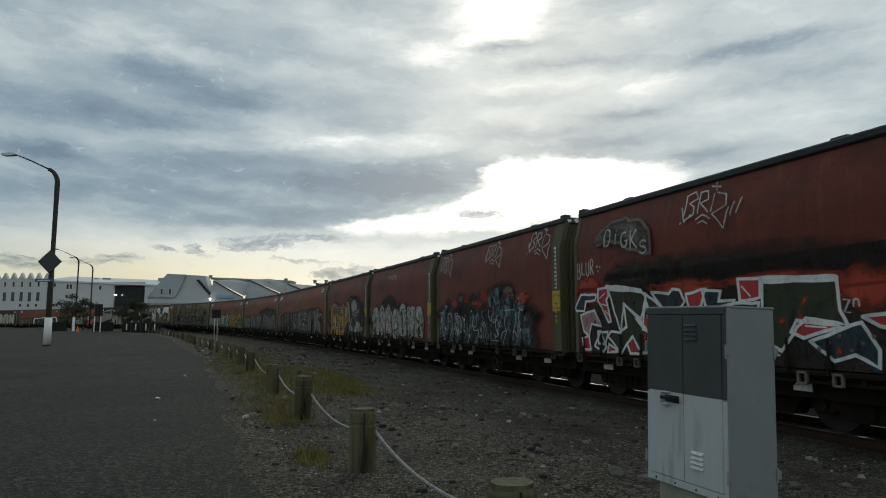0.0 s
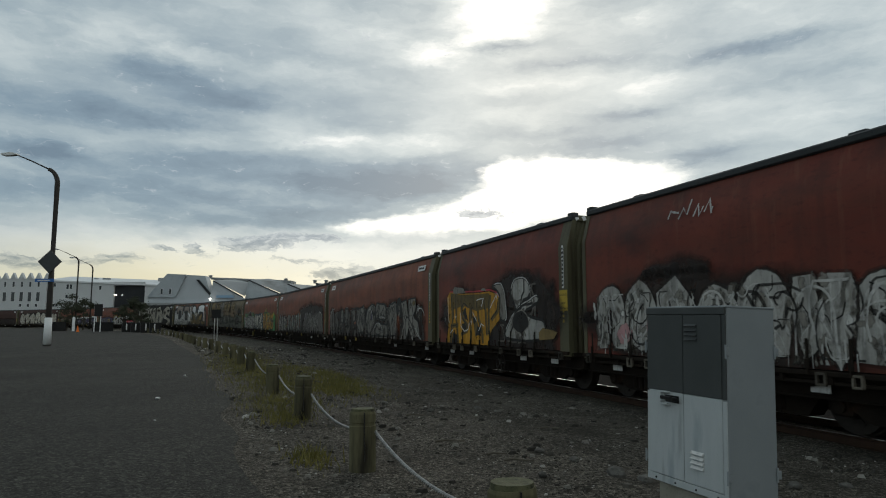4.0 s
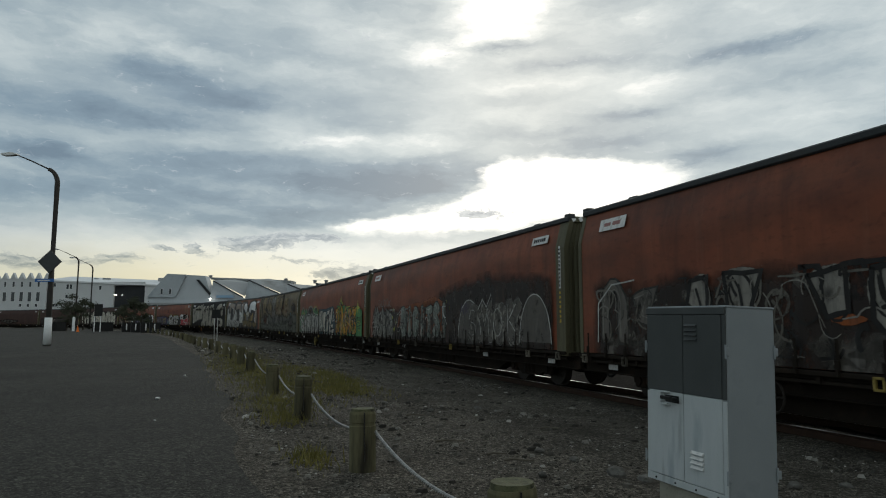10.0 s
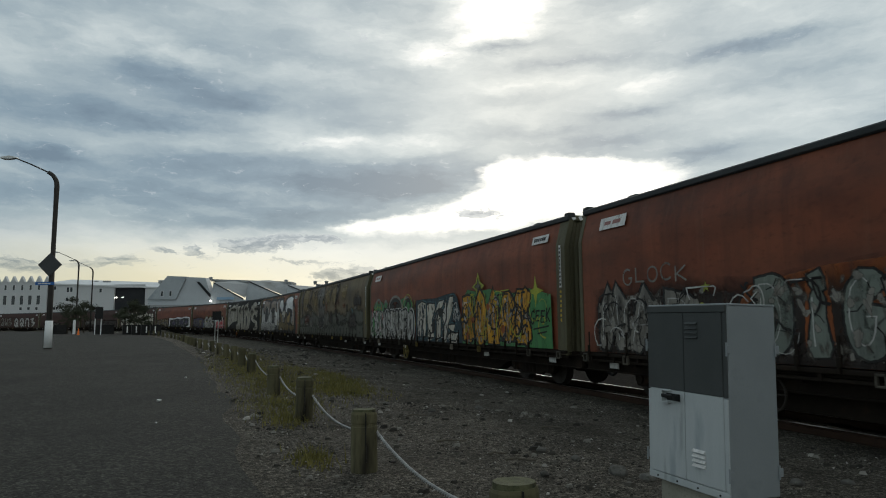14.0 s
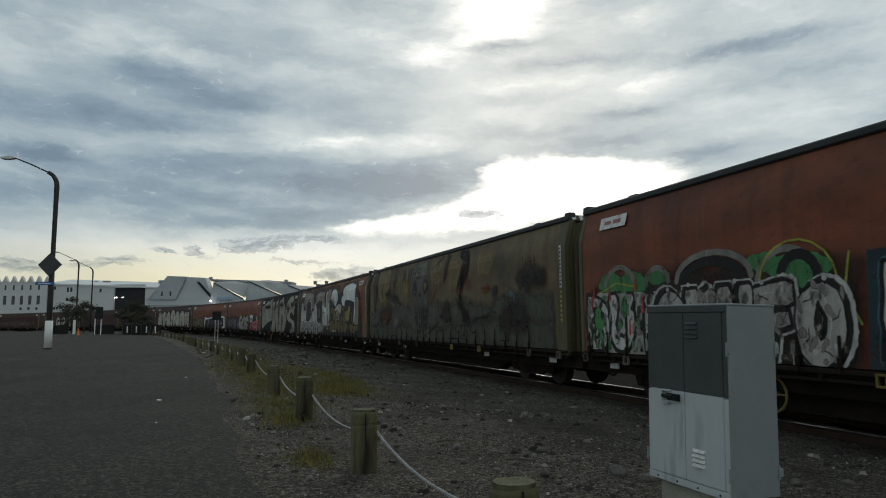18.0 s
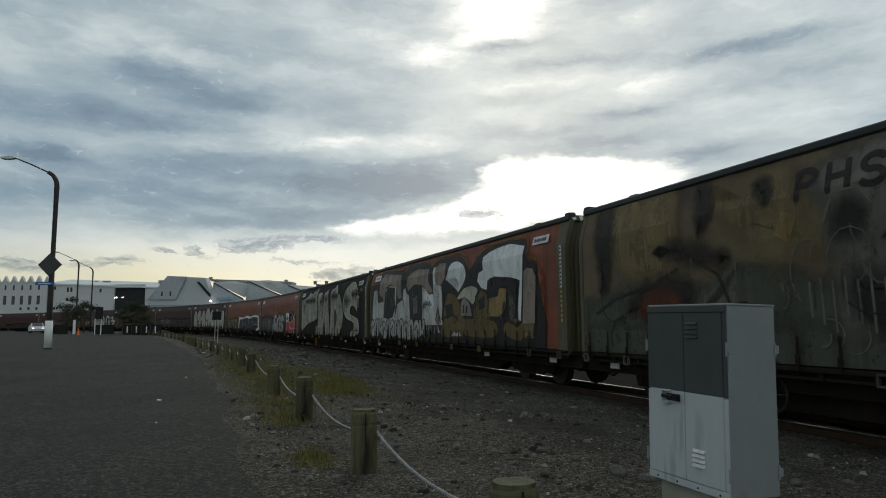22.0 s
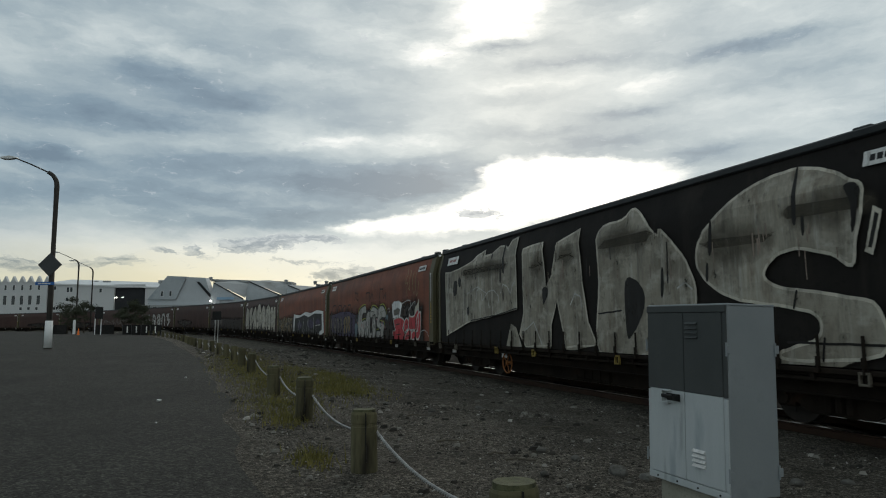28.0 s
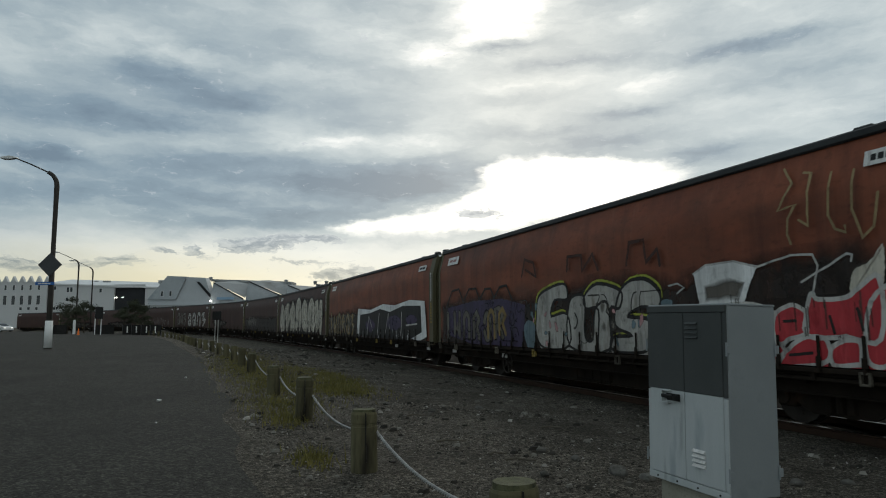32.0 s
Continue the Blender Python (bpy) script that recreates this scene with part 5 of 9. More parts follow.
    grit(w, ("scarlet", "black"), -3.6, 2.8, 0.95, 2.0, 18, 3, 0.09)
    lines(w, "white", 0.046, *[freehand(pts + [pts[0]], 0.12, 0.02, i) for i, (_, pts) in enumerate(forms)], name="spray_outline")
    lines(w, "white", 0.085, freehand([(-2.66, 2.17), (-2.07, 2.12), (-1.6, 2.04)]), freehand([(1.1, 2.09), (2.28, 2.03)]), [(-1.75, 1.55), (-1.5, 1.35)], name="spray_outline")
    lines(w, "white", 0.025, [(-2.72, 2.05), (-2.9, 1.95)], [(-2.66, 1.8), (-2.84, 1.84)], [(-2.6, 1.62), (-2.72, 1.7)], [(0.75, 2.0), (0.9, 1.85)], [(1.8, 1.42), (2.1, 1.4)], [(-0.9, 1.3), (-0.78, 1.2)])
    shape(w, "ash", *[blob(1.98 + 0.15 * k, 1.12 + 0.09 * (k % 3), 0.045, 0.045, k) for k in range(6)])
    brid_tag(w, -0.5, 2.92, 0.95)
    lines(w, "dirty_white", 0.025, [(0.60, 3.1), (0.66, 3.3)], [(0.72, 3.12), (0.8, 3.34)])
    halo = [(-3.0, 3.02), (-2.87, 3.3), (-2.56, 3.44), (-2.07, 3.45), (-1.63, 3.36), (-1.29, 3.1), (-1.33, 2.7), (-1.5, 2.69), (-1.68, 2.8), (-1.96, 2.87), (-2.21, 3.0), (-2.59, 3.05), (-3.0, 3.02)]
    shape(w, "smoke", halo[:-1])
    lines(w, "ash", 0.07, freehand(halo, 0.12, 0.08))
    word(w, "DIGKS", -2.72, -1.35, 3.0, 3.32, 0.032, "dirty_white", slant=0.1, rise_=-0.06, name="spray_tag")
    word(w, "BLUR", -3.7, -3.05, 2.42, 2.72, 0.03, "dirty_white", name="spray_tag")
    shape(w, "dirty_white", blob(-2.95, 2.6, 0.03, 0.03), blob(-2.85, 2.58, 0.03, 0.03), blob(-2.92, 2.5, 0.025, 0.025))
    word(w, "Z1", 2.35, 2.6, 1.62, 1.76, 0.022, "dirty_white", name="spray_tag")


def paint_b(w):
    def tops(u):
        return 1.95 + 0.28 * math.sin(u * 1.3 + 0.4) + 0.2 * math.sin(u * 4.1) + 0.25 * math.exp(-((u - 1.1) / 0.6) ** 2)

    shape(w, "soot", blob(-0.5, 1.6, 3.2, 0.85, 4, 0.3), blob(0.9, 2.25, 0.8, 0.35, 6, 0.3), [(-3.6, 0.9), (-3.6, 1.7), (2.6, 1.9), (3.2, 0.9)])
    shape(w, "scarlet", blob(-2.3, 2.05, 0.5, 0.2, 1, 0.5), blob(-1.2, 2.15, 0.45, 0.2, 2, 0.5), blob(-0.1, 2.25, 0.3, 0.25, 3, 0.5), blob(1.9, 2.05, 0.5, 0.22, 8, 0.5))
    shape(w, "black_wash", blob(0.53, 2.15, 0.42, 0.36, 1), blob(1.34, 2.2, 0.45, 0.38, 2), blob(-1.86, 2.15, 0.35, 0.3, 3), blob(-0.9, 2.1, 0.4, 0.3, 4), blob(-2.8, 2.0, 0.4, 0.3, 5))
    shape(w, "ash", blob(0.5, 2.25, 0.26, 0.14, 7), blob(1.36, 2.3, 0.3, 0.14, 8), blob(-1.86, 2.2, 0.2, 0.12, 9))
    shape(w, "scarlet", blob(1.35, 2.15, 0.4, 0.12, 3, 0.4), blob(2.1, 2.1, 0.4, 0.16, 5, 0.4), blob(-0.6, 2.0, 0.35, 0.16, 6, 0.4), blob(0.1, 1.8, 0.2, 0.2, 4, 0.5))
    word(w, "1413416", -3.5, 2.4, 0.95, 1.8, 0.20, "sky_blue", "black", 0.05, seed=3, jig=0.16)
    grit(w, ("black", "teal", "sky_blue", "ash", "teal", "black", "sky_blue"), -3.5, 2.5, 0.95, 2.1, 70, 4, 0.10, 2.6, tops)
    grit(w, ("dirty_white", "scarlet"), -3.4, 2.2, 1.0, 1.9, 22, 8, 0.045, 2.6, tops)
    grit(w, ("turquoise",), 0.5, 1.8, 1.4, 2.1, 26, 6, 0.07, 2.5, tops)
    lines(w, "dirty_white", 0.028, *[freehand([(u, 1.05), (u + 0.1, 1.35), (u + 0.28, 1.1), (u + 0.3, 1.5)], 0.08, 0.05, u) for u in (-3.1, -2.2, -0.4, 0.6, 1.6)])
    tangle(w, "black", -3.4, 2.4, 1.0, 1.95, 50, 12, 0.05)
    tangle(w, "dirty_white", -3.4, 2.2, 1.0, 1.8, 26, 13, 0.022)
    for u, z in ((-3.55, 2.92), (-0.07, 2.93), (2.4, 2.95)):
        brid_tag(w, u, z, 0.95)


paint("turquoise", (0.065, 0.15, 0.17), 0.58, (0.05, 0.09, 0.10))


def paint_c(w):
    shape(w, "soot", blob(-0.4, 1.6, 3.4, 0.85, 11, 0.3), blob(-1.0, 2.35, 1.0, 0.3, 2, 0.4))
    word(w, "1434151", -3.3, 3.15, 0.95, 2.1, 0.40, "dull_silver", "soot", 0.05, seed=5, jig=0.06, gap=-0.05)
    word(w, "2631412", -3.3, 3.0, 1.05, 1.95, 0.035, "dirty_white", seed=6)
    shape(w, "pink", blob(-2.4, 1.25, 0.22, 0.2, 1, 0.4), blob(-1.6, 1.45, 0.16, 0.28, 2, 0.4), blob(-0.9, 1.2, 0.14, 0.16, 3, 0.4))
    grit(w, ("soot_scrub", "dirty_white"), -3.4, 3.1, 0.95, 1.95, 40, 5, 0.05, 4.5)
    tangle(w, "black_wash", -3.3, 3.1, 1.0, 2.0, 30, 15, 0.04)
    tangle(w, "dirty_white", -3.3, 3.1, 1.0, 2.0, 26, 16, 0.03)
    drips(w, "dirty_white", -3.3, 2.6, 1.05, 20, 4)
    lines(w, "dirty_white", 0.022, freehand([(3.60, 2.2), (3.72, 2.1), (3.6, 2.0), (3.74, 1.9), (3.6, 1.78), (3.72, 1.66), (3.62, 1.5), (3.75, 1.4), (3.6, 1.3), (3.72, 1.15), (3.6, 1.0)], 0.06, 0.05))
    scrawl(w, "dirty_white", -1.25, 0.0, 3.15, 3.5, 4, 2, 0.03)


def paint_d(w):
    shape(w, "soot", blob(-1.6, 1.75, 2.3, 0.9, 3, 0.3), blob(1.6, 1.75, 2.3, 1.15, 9, 0.25))
    shape(w, "soot", [(1.26, 2.52), (1.59, 2.82), (2.16, 2.82), (2.59, 2.62), (2.66, 2.27), (2.43, 2.08), (1.43, 2.1)], [(3.01, 2.24), (3.54, 2.42), (3.6, 1.12), (2.83, 0.93)], curve=1)
    shape(w, "pink", [(0.3, 2.29), (0.7, 2.26), (0.7, 1.72), (0.53, 1.72), (0.44, 2.11)])
    shape(w, "yellow", [(-3.07, 2.28), (-2.8, 2.48), (-1.92, 2.36), (-0.77, 2.33), (0.06, 2.34), (0.5, 2.25), (0.67, 2.13), (0.69, 1.57), (0.18, 1.26), (-0.11, 0.94), (-1.11, 0.9), (-1.78, 0.95), (-2.63, 0.86), (-3.14, 0.9), (-2.96, 1.36), (-3.01, 1.86)])
    shape(w, "ochre", [(-2.8, 2.41), (-1.92, 2.32), (-0.77, 2.29), (0.06, 2.29), (0.06, 1.88), (-0.8, 1.8), (-1.73, 1.98), (-2.73, 1.86)], [(-1.06, 1.59), (-0.8, 1.68), (-0.62, 1.17), (-0.9, 1.06)])
    shape(w, "black", [(-2.77, 0.86), (-2.57, 1.2), (-2.27, 1.13), (-2.19, 0.88)], [(-2.61, 1.9), (-2.5, 1.97), (-2.51, 1.58), (-2.63, 1.57)], [(-1.88, 1.44), (-1.47, 1.52), (-1.39, 1.32), (-1.64, 1.25), (-1.84, 1.31)], [(-1.75, 1.88), (-1.57, 1.94), (-1.5, 1.71), (-1.38, 1.51), (-1.63, 1.59), (-1.8, 1.74)], [(-1.15, 1.92), (-1.08, 1.94), (-1.18, 1.35), (-1.25, 1.35)], [(-1.14, 1.7), (-0.89, 1.61), (-0.78, 1.53), (-0.99, 1.42)], [(-0.88, 1.12), (-0.75, 1.38), (-0.54, 1.36), (-0.51, 1.11)])
    strokes = [[(-2.84, 0.85), (-2.65, 1.55), (-2.69, 2.28)], [(-2.19, 0.88), (-2.36, 1.61), (-2.35, 2.33)], [(-2.75, 1.37), (-2.26, 1.42)], [(-1.45, 1.96), (-1.73, 2.06), (-1.94, 1.9), (-1.85, 1.62), (-1.52, 1.44), (-1.57, 1.24), (-1.93, 1.14)], [(-1.26, 1.99), (-1.32, 1.6), (-1.23, 1.16), (-1.27, 0.94)], [(-0.82, 2.11), (-0.7, 1.59), (-0.45, 1.17), (-0.43, 0.95)], [(-0.3, 2.15), (-0.2, 1.58), (-0.16, 1.18)], [(0.05, 2.18), (-0.04, 1.73), (-0.01, 1.18)], [(0.17, 1.58), (0.5, 1.77), (0.61, 2.1)]]
    lines(w, "ochre", 0.13, *[freehand([(a + 0.05, b) for a, b in q], 0.12, 0.03) for q in strokes], name="spray_shade")
    lines(w, "black", 0.035, *[freehand(q, 0.12, 0.02) for q in strokes])
    lines(w, "red", 0.045, freehand([(-2.84, 2.45), (-1.91, 2.41), (-0.77, 2.37), (0.06, 2.38), (0.51, 2.29)]))
    lines(w, "white", 0.028, freehand([(-2.99, 2.26), (-2.97, 1.61), (-2.88, 1.49)]), freehand([(-1.99, 1.78), (-1.94, 1.37), (-1.66, 1.22), (-1.39, 1.28), (-1.32, 1.48)]), freehand([(-1.07, 1.76), (-0.81, 1.54)]), freehand([(-0.78, 2.12), (-0.32, 2.16), (-0.45, 1.94)]), freehand([(0.09, 1.86), (0.5, 2.22), (0.54, 2.1)]), freehand([(-0.67, 1.25), (-0.47, 1.44), (-0.3, 1.38)]), freehand([(-2.78, 1.17), (-2.57, 1.27)]), name="spray_highlight")
    shape(w, "white", star(-2.35, 1.66, 0.12, 0.15, 4), star(-3.2, 1.6, 0.10, 0.15, 4), star(-1.15, 1.5, 0.12, 0.15, 4))
    shape(w, "mid_grey", [(-2.56, 2.51), (-2.42, 2.59), (-1.75, 2.51), (-1.57, 2.35), (-2.52, 2.37)], [(-0.49, 2.38), (-0.42, 2.45), (-0.19, 2.43), (-0.16, 2.35)])
    arch, head, arm = [(0.28, 2.45), (0.58, 2.53), (0.83, 2.47), (1.0, 2.22), (1.07, 1.85), (1.09, 1.57), (0.74, 1.57), (0.72, 2.14), (0.52, 2.34)], [(1.36, 2.23), (1.45, 2.46), (1.65, 2.58), (2.04, 2.58), (2.31, 2.42), (2.37, 2.25), (2.25, 2.07), (2.01, 2.02), (1.89, 1.82), (1.7, 1.73), (1.56, 1.91), (1.47, 2.05)], [(1.06, 1.09), (1.34, 1.57), (1.55, 1.73), (1.89, 1.9), (2.32, 2.02), (2.64, 2.12), (2.78, 2.05), (2.72, 1.95), (2.42, 1.85), (2.11, 1.73), (2.49, 1.59), (3.0, 1.49), (2.89, 1.08)]
    shape(w, "mid_grey", arch, curve=1)
    shape(w, "dull_silver", head, arm, curve=1)
    tangle(w, "smoke", 0.6, 2.6, 1.0, 2.4, 12, 37, 0.06)
    for q in (arch, head, arm):
        lines(w, "black", 0.07, freehand(spline(q) + [spline(q)[0]]), name="spray_outline")
    lines(w, "dirty_white", 0.03, *[freehand(spline(q)[2:22]) for q in (arch, head, arm)], name="spray_highlight")
    eye = blob(1.85, 1.5, 0.42, 0.28, 6, 0.15)
    shape(w, "black", eye)
    lines(w, "mid_grey", 0.035, freehand(eye + [eye[0]]))
    lines(w, "black", 0.06, freehand([(2.07, 2.52), (2.07, 2.23), (1.96, 2.14), (1.87, 1.89)]), freehand([(1.55, 1.73), (1.99, 1.9), (2.47, 1.94)]), freehand([(1.32, 1.21), (1.63, 1.56), (1.98, 1.69)]))
    shape(w, "gold", [(2.76, 1.24), (2.95, 1.36), (3.38, 1.31), (3.61, 1.26), (3.44, 1.1), (2.79, 1.06)])
    scrawl(w, "dirty_white", -2.9, -2.0, 0.52, 0.68, 5, 3, 0.025)


def paint_e(w):
    shape(w, "soot", [(-7.6, 0.88), (-7.6, 2.3), (-6.9, 2.45), (-6.0, 2.2), (-5.0, 2.45), (-4.0, 2.25), (-3.2, 2.4), (-2.4, 2.2), (-0.2, 2.35), (1.2, 2.45), (2.4, 2.4), (3.5, 2.45), (4.6, 2.5), (5.8, 2.5), (6.8, 2.45), (7.4, 2.2), (7.6, 1.6), (7.6, 0.88)])
    word(w, "16", -7.4, -5.3, 1.0, 2.2, 0.26, "smoke", "ash", 0.03, seed=2)
    grit(w, ("black_wash", "ash"), -7.3, -4.6, 1.0, 2.1, 24, 7, 0.07, 2.4)
    forms = [
        [(-4.72, 2.14), (-4.35, 2.2), (-4.38, 1.51), (-4.9, 1.51)], [(-4.0, 2.22), (-3.29, 2.19), (-3.57, 1.51), (-3.9, 1.43)], [(-2.53, 2.08), (-1.99, 2.18), (-1.97, 1.6), (-2.28, 1.53)],
        [(-1.64, 2.1), (-0.81, 2.21), (-0.4, 2.3), (-0.24, 1.75), (-0.3, 1.1), (-1.2, 1.0), (-1.66, 1.5)], [(0.03, 1.77), (0.2, 2.05), (0.41, 2.18), (0.94, 2.32), (1.41, 2.23), (1.43, 1.73), (1.2, 1.3), (0.5, 0.95), (0.1, 1.2)],
        [(1.52, 2.15), (1.69, 2.33), (2.0, 2.3), (2.03, 2.07), (2.0, 1.71), (1.53, 1.63)], [(2.07, 2.29), (2.38, 2.28), (2.9, 2.25), (3.1, 1.9), (2.9, 1.6), (2.03, 1.62)],
        [(1.08, 1.24), (1.58, 1.49), (1.89, 1.53), (2.22, 1.44), (3.2, 1.4), (3.4, 0.93), (1.04, 0.93)], [(3.3, 1.7), (3.45, 2.2), (4.3, 2.3), (4.5, 1.7), (4.3, 1.0), (3.7, 0.95)],
    ]
    shape(w, "mid_grey", *forms, curve=1)
    shape(w, "smoke", blob(-3.4, 1.15, 0.6, 0.25, 3), blob(-1.9, 1.15, 0.7, 0.22, 5), blob(-4.9, 1.1, 0.5, 0.15, 5), *[blob(-7.0 + 0.9 * k, 1.1, 0.3, 0.16, k, 0.3) for k in range(3)])
    shape(w, "orange_paint", blob(-2.0, 1.5, 0.22, 0.08, 4, 0.4))
    grit(w, ("smoke", "black_wash"), -4.9, 4.4, 0.95, 2.25, 26, 3, 0.10, 2.2)
    tangle(w, "black", -4.9, 4.5, 1.0, 2.2, 70, 31, 0.05)
    tangle(w, "ash", -7.3, 4.4, 1.0, 2.1, 60, 32, 0.04)
    tangle(w, "mid_grey", -7.3, 4.4, 1.0, 2.1, 22, 33, 0.02)
    lines(w, "black", 0.07, *[freehand(q + [q[0]], 0.15, 0.03, i) for i, q in enumerate(forms)], name="spray_outline")
    lines(w, "black", 0.05, *[freehand(q, 0.12, 0.03) for q in ([(0.3, 1.5), (0.5, 1.9), (0.9, 2.1), (1.25, 1.9), (1.2, 1.6)], [(0.71, 1.75), (0.86, 2.0), (1.1, 1.88), (1.2, 1.73)], [(1.6, 1.9), (1.8, 2.05), (1.75, 1.8), (1.95, 1.75)], [(2.2, 1.85), (2.5, 1.95), (2.4, 1.75), (2.8, 1.8)], [(1.3, 1.15), (1.7, 1.35), (2.1, 1.2), (2.4, 1.25)], [(3.5, 1.9), (3.8, 2.1), (4.1, 1.9), (3.9, 1.5)], [(-1.3, 1.4), (-1.0, 1.9), (-0.6, 1.6)], [(-4.6, 2.0), (-4.5, 1.7)], [(-3.7, 2.0), (-3.65, 1.65)])])
    shape(w, "purple", [(0.75, 1.62), (0.88, 1.92), (1.05, 1.82), (1.12, 1.62)])
    lines(w, "dirty_white", 0.03, freehand([(-7.4, 1.1), (-7.36, 1.85), (-6.9, 2.2), (-6.2, 2.25)]), arc(0.6, 1.4, 0.5, 0.7, 20, 170), [(2.05, 1.72), (2.5, 1.74), (2.9, 1.68)], [(0.85, 1.95), (1.0, 2.02)], arc(1.9, 1.1, 0.6, 0.38, 10, 170))
    shape(w, "black", blob(4.75, 2.05, 0.38, 0.42, 2, 0.1))
    shape(w, "ember", blob(4.65, 1.4, 0.28, 0.45, 3, 0.3))
    lines(w, "mid_grey", 0.03, freehand([(4.62, 2.16), (4.70, 2.06), (4.74, 1.98)]), freehand([(4.90, 2.18), (4.80, 2.08), (4.77, 1.98)]), freehand([(4.68, 1.76), (4.75, 1.92), (4.83, 1.76)]), freehand([(4.66, 1.82), (4.85, 1.83)]))
    shape(w, "mid_grey", [(5.2, 1.75), (5.0, 2.25), (5.6, 2.35), (5.8, 1.8), (6.05, 1.55), (6.7, 1.0), (6.3, 0.95), (5.9, 1.25), (5.5, 0.95), (4.9, 0.95), (5.3, 1.45)], [(5.85, 1.7), (5.85, 2.35), (6.6, 2.38), (6.7, 2.0), (6.4, 1.75), (6.9, 1.5), (7.1, 0.98), (6.75, 0.98), (6.3, 1.35)])
    lines(w, "black", 0.03, [(5.0, 1.7), (5.6, 1.75), (6.3, 1.4), (6.6, 1.3)])
    grit(w, ("ash", "smoke"), 4.9, 7.1, 0.95, 2.35, 14, 9, 0.07)
    tangle(w, "black", 5.0, 7.0, 1.0, 2.2, 9, 34, 0.04)
    lines(w, "black", 0.05, freehand([(5.2, 1.75), (5.0, 2.25), (5.6, 2.35), (5.8, 1.8), (6.05, 1.55), (6.7, 1.0)]), freehand([(5.85, 1.7), (5.85, 2.35), (6.6, 2.38), (6.7, 2.0), (6.4, 1.75), (6.9, 1.5), (7.1, 0.98)]), name="spray_outline")
    shape(w, "ochre", blob(6.45, 2.2, 0.16, 0.1, 1))
    lines(w, "dirty_white", 0.03, arc(7.1, 1.6, 0.45, 0.4, 20, 150), [(6.8, 1.9), (6.85, 2.1)], [(6.95, 1.9), (7.0, 2.12)], [(6.6, 1.3), (7.0, 1.0), (7.2, 0.9)])


def paint_f(w):
    shape(w, "soot", [(-7.6, 0.88), (-7.6, 2.1), (-5.5, 2.25), (-3.5, 2.1), (-1.6, 2.25), (0.2, 2.4), (0.6, 2.6), (2.0, 2.45), (2.9, 2.65), (4.3, 2.7), (5.4, 2.5), (6.6, 2.45), (7.6, 2.3), (7.7, 0.88)])
    word(w, "MAR", -7.4, -4.5, 0.95, 2.05, 0.36, "mid_grey", "black", 0.05, seed=8)
    word(w, "GLOCK", -6.6, -4.8, 2.15, 2.45, 0.035, "mid_grey", name="spray_tag", jig=0.03)
    shape(w, "orange_paint", [(-4.0, 1.3), (-3.75, 1.7), (-3.55, 1.98), (-2.3, 2.17), (-1.0, 2.22), (0.2, 2.36), (0.86, 2.18), (0.9, 1.2)])
    shape(w, "soot", [(-4.1, 0.92), (-3.8, 1.6), (-3.5, 1.95), (-2.3, 2.14), (-1.0, 2.19), (0.2, 2.33), (0.83, 2.15), (0.88, 0.92)])
    word(w, "DIGITS!", -3.45, 1.35, 0.98, 2.1, 0.42, "orange_paint", seed=3, jig=0.05)
    word(w, "DIGITS!", -3.45, 1.35, 0.98, 2.1, 0.28, "pale_grey_green", "black", 0.035, seed=3, jig=0.05)
    shape(w, "lime", star(-4.4, 2.0, 0.11), star(-4.05, 1.5, 0.08), star(1.45, 1.95, 0.16), star(1.65, 2.15, 0.09), blob(-4.3, 1.25, 0.1, 0.1, 1, 0.05), blob(-4.5, 1.7, 0.06, 0.06, 1, 0.05), blob(1.25, 2.15, 0.06, 0.06, 1, 0.05))
    shape(w, "soot", [(0.9, 0.9), (1.1, 2.6), (2.6, 2.8), (4.3, 2.9), (6.0, 2.75), (7.7, 2.6), (7.7, 0.9)])
    shape(w, "charcoal", blob(3.0, 1.4, 0.75, 0.8, 2, 0.05))
    lines(w, "dirty_white", 0.028, freehand(arc(3.0, 1.0, 0.82, 1.14, 5, 178, 16)))
    shape(w, "lead", arc(3.0, 1.0, 0.8, 1.12, 0, 180, 16), arc(6.85, 1.0, 0.75, 1.15, 0, 180, 16))
    word(w, "SMOK", 2.95, 6.2, 0.95, 2.02, 0.36, "lead", "dirty_white", 0.016, seed=4, jig=0.04, gap=-0.04)
    lines(w, "dirty_white", 0.028, freehand(arc(6.85, 1.0, 0.75, 1.15, 0, 180, 16)), freehand([(3.65, 1.86), (3.95, 2.12), (4.2, 1.9), (4.5, 2.25)]))
    grit(w, ("black_wash", "ash"), -7.4, -4.3, 0.95, 2.0, 20, 3, 0.07)
    tangle(w, "black", -7.3, 1.2, 1.0, 2.0, 34, 35, 0.035)
    tangle(w, "dirty_white", -7.3, 1.2, 1.0, 2.0, 20, 36, 0.02)
    scrawl(w, "purple", 2.4, 3.1, 1.7, 2.1, 4, 8, 0.03)


paint("lead", (0.112, 0.098, 0.083), 0.58, (0.06, 0.055, 0.05))
paint("charcoal", (0.050, 0.043, 0.037), 0.58, (0.08, 0.07, 0.06))
paint("pale_grey_green", (0.20, 0.225, 0.19), 0.60, (0.14, 0.16, 0.13))


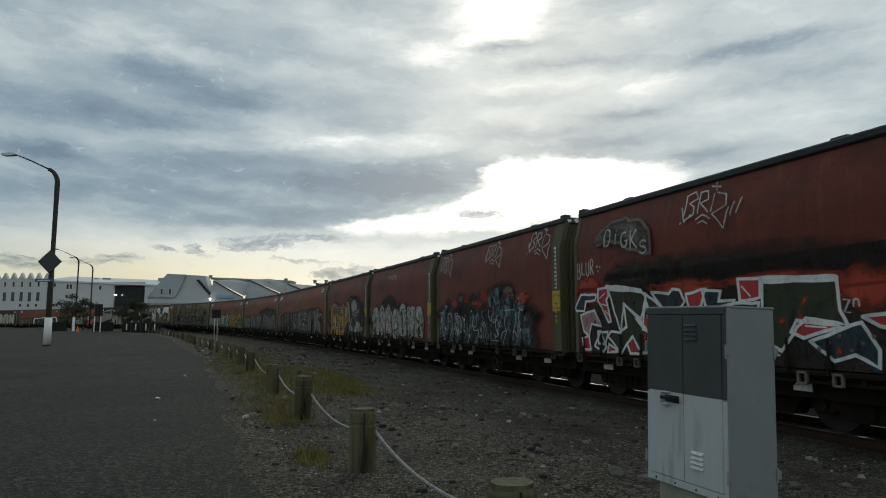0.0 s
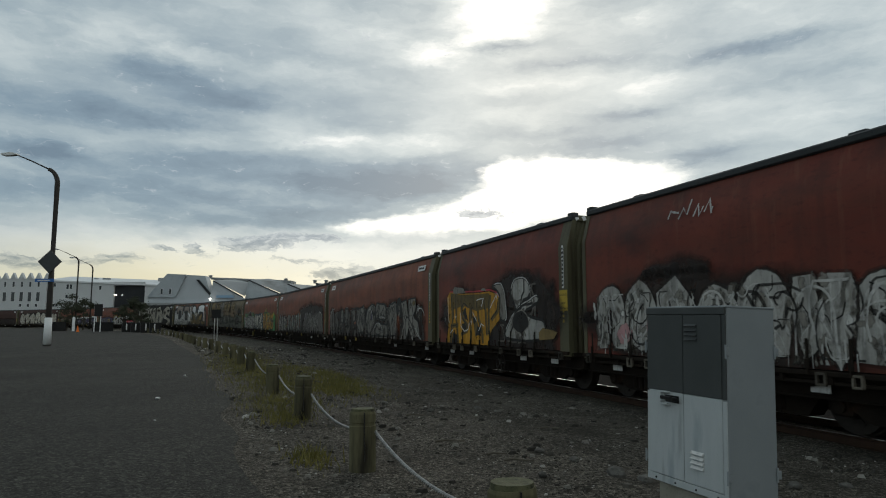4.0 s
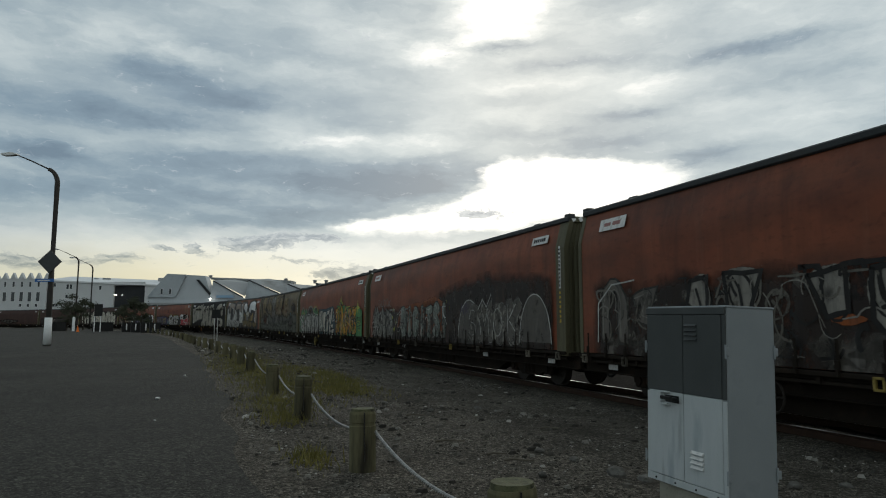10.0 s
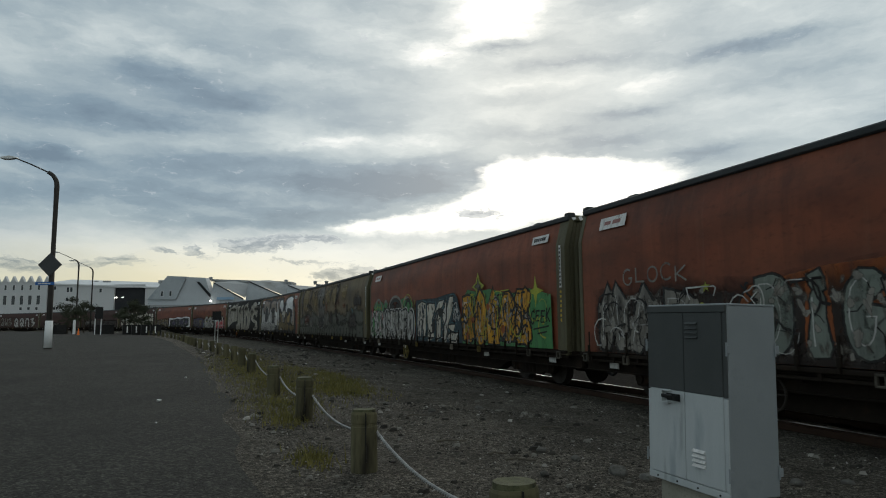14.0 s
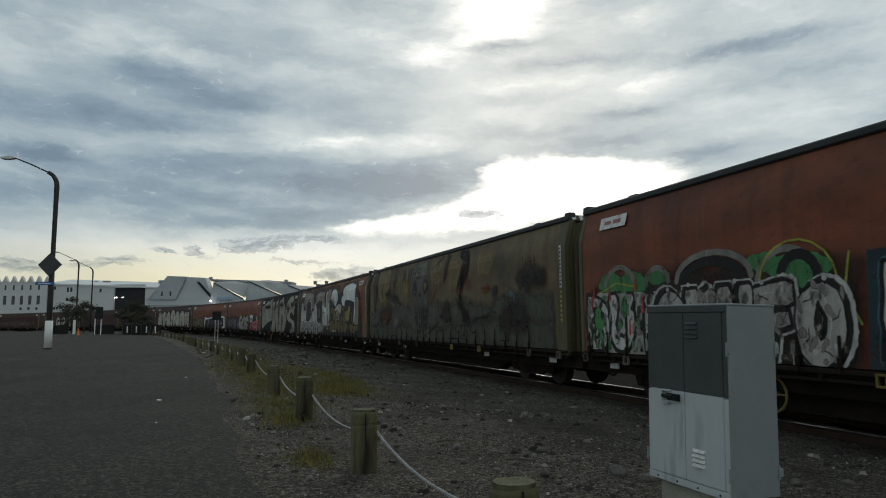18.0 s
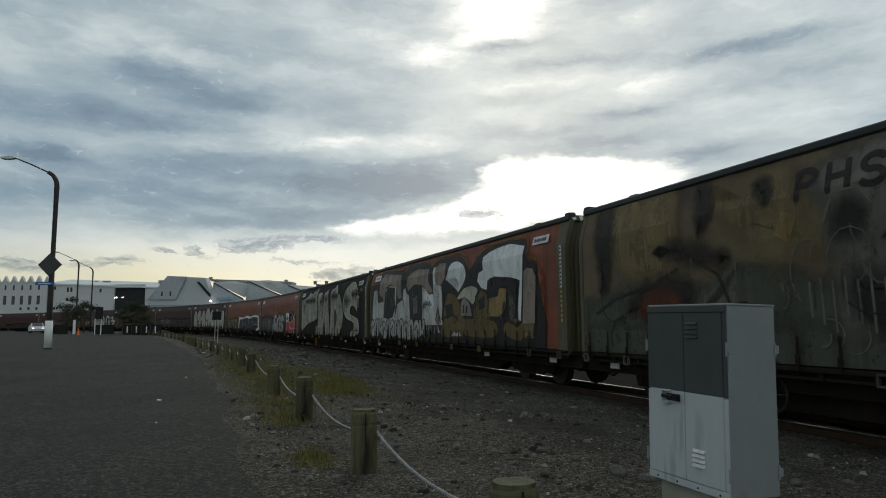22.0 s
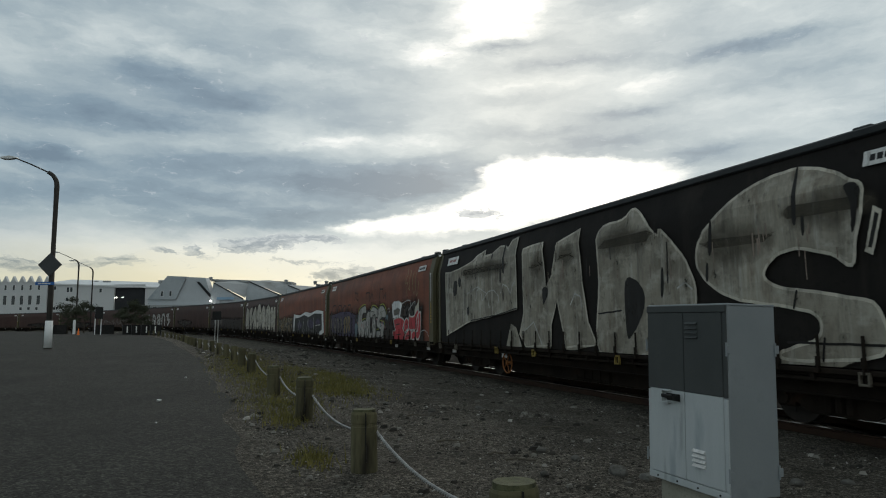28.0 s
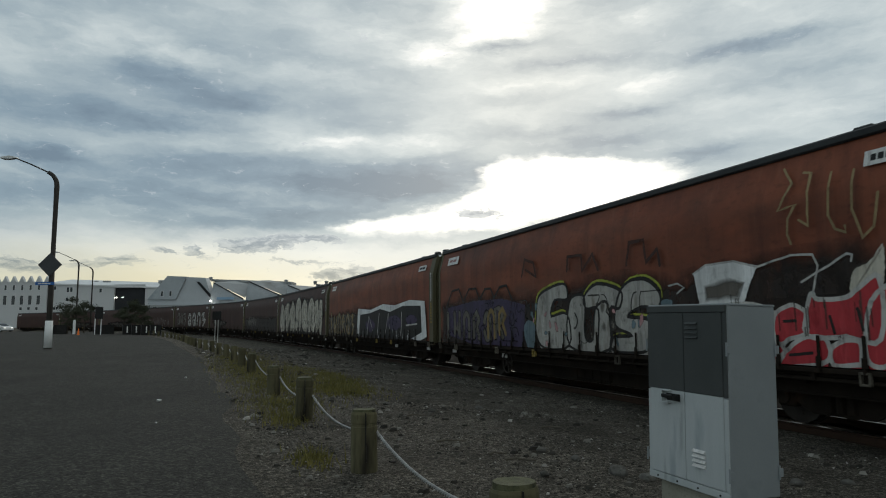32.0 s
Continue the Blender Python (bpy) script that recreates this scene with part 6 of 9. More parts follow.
def paint_g(w):
    shape(w, "soot", [(-7.8, 0.9), (-7.8, 2.15), (-6.8, 2.5), (-5.9, 2.4), (-4.9, 2.6), (-3.6, 2.45), (-2.9, 2.45), (-1.7, 2.25), (-1.7, 0.9)])
    shape(w, "green", blob(-7.0, 2.2, 0.4, 0.22, 2, 0.3), blob(-6.3, 2.15, 0.45, 0.25, 3, 0.3), blob(-5.6, 2.25, 0.3, 0.16, 4, 0.3), blob(-2.7, 2.15, 0.5, 0.25, 5, 0.3), blob(-3.3, 2.3, 0.3, 0.14, 6, 0.3), blob(-7.3, 1.6, 0.3, 0.5, 7, 0.3), blob(-6.1, 1.6, 0.3, 0.4, 8, 0.3))
    lines(w, "mid_grey", 0.10, arc(-4.3, 2.12, 0.8, 0.42, 0, 180), arc(-6.7, 2.0, 0.5, 0.5, 20, 160), arc(-2.9, 1.95, 0.5, 0.5, 10, 170), arc(-5.6, 2.1, 0.3, 0.3, 10, 170))
    lines(w, "black", 0.14, arc(-4.3, 2.1, 0.62, 0.3, 0, 180), arc(-2.7, 2.0, 0.3, 0.35, 0, 180))
    lines(w, "lime", 0.03, arc(-2.75, 1.95, 0.62, 0.6, 5, 175), freehand([(-7.6, 1.95), (-6.8, 2.2), (-6.2, 2.1)]), freehand([(-1.95, 2.3), (-2.05, 1.8), (-1.85, 1.4)]))
    shape(w, "dull_silver", [(-7.8, 0.93), (-7.85, 1.7), (-7.4, 2.05), (-6.5, 2.0), (-5.5, 2.0), (-5.4, 0.95)])
    word(w, "DUI", -7.85, -5.45, 0.95, 2.02, 0.20, "dirty_white", "black", 0.08, seed=4, gap=0.02)
    shape(w, "green", blob(-7.4, 1.5, 0.16, 0.28, 4, 0.2), blob(-6.55, 1.75, 0.1, 0.2, 5, 0.2))
    grit(w, ("forest", "black", "green"), -7.7, -5.5, 0.95, 2.0, 16, 5, 0.07, 2.5)
    shape(w, "red", *[[(u - 0.03, z), (u, z + 0.28), (u + 0.03, z + 0.02), (u + 0.035, z - 0.06), (u, z - 0.1), (u - 0.035, z - 0.06)] for u, z in ((-7.0, 1.95), (-6.4, 1.3), (-7.62, 1.8), (-6.0, 1.7), (-7.55, 2.0), (-6.2, 2.1))])
    word(w, "SKUFO", -5.75, -1.95, 0.84, 2.1, 0.49, "dirty_white", seed=7, jig=0.05, gap=-0.12)
    word(w, "SKUFO", -5.7, -2.0, 0.87, 2.07, 0.43, "black", seed=7, jig=0.05, gap=-0.08)
    word(w, "SKUFO", -5.6, -2.05, 0.95, 2.0, 0.27, "dull_silver", "black", 0.03, seed=7, jig=0.05, gap=-0.02)
    shape(w, "dirty_white", *[blob(-5.6 + 0.31 * k, 0.96 + 0.08 * (k % 3), 0.045, 0.045, k) for k in range(12)], *[blob(-5.3 + 0.5 * k, 2.0 + 0.05 * (k % 2), 0.04, 0.04, k) for k in range(7)])
    shape(w, "teal", [(-1.78, 0.9), (-1.71, 2.3), (-0.66, 2.32), (0.25, 2.3), (1.1, 2.38), (1.83, 2.42), (2.11, 2.25), (2.28, 1.83), (2.39, 1.57), (2.5, 0.9)])
    forms = [
        [(-1.52, 2.13), (-1.1, 2.25), (-0.67, 2.16), (-0.7, 1.0), (-0.95, 1.0), (-1.05, 1.6), (-1.2, 1.0), (-1.6, 1.0)], [(-0.59, 2.16), (0.17, 2.13), (0.23, 1.91), (-0.1, 1.6), (0.15, 1.0), (-0.5, 0.95)],
        [(0.22, 1.89), (0.52, 2.19), (1.03, 2.2), (0.89, 1.96), (0.5, 1.93), (0.75, 1.6), (0.7, 1.0), (0.3, 0.95), (0.35, 1.45)], [(0.81, 1.68), (1.22, 2.28), (1.2, 1.64), (1.03, 1.45)],
        [(1.26, 1.64), (1.25, 1.94), (1.51, 2.3), (1.8, 2.3), (1.77, 1.91), (1.38, 1.45), (1.17, 0.95), (0.98, 0.9), (1.03, 1.4)], [(1.32, 1.42), (1.96, 1.44), (1.78, 1.17), (1.37, 1.3)], [(1.24, 1.06), (1.63, 1.21), (1.93, 1.17), (2.24, 1.18), (1.96, 0.93), (1.55, 0.93)],
    ]
    lines(w, "turquoise", 0.11, *[freehand(q + [q[0]], 0.15, 0.03, i) for i, q in enumerate(forms)], name="spray_outline")
    shape(w, "silver", *forms)
    grit(w, ("ash", "teal"), -1.6, 2.2, 0.95, 2.25, 22, 4, 0.08, 2.4)
    tangle(w, "black", -1.5, 2.1, 1.0, 2.1, 22, 41, 0.045)
    tangle(w, "dirty_white", -1.5, 2.1, 1.0, 2.1, 16, 42, 0.025)
    lines(w, "black", 0.05, *[freehand(q + [q[0]], 0.15, 0.03, i) for i, q in enumerate(forms)], name="spray_outline")
    shape(w, "black", [(0.45, 1.88), (0.7, 1.95), (0.95, 1.9), (0.85, 1.7), (0.6, 1.65)], [(1.25, 1.3), (1.45, 1.15), (1.3, 1.1)], blob(0.0, 1.35, 0.1, 0.2, 3))
    lines(w, "dirty_white", 0.035, freehand([(1.3, 1.6), (1.3, 1.9), (1.5, 2.25)]), freehand([(0.3, 1.9), (0.55, 2.12), (1.0, 2.18)]), freehand([(1.3, 1.0), (1.6, 1.0), (2.1, 1.12)]), freehand([(-1.45, 1.2), (-1.45, 2.05)]), freehand([(-0.4, 1.7), (-0.2, 1.95), (0.0, 1.75)]), freehand([(1.1, 1.5), (1.15, 2.0)]))
    scrawl(w, "dirty_white", 1.76, 2.33, 1.54, 1.74, 4, 3, 0.035)
    scrawl(w, "dirty_white", 1.85, 2.25, 1.76, 1.95, 3, 5, 0.03)
    shape(w, "green", [(2.5, 0.9), (2.6, 2.2), (2.9, 2.45), (3.6, 2.35), (4.4, 2.4), (5.5, 2.2), (6.6, 2.3), (7.6, 2.1), (7.65, 0.9)])
    shape(w, "lime", star(3.65, 2.5, 0.42, 0.45, 4), star(6.9, 2.2, 0.4, 0.3, 4))
    shape(w, "smoke", star(3.65, 2.5, 0.3, 0.45, 4))
    word(w, "R4M1K", 2.55, 6.7, 0.95, 2.25, 0.46, "yellow", "black", 0.07, seed=9, jig=0.06)
    tangle(w, "black", 2.6, 6.6, 1.0, 2.2, 44, 43, 0.045)
    tangle(w, "lime", 2.6, 7.5, 1.0, 2.3, 22, 44, 0.03)
    shape(w, "orange_paint", blob(3.3, 1.55, 0.14, 0.1, 1), blob(4.3, 1.9, 0.12, 0.1, 2), blob(2.9, 1.1, 0.08, 0.14, 3), blob(5.2, 1.3, 0.12, 0.12, 4))
    word(w, "GEEK", 6.65, 7.6, 1.45, 1.75, 0.04, "black", slant=0.2, name="spray_tag")
    lines(w, "black", 0.035, [(6.8, 1.3), (7.5, 1.38)], [(7.0, 1.2), (7.4, 1.25)])


def paint_h(w):
    shape(w, "moss", [(-8.0, 0.88), (-8.0, 2.0), (-6.3, 2.3), (-5.0, 2.1), (-3.5, 2.4), (-2.0, 2.1), (-0.4, 2.3), (1.2, 2.2), (2.6, 2.3), (4.2, 2.1), (5.6, 2.4), (7.7, 2.2), (7.7, 0.88)], [(-8.0, 0.88), (-8.0, 1.5), (-4.0, 1.6), (0.0, 1.5), (4.0, 1.7), (7.7, 1.6), (7.7, 0.88)])
    shape(w, "khaki", [(-6.86, 2.29), (-7.1, 3.78), (-5.22, 3.86), (-5.08, 2.21)], [(-3.71, 2.42), (-4.46, 3.61), (-3.64, 3.71), (-2.71, 3.67), (-2.31, 2.33)], [(-0.43, 3.54), (0.78, 3.65), (0.94, 2.62), (-0.09, 2.51)], [(1.22, 3.62), (2.37, 3.58), (2.42, 2.64), (1.68, 2.36), (1.23, 2.68)], [(3.51, 3.54), (4.5, 3.59), (4.68, 3.06), (4.2, 2.64), (3.54, 2.74)], curve=1)
    shape(w, "ash", [(-2.46, 3.68), (-0.67, 3.69), (-0.43, 2.21), (-0.71, 1.24), (-2.15, 1.1), (-2.31, 2.33)], [(-4.94, 1.63), (-3.85, 2.43), (-3.61, 1.61), (-4.2, 1.07)], [(-0.13, 1.98), (0.39, 2.37), (0.51, 1.75), (-0.01, 1.25)], curve=1)
    shape(w, "soot", [(-4.75, 3.35), (-4.73, 3.72), (-4.3, 3.7), (-4.16, 3.14), (-4.57, 2.76)], [(-3.54, 3.49), (-3.13, 3.6), (-3.06, 3.16), (-3.27, 3.05)], [(0.92, 3.68), (1.23, 3.69), (1.19, 3.08), (0.95, 2.72), (0.86, 2.92)], [(1.92, 3.77), (2.29, 3.73), (2.74, 3.41), (2.78, 3.19), (2.55, 2.88), (2.17, 2.4), (1.94, 2.52), (2.38, 2.91), (2.55, 3.23), (2.14, 3.58)], [(1.98, 2.24), (2.24, 2.48), (2.49, 2.12), (2.89, 1.76), (3.06, 1.52), (2.44, 1.52)], [(0.49, 1.55), (0.84, 2.13), (1.27, 2.25), (1.62, 1.54)], [(-6.26, 2.15), (-4.88, 2.3), (-4.66, 1.52), (-6.51, 1.43)], [(4.45, 2.47), (4.83, 2.52), (4.79, 2.09), (4.43, 2.15)], [(-7.63, 3.85), (-6.9, 3.84), (-6.86, 2.29), (-7.44, 1.99)], [(-5.73, 2.69), (-5.04, 2.94), (-3.84, 2.56), (-4.15, 2.17), (-5.4, 2.45)], curve=1)
    shape(w, "black_wash", [(-2.29, 2.7), (-2.13, 3.06), (-1.77, 3.07), (-1.57, 2.76), (-1.76, 2.39), (-2.12, 2.39)], [(-1.12, 2.69), (-0.98, 3.02), (-0.67, 3.03), (-0.47, 2.76), (-0.6, 2.44), (-0.94, 2.4)], [(-2.09, 2.07), (-1.23, 2.2), (-0.52, 2.0), (-0.71, 1.29), (-1.92, 1.23)], [(-1.55, 2.4), (-1.37, 2.62), (-1.22, 2.38)], curve=1)
    word(w, "PHS", -2.75, -1.35, 3.05, 3.5, 0.09, "soot", jig=0.02)
    lines(w, "ash", 0.035, *[[(-2.55 + 0.17 * k, 1.95 + 0.05 * (k % 2)), (-2.53 + 0.17 * k, 1.5 - 0.1 * (k % 3))] for k in range(8)])
    lines(w, "ash", 0.035, freehand([(-2.29, 2.7), (-2.13, 3.08), (-1.77, 3.09), (-1.53, 2.75)]), freehand([(-1.16, 2.7), (-0.98, 3.05), (-0.67, 3.05), (-0.43, 2.76)]))
    shape(w, "ember", [(2.59, 2.66), (2.78, 2.81), (3.02, 2.83), (3.13, 2.59), (2.99, 2.41), (2.73, 2.38)], [(3.73, 2.44), (3.95, 2.54), (4.27, 2.55), (4.33, 2.34), (3.93, 2.25)], [(-6.21, 1.55), (-5.76, 2.09), (-5.02, 1.92), (-5.11, 1.51)], [(1.95, 2.38), (2.14, 2.65), (2.32, 2.48), (2.26, 2.29)], [(-0.38, 2.21), (-0.16, 2.84), (0.25, 2.69), (0.05, 2.18)], curve=1)
    shape(w, "gold", [(-3.08, 2.66), (-2.91, 2.99), (-2.67, 2.84), (-2.83, 2.49)], [(-0.96, 2.76), (-0.83, 2.91), (-0.69, 2.76), (-0.85, 2.58)])
    lines(w, "black_wash", 0.06, freehand([(3.14, 1.55), (3.79, 1.62), (4.2, 1.71), (4.43, 1.77), (4.71, 1.73)]), freehand([(-7.49, 1.63), (-6.87, 1.89), (-5.76, 2.09), (-5.07, 2.33)]), freehand([(-0.53, 1.13), (0.17, 1.4), (0.37, 1.53)]), freehand([(-0.27, 3.29), (0.5, 3.55), (0.71, 3.66)]), freehand([(3.79, 1.59), (4.27, 1.64), (4.5, 1.7)]), freehand([(-5.06, 2.65), (-4.15, 2.17), (-3.89, 1.61), (-3.37, 1.08)]))
    lines(w, "ash", 0.03, freehand([(1.98, 3.52), (2.43, 3.3), (2.75, 3.24)]), freehand([(-0.07, 2.94), (0.01, 2.5), (-0.15, 2.2)]))
    shape(w, "soot", [(4.9, 1.2), (5.1, 2.0), (6.3, 2.1), (6.5, 1.2)], [(5.9, 2.3), (6.0, 2.9), (7.3, 2.8), (7.2, 2.2)], curve=1)
    shape(w, "turquoise", blob(5.6, 2.2, 0.12, 0.08, 4, 0.5), blob(5.75, 2.1, 0.05, 0.10, 5, 0.5))
    tangle(w, "black_wash", -7.7, 7.0, 1.0, 2.2, 16, 45, 0.035, 0.15, 0.4)
    tangle(w, "ash", -3.2, -0.6, 1.0, 2.8, 16, 46, 0.025)
    scrawl(w, "black_wash", 6.2, 6.9, 2.75, 3.1, 5, 9, 0.03)
    scrawl(w, "black_wash", 6.1, 7.2, 2.35, 2.7, 7, 10, 0.035)
    drips(w, "black_wash", -7.4, 7.4, 1.9, 30, 6)
    drips(w, "ash", -7.4, 7.4, 2.4, 20, 7)


def paint_i(w):
    top = [(-7.99, 2.82), (-7.08, 3.42), (-6.45, 3.73), (-5.45, 3.69), (-3.52, 3.49), (-3.28, 3.32), (-2.93, 3.55), (-2.34, 3.68), (-1.54, 3.66), (-0.49, 3.49), (-0.4, 3.35), (-0.1, 3.48), (0.37, 3.58), (0.98, 3.57), (1.15, 3.53), (1.91, 3.58), (2.61, 3.34), (2.92, 3.01), (3.17, 3.11), (3.41, 3.37), (3.87, 3.51), (4.57, 3.58), (5.39, 3.62), (6.2, 3.53), (6.41, 3.35), (6.47, 2.96), (6.69, 2.96), (6.9, 2.88)]
    shape(w, "orange_glow", [(-7.95, 3.0), *[(a, min(b + 0.22, 3.7)) for a, b in top[1:]], (7.3, 2.6), (7.3, 1.2), (-7.95, 0.9)])
    shape(w, "black", [*top, (7.3, 1.4), (7.2, 0.88), (-7.95, 0.88)])
    lines(w, "gold_glow", 0.09, [(a, min(b + 0.08, 3.66)) for a, b in top[1:]])
    shape(w, "dirty_white", [(-7.42, 2.89), (-6.88, 2.93), (-6.79, 2.36), (-5.98, 2.4), (-5.75, 2.85), (-5.02, 3.0), (-4.16, 2.92), (-4.2, 2.21), (-4.39, 1.81), (-4.46, 1.4), (-7.73, 1.41), (-7.63, 2.19)], [(-4.0, 2.25), (-3.46, 2.37), (-3.21, 2.31), (-3.23, 1.4), (-4.67, 1.4), (-4.31, 1.81)], [(-3.31, 2.73), (-3.04, 2.83), (-2.91, 2.61), (-2.62, 2.52), (-2.55, 2.16), (-2.51, 1.4), (-3.38, 1.4)], [(-1.17, 2.77), (-0.86, 2.68), (-0.43, 2.47), (-0.05, 2.46), (0.58, 2.44), (0.75, 1.96), (0.76, 1.4), (-1.2, 1.4), (-1.15, 2.07)], [(-0.13, 3.33), (0.04, 3.4), (0.16, 3.13), (0.2, 2.78), (0.69, 2.69), (0.77, 2.18), (0.75, 1.51), (0.13, 1.52), (-0.05, 2.46), (-0.08, 2.83)])
    shape(w, "taupe", [(-6.4, 3.37), (-6.04, 3.59), (-4.91, 3.49), (-3.51, 3.37), (-3.49, 2.42), (-3.99, 2.43), (-4.16, 2.89), (-5.02, 3.05), (-5.62, 2.94), (-5.92, 2.45), (-6.6, 2.76)], [(-2.93, 2.88), (-2.77, 3.22), (-2.54, 3.36), (-1.69, 3.45), (-0.51, 3.35), (-0.53, 2.92), (-0.18, 2.61), (-0.03, 2.49), (-0.41, 2.48), (-1.17, 2.8), (-1.98, 2.88), (-2.68, 2.67)], [(0.07, 3.35), (0.39, 3.45), (0.98, 3.45), (1.06, 2.97), (0.69, 2.71), (0.23, 2.74), (0.13, 2.9)])
    shape(w, "white", [(1.1, 2.82), (1.23, 3.05), (1.38, 3.31), (1.65, 3.38), (2.01, 3.36), (2.52, 3.19), (2.69, 2.92), (2.53, 2.67), (2.26, 2.49), (2.06, 2.4), (2.11, 2.69), (1.77, 2.84)], [(-0.08, 3.25), (0.04, 3.32), (0.11, 2.97), (0.14, 2.79), (-0.01, 2.74)], [(-1.06, 2.61), (-0.44, 2.44), (-0.11, 2.44), (-0.05, 2.0), (-0.93, 2.06)], curve=1)
    shape(w, "black", [(-5.75, 2.75), (-5.25, 2.96), (-4.32, 2.9), (-4.37, 2.45), (-4.23, 2.13), (-4.7, 1.68), (-5.96, 1.7)], [(-2.62, 2.56), (-2.19, 2.84), (-1.61, 2.87), (-1.17, 2.73), (-1.16, 2.07), (-1.31, 1.61), (-2.46, 1.63), (-2.57, 2.11)])
    shape(w, "ash", [(-2.28, 2.46), (-1.59, 2.57), (-1.56, 1.73), (-2.18, 1.69)])
    shape(w, "ochre", [(0.72, 1.07), (0.83, 1.58), (1.19, 2.36), (1.78, 2.36), (2.14, 2.12), (2.47, 1.76), (2.55, 1.09)], [(3.28, 1.54), (3.42, 2.2), (3.77, 2.41), (4.31, 2.19), (4.28, 1.53)], [(2.1, 1.56), (2.14, 1.14), (4.49, 1.06), (4.53, 1.52)], [(5.13, 1.36), (5.53, 1.57), (6.22, 1.49), (6.15, 1.06), (5.83, 1.01), (5.21, 1.15)], curve=1)
    shape(w, "silver", [(2.04, 2.19), (2.46, 2.47), (3.1, 2.54), (3.53, 2.43), (3.41, 2.22), (3.2, 2.0), (2.66, 2.21)], curve=1)
    shape(w, "mid_grey", [(2.27, 1.68), (2.33, 2.09), (2.57, 2.28), (2.95, 2.05), (3.12, 1.66)])
    shape(w, "gold", [(4.13, 1.64), (4.24, 2.14), (4.8, 2.19), (4.92, 2.39), (5.33, 2.35), (5.29, 1.83), (4.96, 1.62)], [(0.38, 1.98), (0.53, 1.54), (0.34, 1.24), (0.23, 1.51)])
    shape(w, "black", [(2.44, 1.76), (2.49, 2.0), (2.58, 2.01), (2.56, 1.75)], [(2.66, 1.75), (2.7, 1.99), (2.82, 1.96), (2.81, 1.75)], [(1.01, 2.03), (1.62, 2.08), (1.74, 1.78), (1.22, 1.57)], [(3.56, 2.09), (4.0, 2.23), (4.0, 1.89), (3.62, 1.81)])
    lines(w, "black", 0.07, freehand([(0.18, 1.58), (0.38, 1.99), (0.52, 1.66), (0.6, 1.51)]), freehand([(3.38, 1.68), (3.39, 2.2), (3.79, 2.43), (4.31, 2.21)]), freehand([(4.2, 1.7), (4.26, 2.16), (4.82, 2.2)]), freehand([(0.8, 1.12), (0.91, 1.63), (1.74, 1.72), (2.07, 1.56)]), freehand([(5.34, 1.51), (5.69, 1.45), (5.86, 1.37), (6.04, 1.46), (6.22, 1.5)]), freehand([(0.75, 1.58), (0.91, 2.26), (0.79, 2.62)]), name="spray_line")
    shape(w, "white", [(3.86, 3.31), (4.16, 3.41), (4.72, 3.49), (5.41, 3.52), (6.27, 3.37), (6.2, 2.44), (6.09, 1.49), (5.97, 1.53), (5.94, 1.8), (6.07, 2.51), (5.61, 2.61), (4.62, 2.7), (4.3, 2.66), (4.16, 2.36), (3.79, 2.44), (3.53, 2.65), (3.62, 2.88), (3.92, 2.94)])
    shape(w, "black", [(4.2, 2.64), (4.94, 2.65), (5.9, 2.48), (5.85, 1.92), (5.72, 2.19), (5.43, 2.37), (4.92, 2.37), (4.76, 2.22), (4.31, 2.21), (4.14, 2.33)])
    shape(w, "ash", [(5.38, 2.06), (5.5, 2.18), (5.7, 2.18), (5.86, 2.03), (5.89, 1.73), (5.8, 1.51), (5.59, 1.46), (5.4, 1.58), (5.34, 1.83)], curve=1)
    shape(w, "taupe", [(6.28, 2.73), (6.42, 2.8), (6.74, 2.76), (6.88, 2.56), (6.8, 1.43), (6.18, 1.43)])
    shape(w, "khaki", [(6.18, 1.42), (6.81, 1.49), (6.77, 1.05), (6.18, 1.04)])
    scrawl(w, "black", 5.05, 5.75, 1.5, 2.1, 6, 6, 0.03)
    scrawl(w, "black", -1.0, -0.2, 1.95, 2.3, 7, 4, 0.028)
    lines(w, "black", 0.05, freehand([(-6.4, 3.37), (-6.04, 3.59), (-4.91, 3.49), (-3.51, 3.37), (-3.47, 2.42)]), freehand([(-2.93, 2.88), (-2.77, 3.22), (-2.54, 3.36), (-1.69, 3.45), (-0.51, 3.35)]), freehand([(0.07, 3.35), (0.39, 3.45), (0.98, 3.45)]), freehand([(-0.06, 2.46), (-0.08, 2.83), (-0.13, 3.33)]), name="spray_outline")
    word(w, "415414514145", -7.8, -0.85, 0.9, 1.6, 0.17, "dull_silver", "black", 0.05, seed=5, jig=0.05, gap=-0.06)
    shape(w, "dirty_white", [(1.59, 1.07), (1.81, 1.22), (1.97, 1.1), (2.15, 1.25), (2.39, 1.07)], [(0.37, 1.16), (0.48, 1.36), (0.6, 1.16)])
    drips(w, "dirty_white", -7.1, 0.6, 1.4, 30, 3)
    drips(w, "taupe", -7.1, 0.9, 2.5, 26, 5)


paint("pewter", (0.39, 0.355, 0.285), 0.55, (0.20, 0.165, 0.125))
add_streaks(M["pewter"], (0.15, 0.128, 0.095), 0.75, 1.1, 0.9, 0.44, 0.66)
add_streaks(M["pewter"], (0.50, 0.47, 0.40), 0.5, 2.2, 3.4, 0.52, 0.66)
add_streaks(M["pewter"], (0.60, 0.58, 0.52), 0.4, 6.0, 0.5, 0.56, 0.68)


